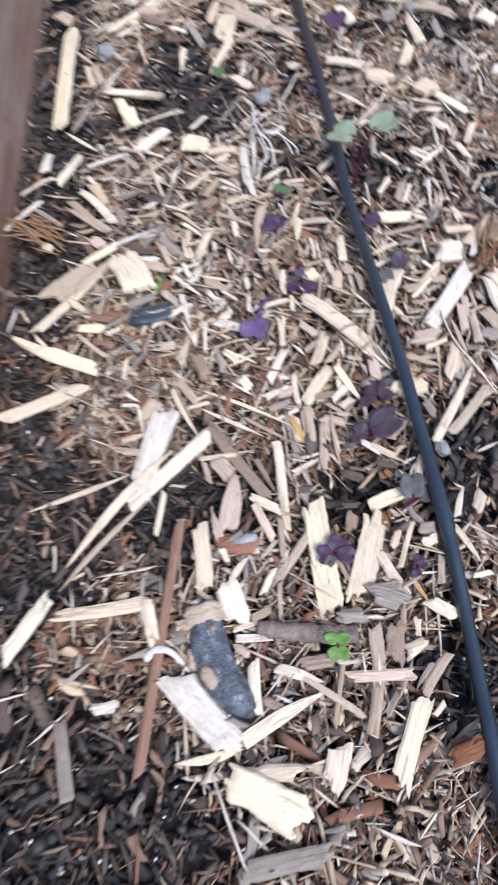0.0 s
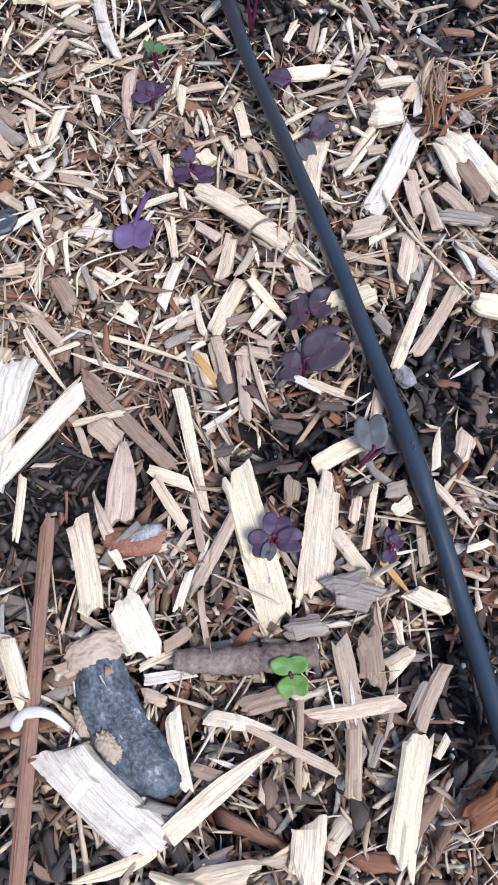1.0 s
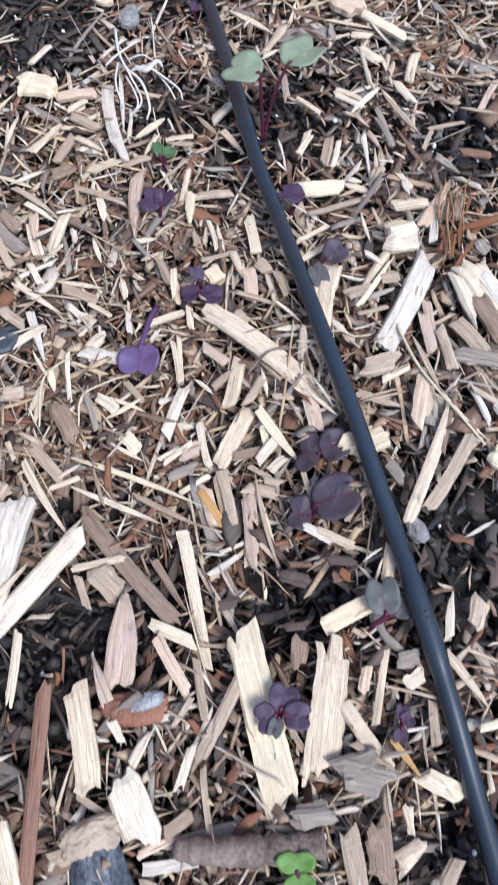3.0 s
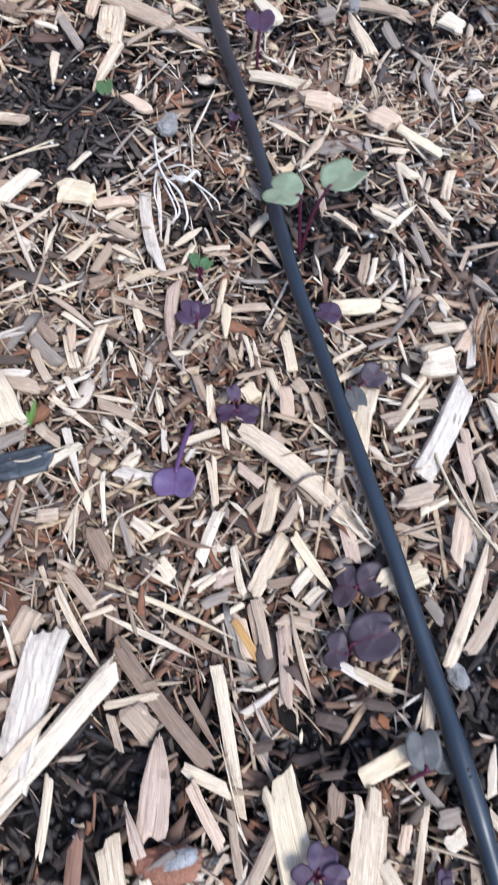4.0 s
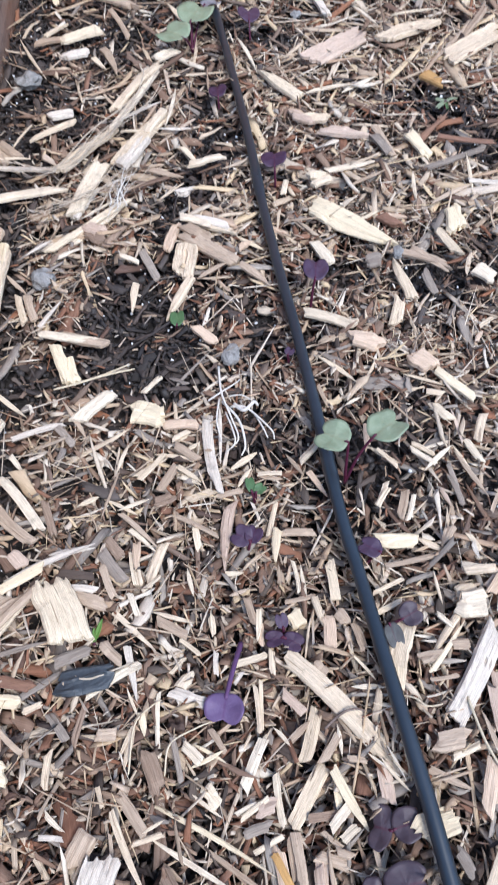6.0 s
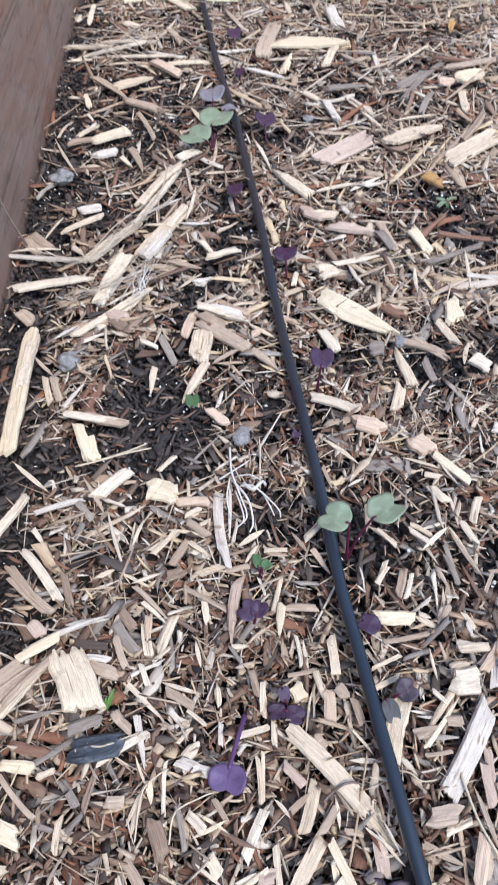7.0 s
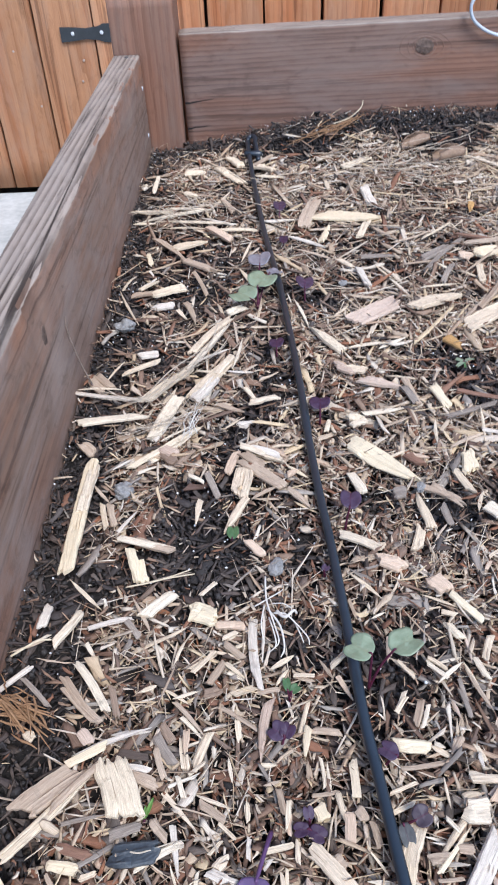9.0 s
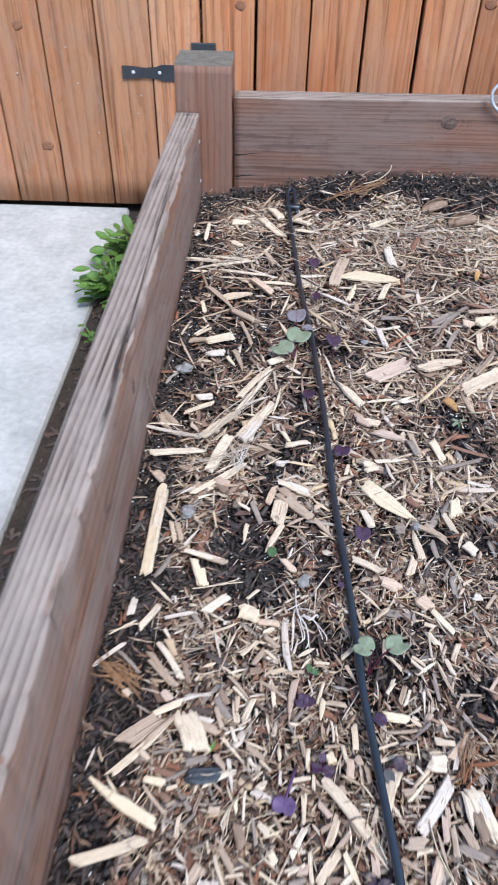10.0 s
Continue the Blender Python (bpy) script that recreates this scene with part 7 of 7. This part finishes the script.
chip(0.2242, -0.9635, 71, 16.6, 1.5, "orange", "needle")
chip(0.2316, -0.9502, 61, 10.4, 1.3, "orange", "needle")
chip(0.2189, -0.9478, 50, 26.3, 4.3, "peach", "taper")
chip(0.2156, -0.9589, 70, 13.2, 3.4, "white", "split")
chip(0.2097, -0.9470, -1, 15.1, 4.0, "cream", "split")
chip(0.2028, -0.9604, 1, 14.0, 10.5, "cream", "chunk")
chip(0.1886, -0.9774, 47, 27.9, 2.1, "yellow", "taper")
chip(0.2015, -1.0029, -93, 16.2, 4.0, "pink", "split")
chip(0.2059, -1.0102, -90, 18.5, 3.9, "tan", "split")
chip(0.2188, -0.9922, -88, 23.8, 5.3, "cream", "taper")
chip(0.2286, -0.9887, -74, 16.3, 6.3, "white", "frayed")
chip(0.2259, -1.0004, -76, 19.5, 7.0, "brown", "frayed")
chip(0.2246, -0.9717, 44, 15.0, 1.6, "orange", "split")
chip(0.2339, -0.9595, 9, 22.1, 2.8, "orange", "needle")
chip(0.1904, -0.9521, -88, 16.1, 1.5, "cream", "needle")
chip(0.2101, -0.9378, -84, 8.1, 2.2, "white", "taper")
chip(0.2000, -0.9302, 58, 12.5, 3.5, "tan", "split")
chip(0.1912, -0.9293, -29, 5.8, 2.3, "cream", "taper")
chip(0.2313, -0.9708, -74, 6.9, 4.8, "grey", "chunk")
chip(0.2161, -1.0164, -23, 19.3, 5.5, "grey", "split")
chip(0.1455, -1.1375, 17, 10.1, 7.3, "grey", "chunk")
chip(0.1294, -1.1481, -5, 10.8, 5.3, "grey", "chunk")
chip(0.1271, -1.1534, -8, 6.0, 2.6, "white", "chunk")
chip(0.1449, -1.1604, -78, 14.1, 5.1, "brown", "chunk")
chip(0.1453, -1.1620, -10, 4.7, 3.0, "red", "chunk")
chip(0.1531, -1.1605, 19, 8.9, 2.6, "tan", "frayed")
chip(0.1494, -1.1366, -44, 14.6, 2.1, "tan", "split")
chip(0.1584, -1.1383, -64, 13.7, 1.8, "amber", "taper")
chip(0.1319, -1.1689, -89, 14.2, 0.8, "cream", "needle")
chip(0.1377, -1.1573, -108, 8.1, 0.9, "tan", "needle")
chip(0.1376, -1.1706, -95, 15.4, 1.1, "white", "needle")
chip(0.1380, -1.1763, -110, 9.7, 0.7, "cream", "needle")
chip(0.1366, -1.1808, -83, 8.4, 0.7, "tan", "needle")
chip(0.1469, -1.1743, -118, 20.2, 1.2, "grey", "needle")
chip(0.1547, -1.1730, -130, 12.8, 1.9, "grey", "taper")
chip(0.1548, -1.1533, -86, 7.7, 1.5, "cream", "split")
chip(0.1509, -1.1487, -95, 12.2, 0.9, "tan", "needle")
chip(0.1653, -1.1464, -44, 9.9, 3.8, "cream", "taper")
chip(0.1368, -1.1836, -119, 5.6, 1.4, "grey", "taper")
chip(0.1349, -1.1736, -92, 11.1, 0.9, "tan", "needle")
chip(0.1585, -1.0224, -55, 17.1, 1.3, "cream", "needle")
chip(0.1593, -1.0186, -69, 14.5, 1.0, "white", "needle")
chip(0.1562, -1.0198, -42, 11.4, 0.9, "white", "needle")
chip(0.1531, -1.0169, -41, 9.8, 1.1, "cream", "needle")
chip(0.1608, -1.0207, -50, 8.9, 0.7, "cream", "needle")
chip(0.1254, -1.0609, -95, 26.4, 3.8, "pink", "split")
chip(0.1320, -1.0580, -87, 37.9, 1.5, "tan", "needle")
chip(0.1364, -1.0455, -23, 7.0, 2.7, "tan", "split")
chip(0.1198, -1.0474, -88, 20.7, 3.8, "tan", "split")
chip(0.1140, -1.0500, -66, 16.2, 2.9, "amber", "split")
chip(0.1195, -1.0653, 15, 11.3, 1.4, "cream", "split")
chip(0.1148, -1.0714, 24, 12.1, 2.2, "white", "split")
chip(0.1136, -1.0870, -69, 24.6, 1.5, "tan", "needle")
chip(0.1159, -1.0775, -70, 15.6, 1.0, "pink", "needle")
chip(0.1472, -1.0673, -41, 12.4, 2.9, "white", "frayed")
chip(0.1531, -1.0782, -17, 9.6, 3.2, "dark", "chunk")
chip(0.1471, -1.0769, 25, 13.7, 1.0, "brown", "needle")
chip(0.1532, -1.0830, -52, 4.4, 3.2, "orange", "chunk")
chip(0.1372, -1.0809, -24, 10.9, 3.8, "dark", "chunk")
chip(0.1628, -1.0788, 25, 8.9, 0.8, "white", "needle")
chip(0.1636, -1.0840, 60, 9.3, 1.0, "cream", "needle")
chip(0.1349, -1.0957, -2, 8.6, 2.9, "dark", "chunk")
chip(0.1141, -1.0846, 7, 9.2, 3.3, "dark", "chunk")
chip(0.1271, -1.0835, -104, 4.8, 1.1, "yellow", "needle")
chip(0.1371, -1.0332, 42, 12.8, 3.6, "cream", "split")
chip(0.0619, -0.5394, 57, 69.3, 7.1, "cream", "frayed")
chip(0.0621, -0.5749, 30, 37.9, 2.7, "white", "needle")
chip(0.0588, -0.6205, 64, 40.5, 11.1, "white", "split")
chip(0.0739, -0.5910, 63, 30.1, 7.1, "cream", "split")
chip(0.0846, -0.5736, 80, 46.8, 2.6, "cream", "needle")
chip(-0.0306, -0.6197, -2, 38.0, 2.5, "cream", "needle")
chip(0.0875, -0.6028, -8, 22.4, 2.6, "white", "needle")
chip(0.0624, -0.5998, -15, 29.1, 2.6, "cream", "needle")
chip(-0.0201, -0.5947, 67, 31.9, 1.9, "cream", "needle")
chip(-0.0278, -0.6094, -52, 25.0, 7.6, "tan", "split")
chip(0.0019, -0.7133, 40, 18.8, 2.0, "white", "needle")
chip(0.0396, -0.6757, 39, 33.8, 2.2, "cream", "needle")
chip(-0.0206, -0.7366, 89, 48.8, 8.5, "cream", "split")
chip(0.0951, -0.6309, -62, 16.9, 3.8, "cream", "split")
chip(0.1020, -0.6437, 6, 14.4, 6.8, "cream", "taper")
chip(0.0306, -0.5028, -62, 22.5, 4.0, "cream", "taper")
chip(0.0980, -0.7134, -44, 22.8, 7.8, "tan", "split")
chip(0.0974, -0.7021, -30, 21.6, 5.4, "cream", "split")
chip(0.0571, -0.7323, -33, 14.1, 3.4, "cream", "frayed")
chip(-0.0268, -0.6974, -47, 17.6, 7.8, "tan", "chunk")
chip(0.1843, -0.6034, -8, 23.3, 8.5, "cream", "chunk")
chip(0.2015, -0.5648, 11, 37.4, 4.5, "cream", "needle")
chip(0.2245, -0.6409, -73, 22.4, 6.3, "grey", "split")
chip(0.3022, -0.5183, 53, 67.3, 2.7, "tan", "needle")
chip(0.1585, -0.3532, -33, 50.4, 6.4, "white", "needle")
chip(0.1801, -0.3379, 75, 38.1, 6.5, "yellow", "taper")
chip(0.3427, -0.3634, -21, 45.6, 6.2, "red", "needle")
chip(0.3456, -0.4055, 49, 113.6, 3.2, "tan", "needle")
chip(0.2864, -0.6911, -7, 13.1, 3.5, "white", "split")
chip(0.1558, -0.6762, 77, 15.5, 3.7, "cream", "split")
chip(0.1773, -0.6680, -7, 11.8, 6.4, "cream", "chunk")
chip(0.2079, -0.6750, 27, 33.5, 2.4, "tan", "needle")
chip(0.2038, -0.7105, 30, 19.0, 2.2, "cream", "needle")
chip(0.1664, -0.3907, -37, 50.3, 3.7, "tan", "needle")
chip(0.2430, -0.4606, -71, 51.8, 2.6, "cream", "needle")
chip(0.2853, -0.4629, 12, 42.5, 3.4, "cream", "needle")
chip(0.2622, -0.4916, -64, 23.5, 3.2, "tan", "needle")
chip(0.2431, -0.3431, -58, 34.2, 4.1, "tan", "needle")
chip(0.2748, -0.3552, 30, 57.2, 3.0, "tan", "needle")
chip(0.3046, -0.3446, 43, 55.8, 3.3, "cream", "needle")
chip(0.2749, -0.4124, 12, 44.7, 3.8, "tan", "needle")
chip(0.2976, -0.4275, -50, 25.5, 3.4, "cream", "needle")
chip(0.2344, -0.4358, -67, 38.0, 2.7, "cream", "needle")
chip(0.0011, -0.9000, -53, 31.0, 4.3, "tan", "frayed")
chip(0.0037, -0.8705, -56, 13.1, 2.8, "cream", "taper")
chip(0.0223, -0.9031, -73, 21.3, 3.5, "brown", "frayed")
chip(0.0088, -0.9476, -133, 32.7, 4.1, "tan", "split")
chip(0.0616, -0.9234, -91, 14.3, 3.7, "peach", "taper")
chip(0.0109, -0.9947, -46, 25.4, 2.3, "tan", "split")
chip(0.0215, -0.9864, 19, 8.4, 2.5, "cream", "chunk")
chip(0.0493, -0.8905, 72, 27.9, 1.4, "tan", "needle")
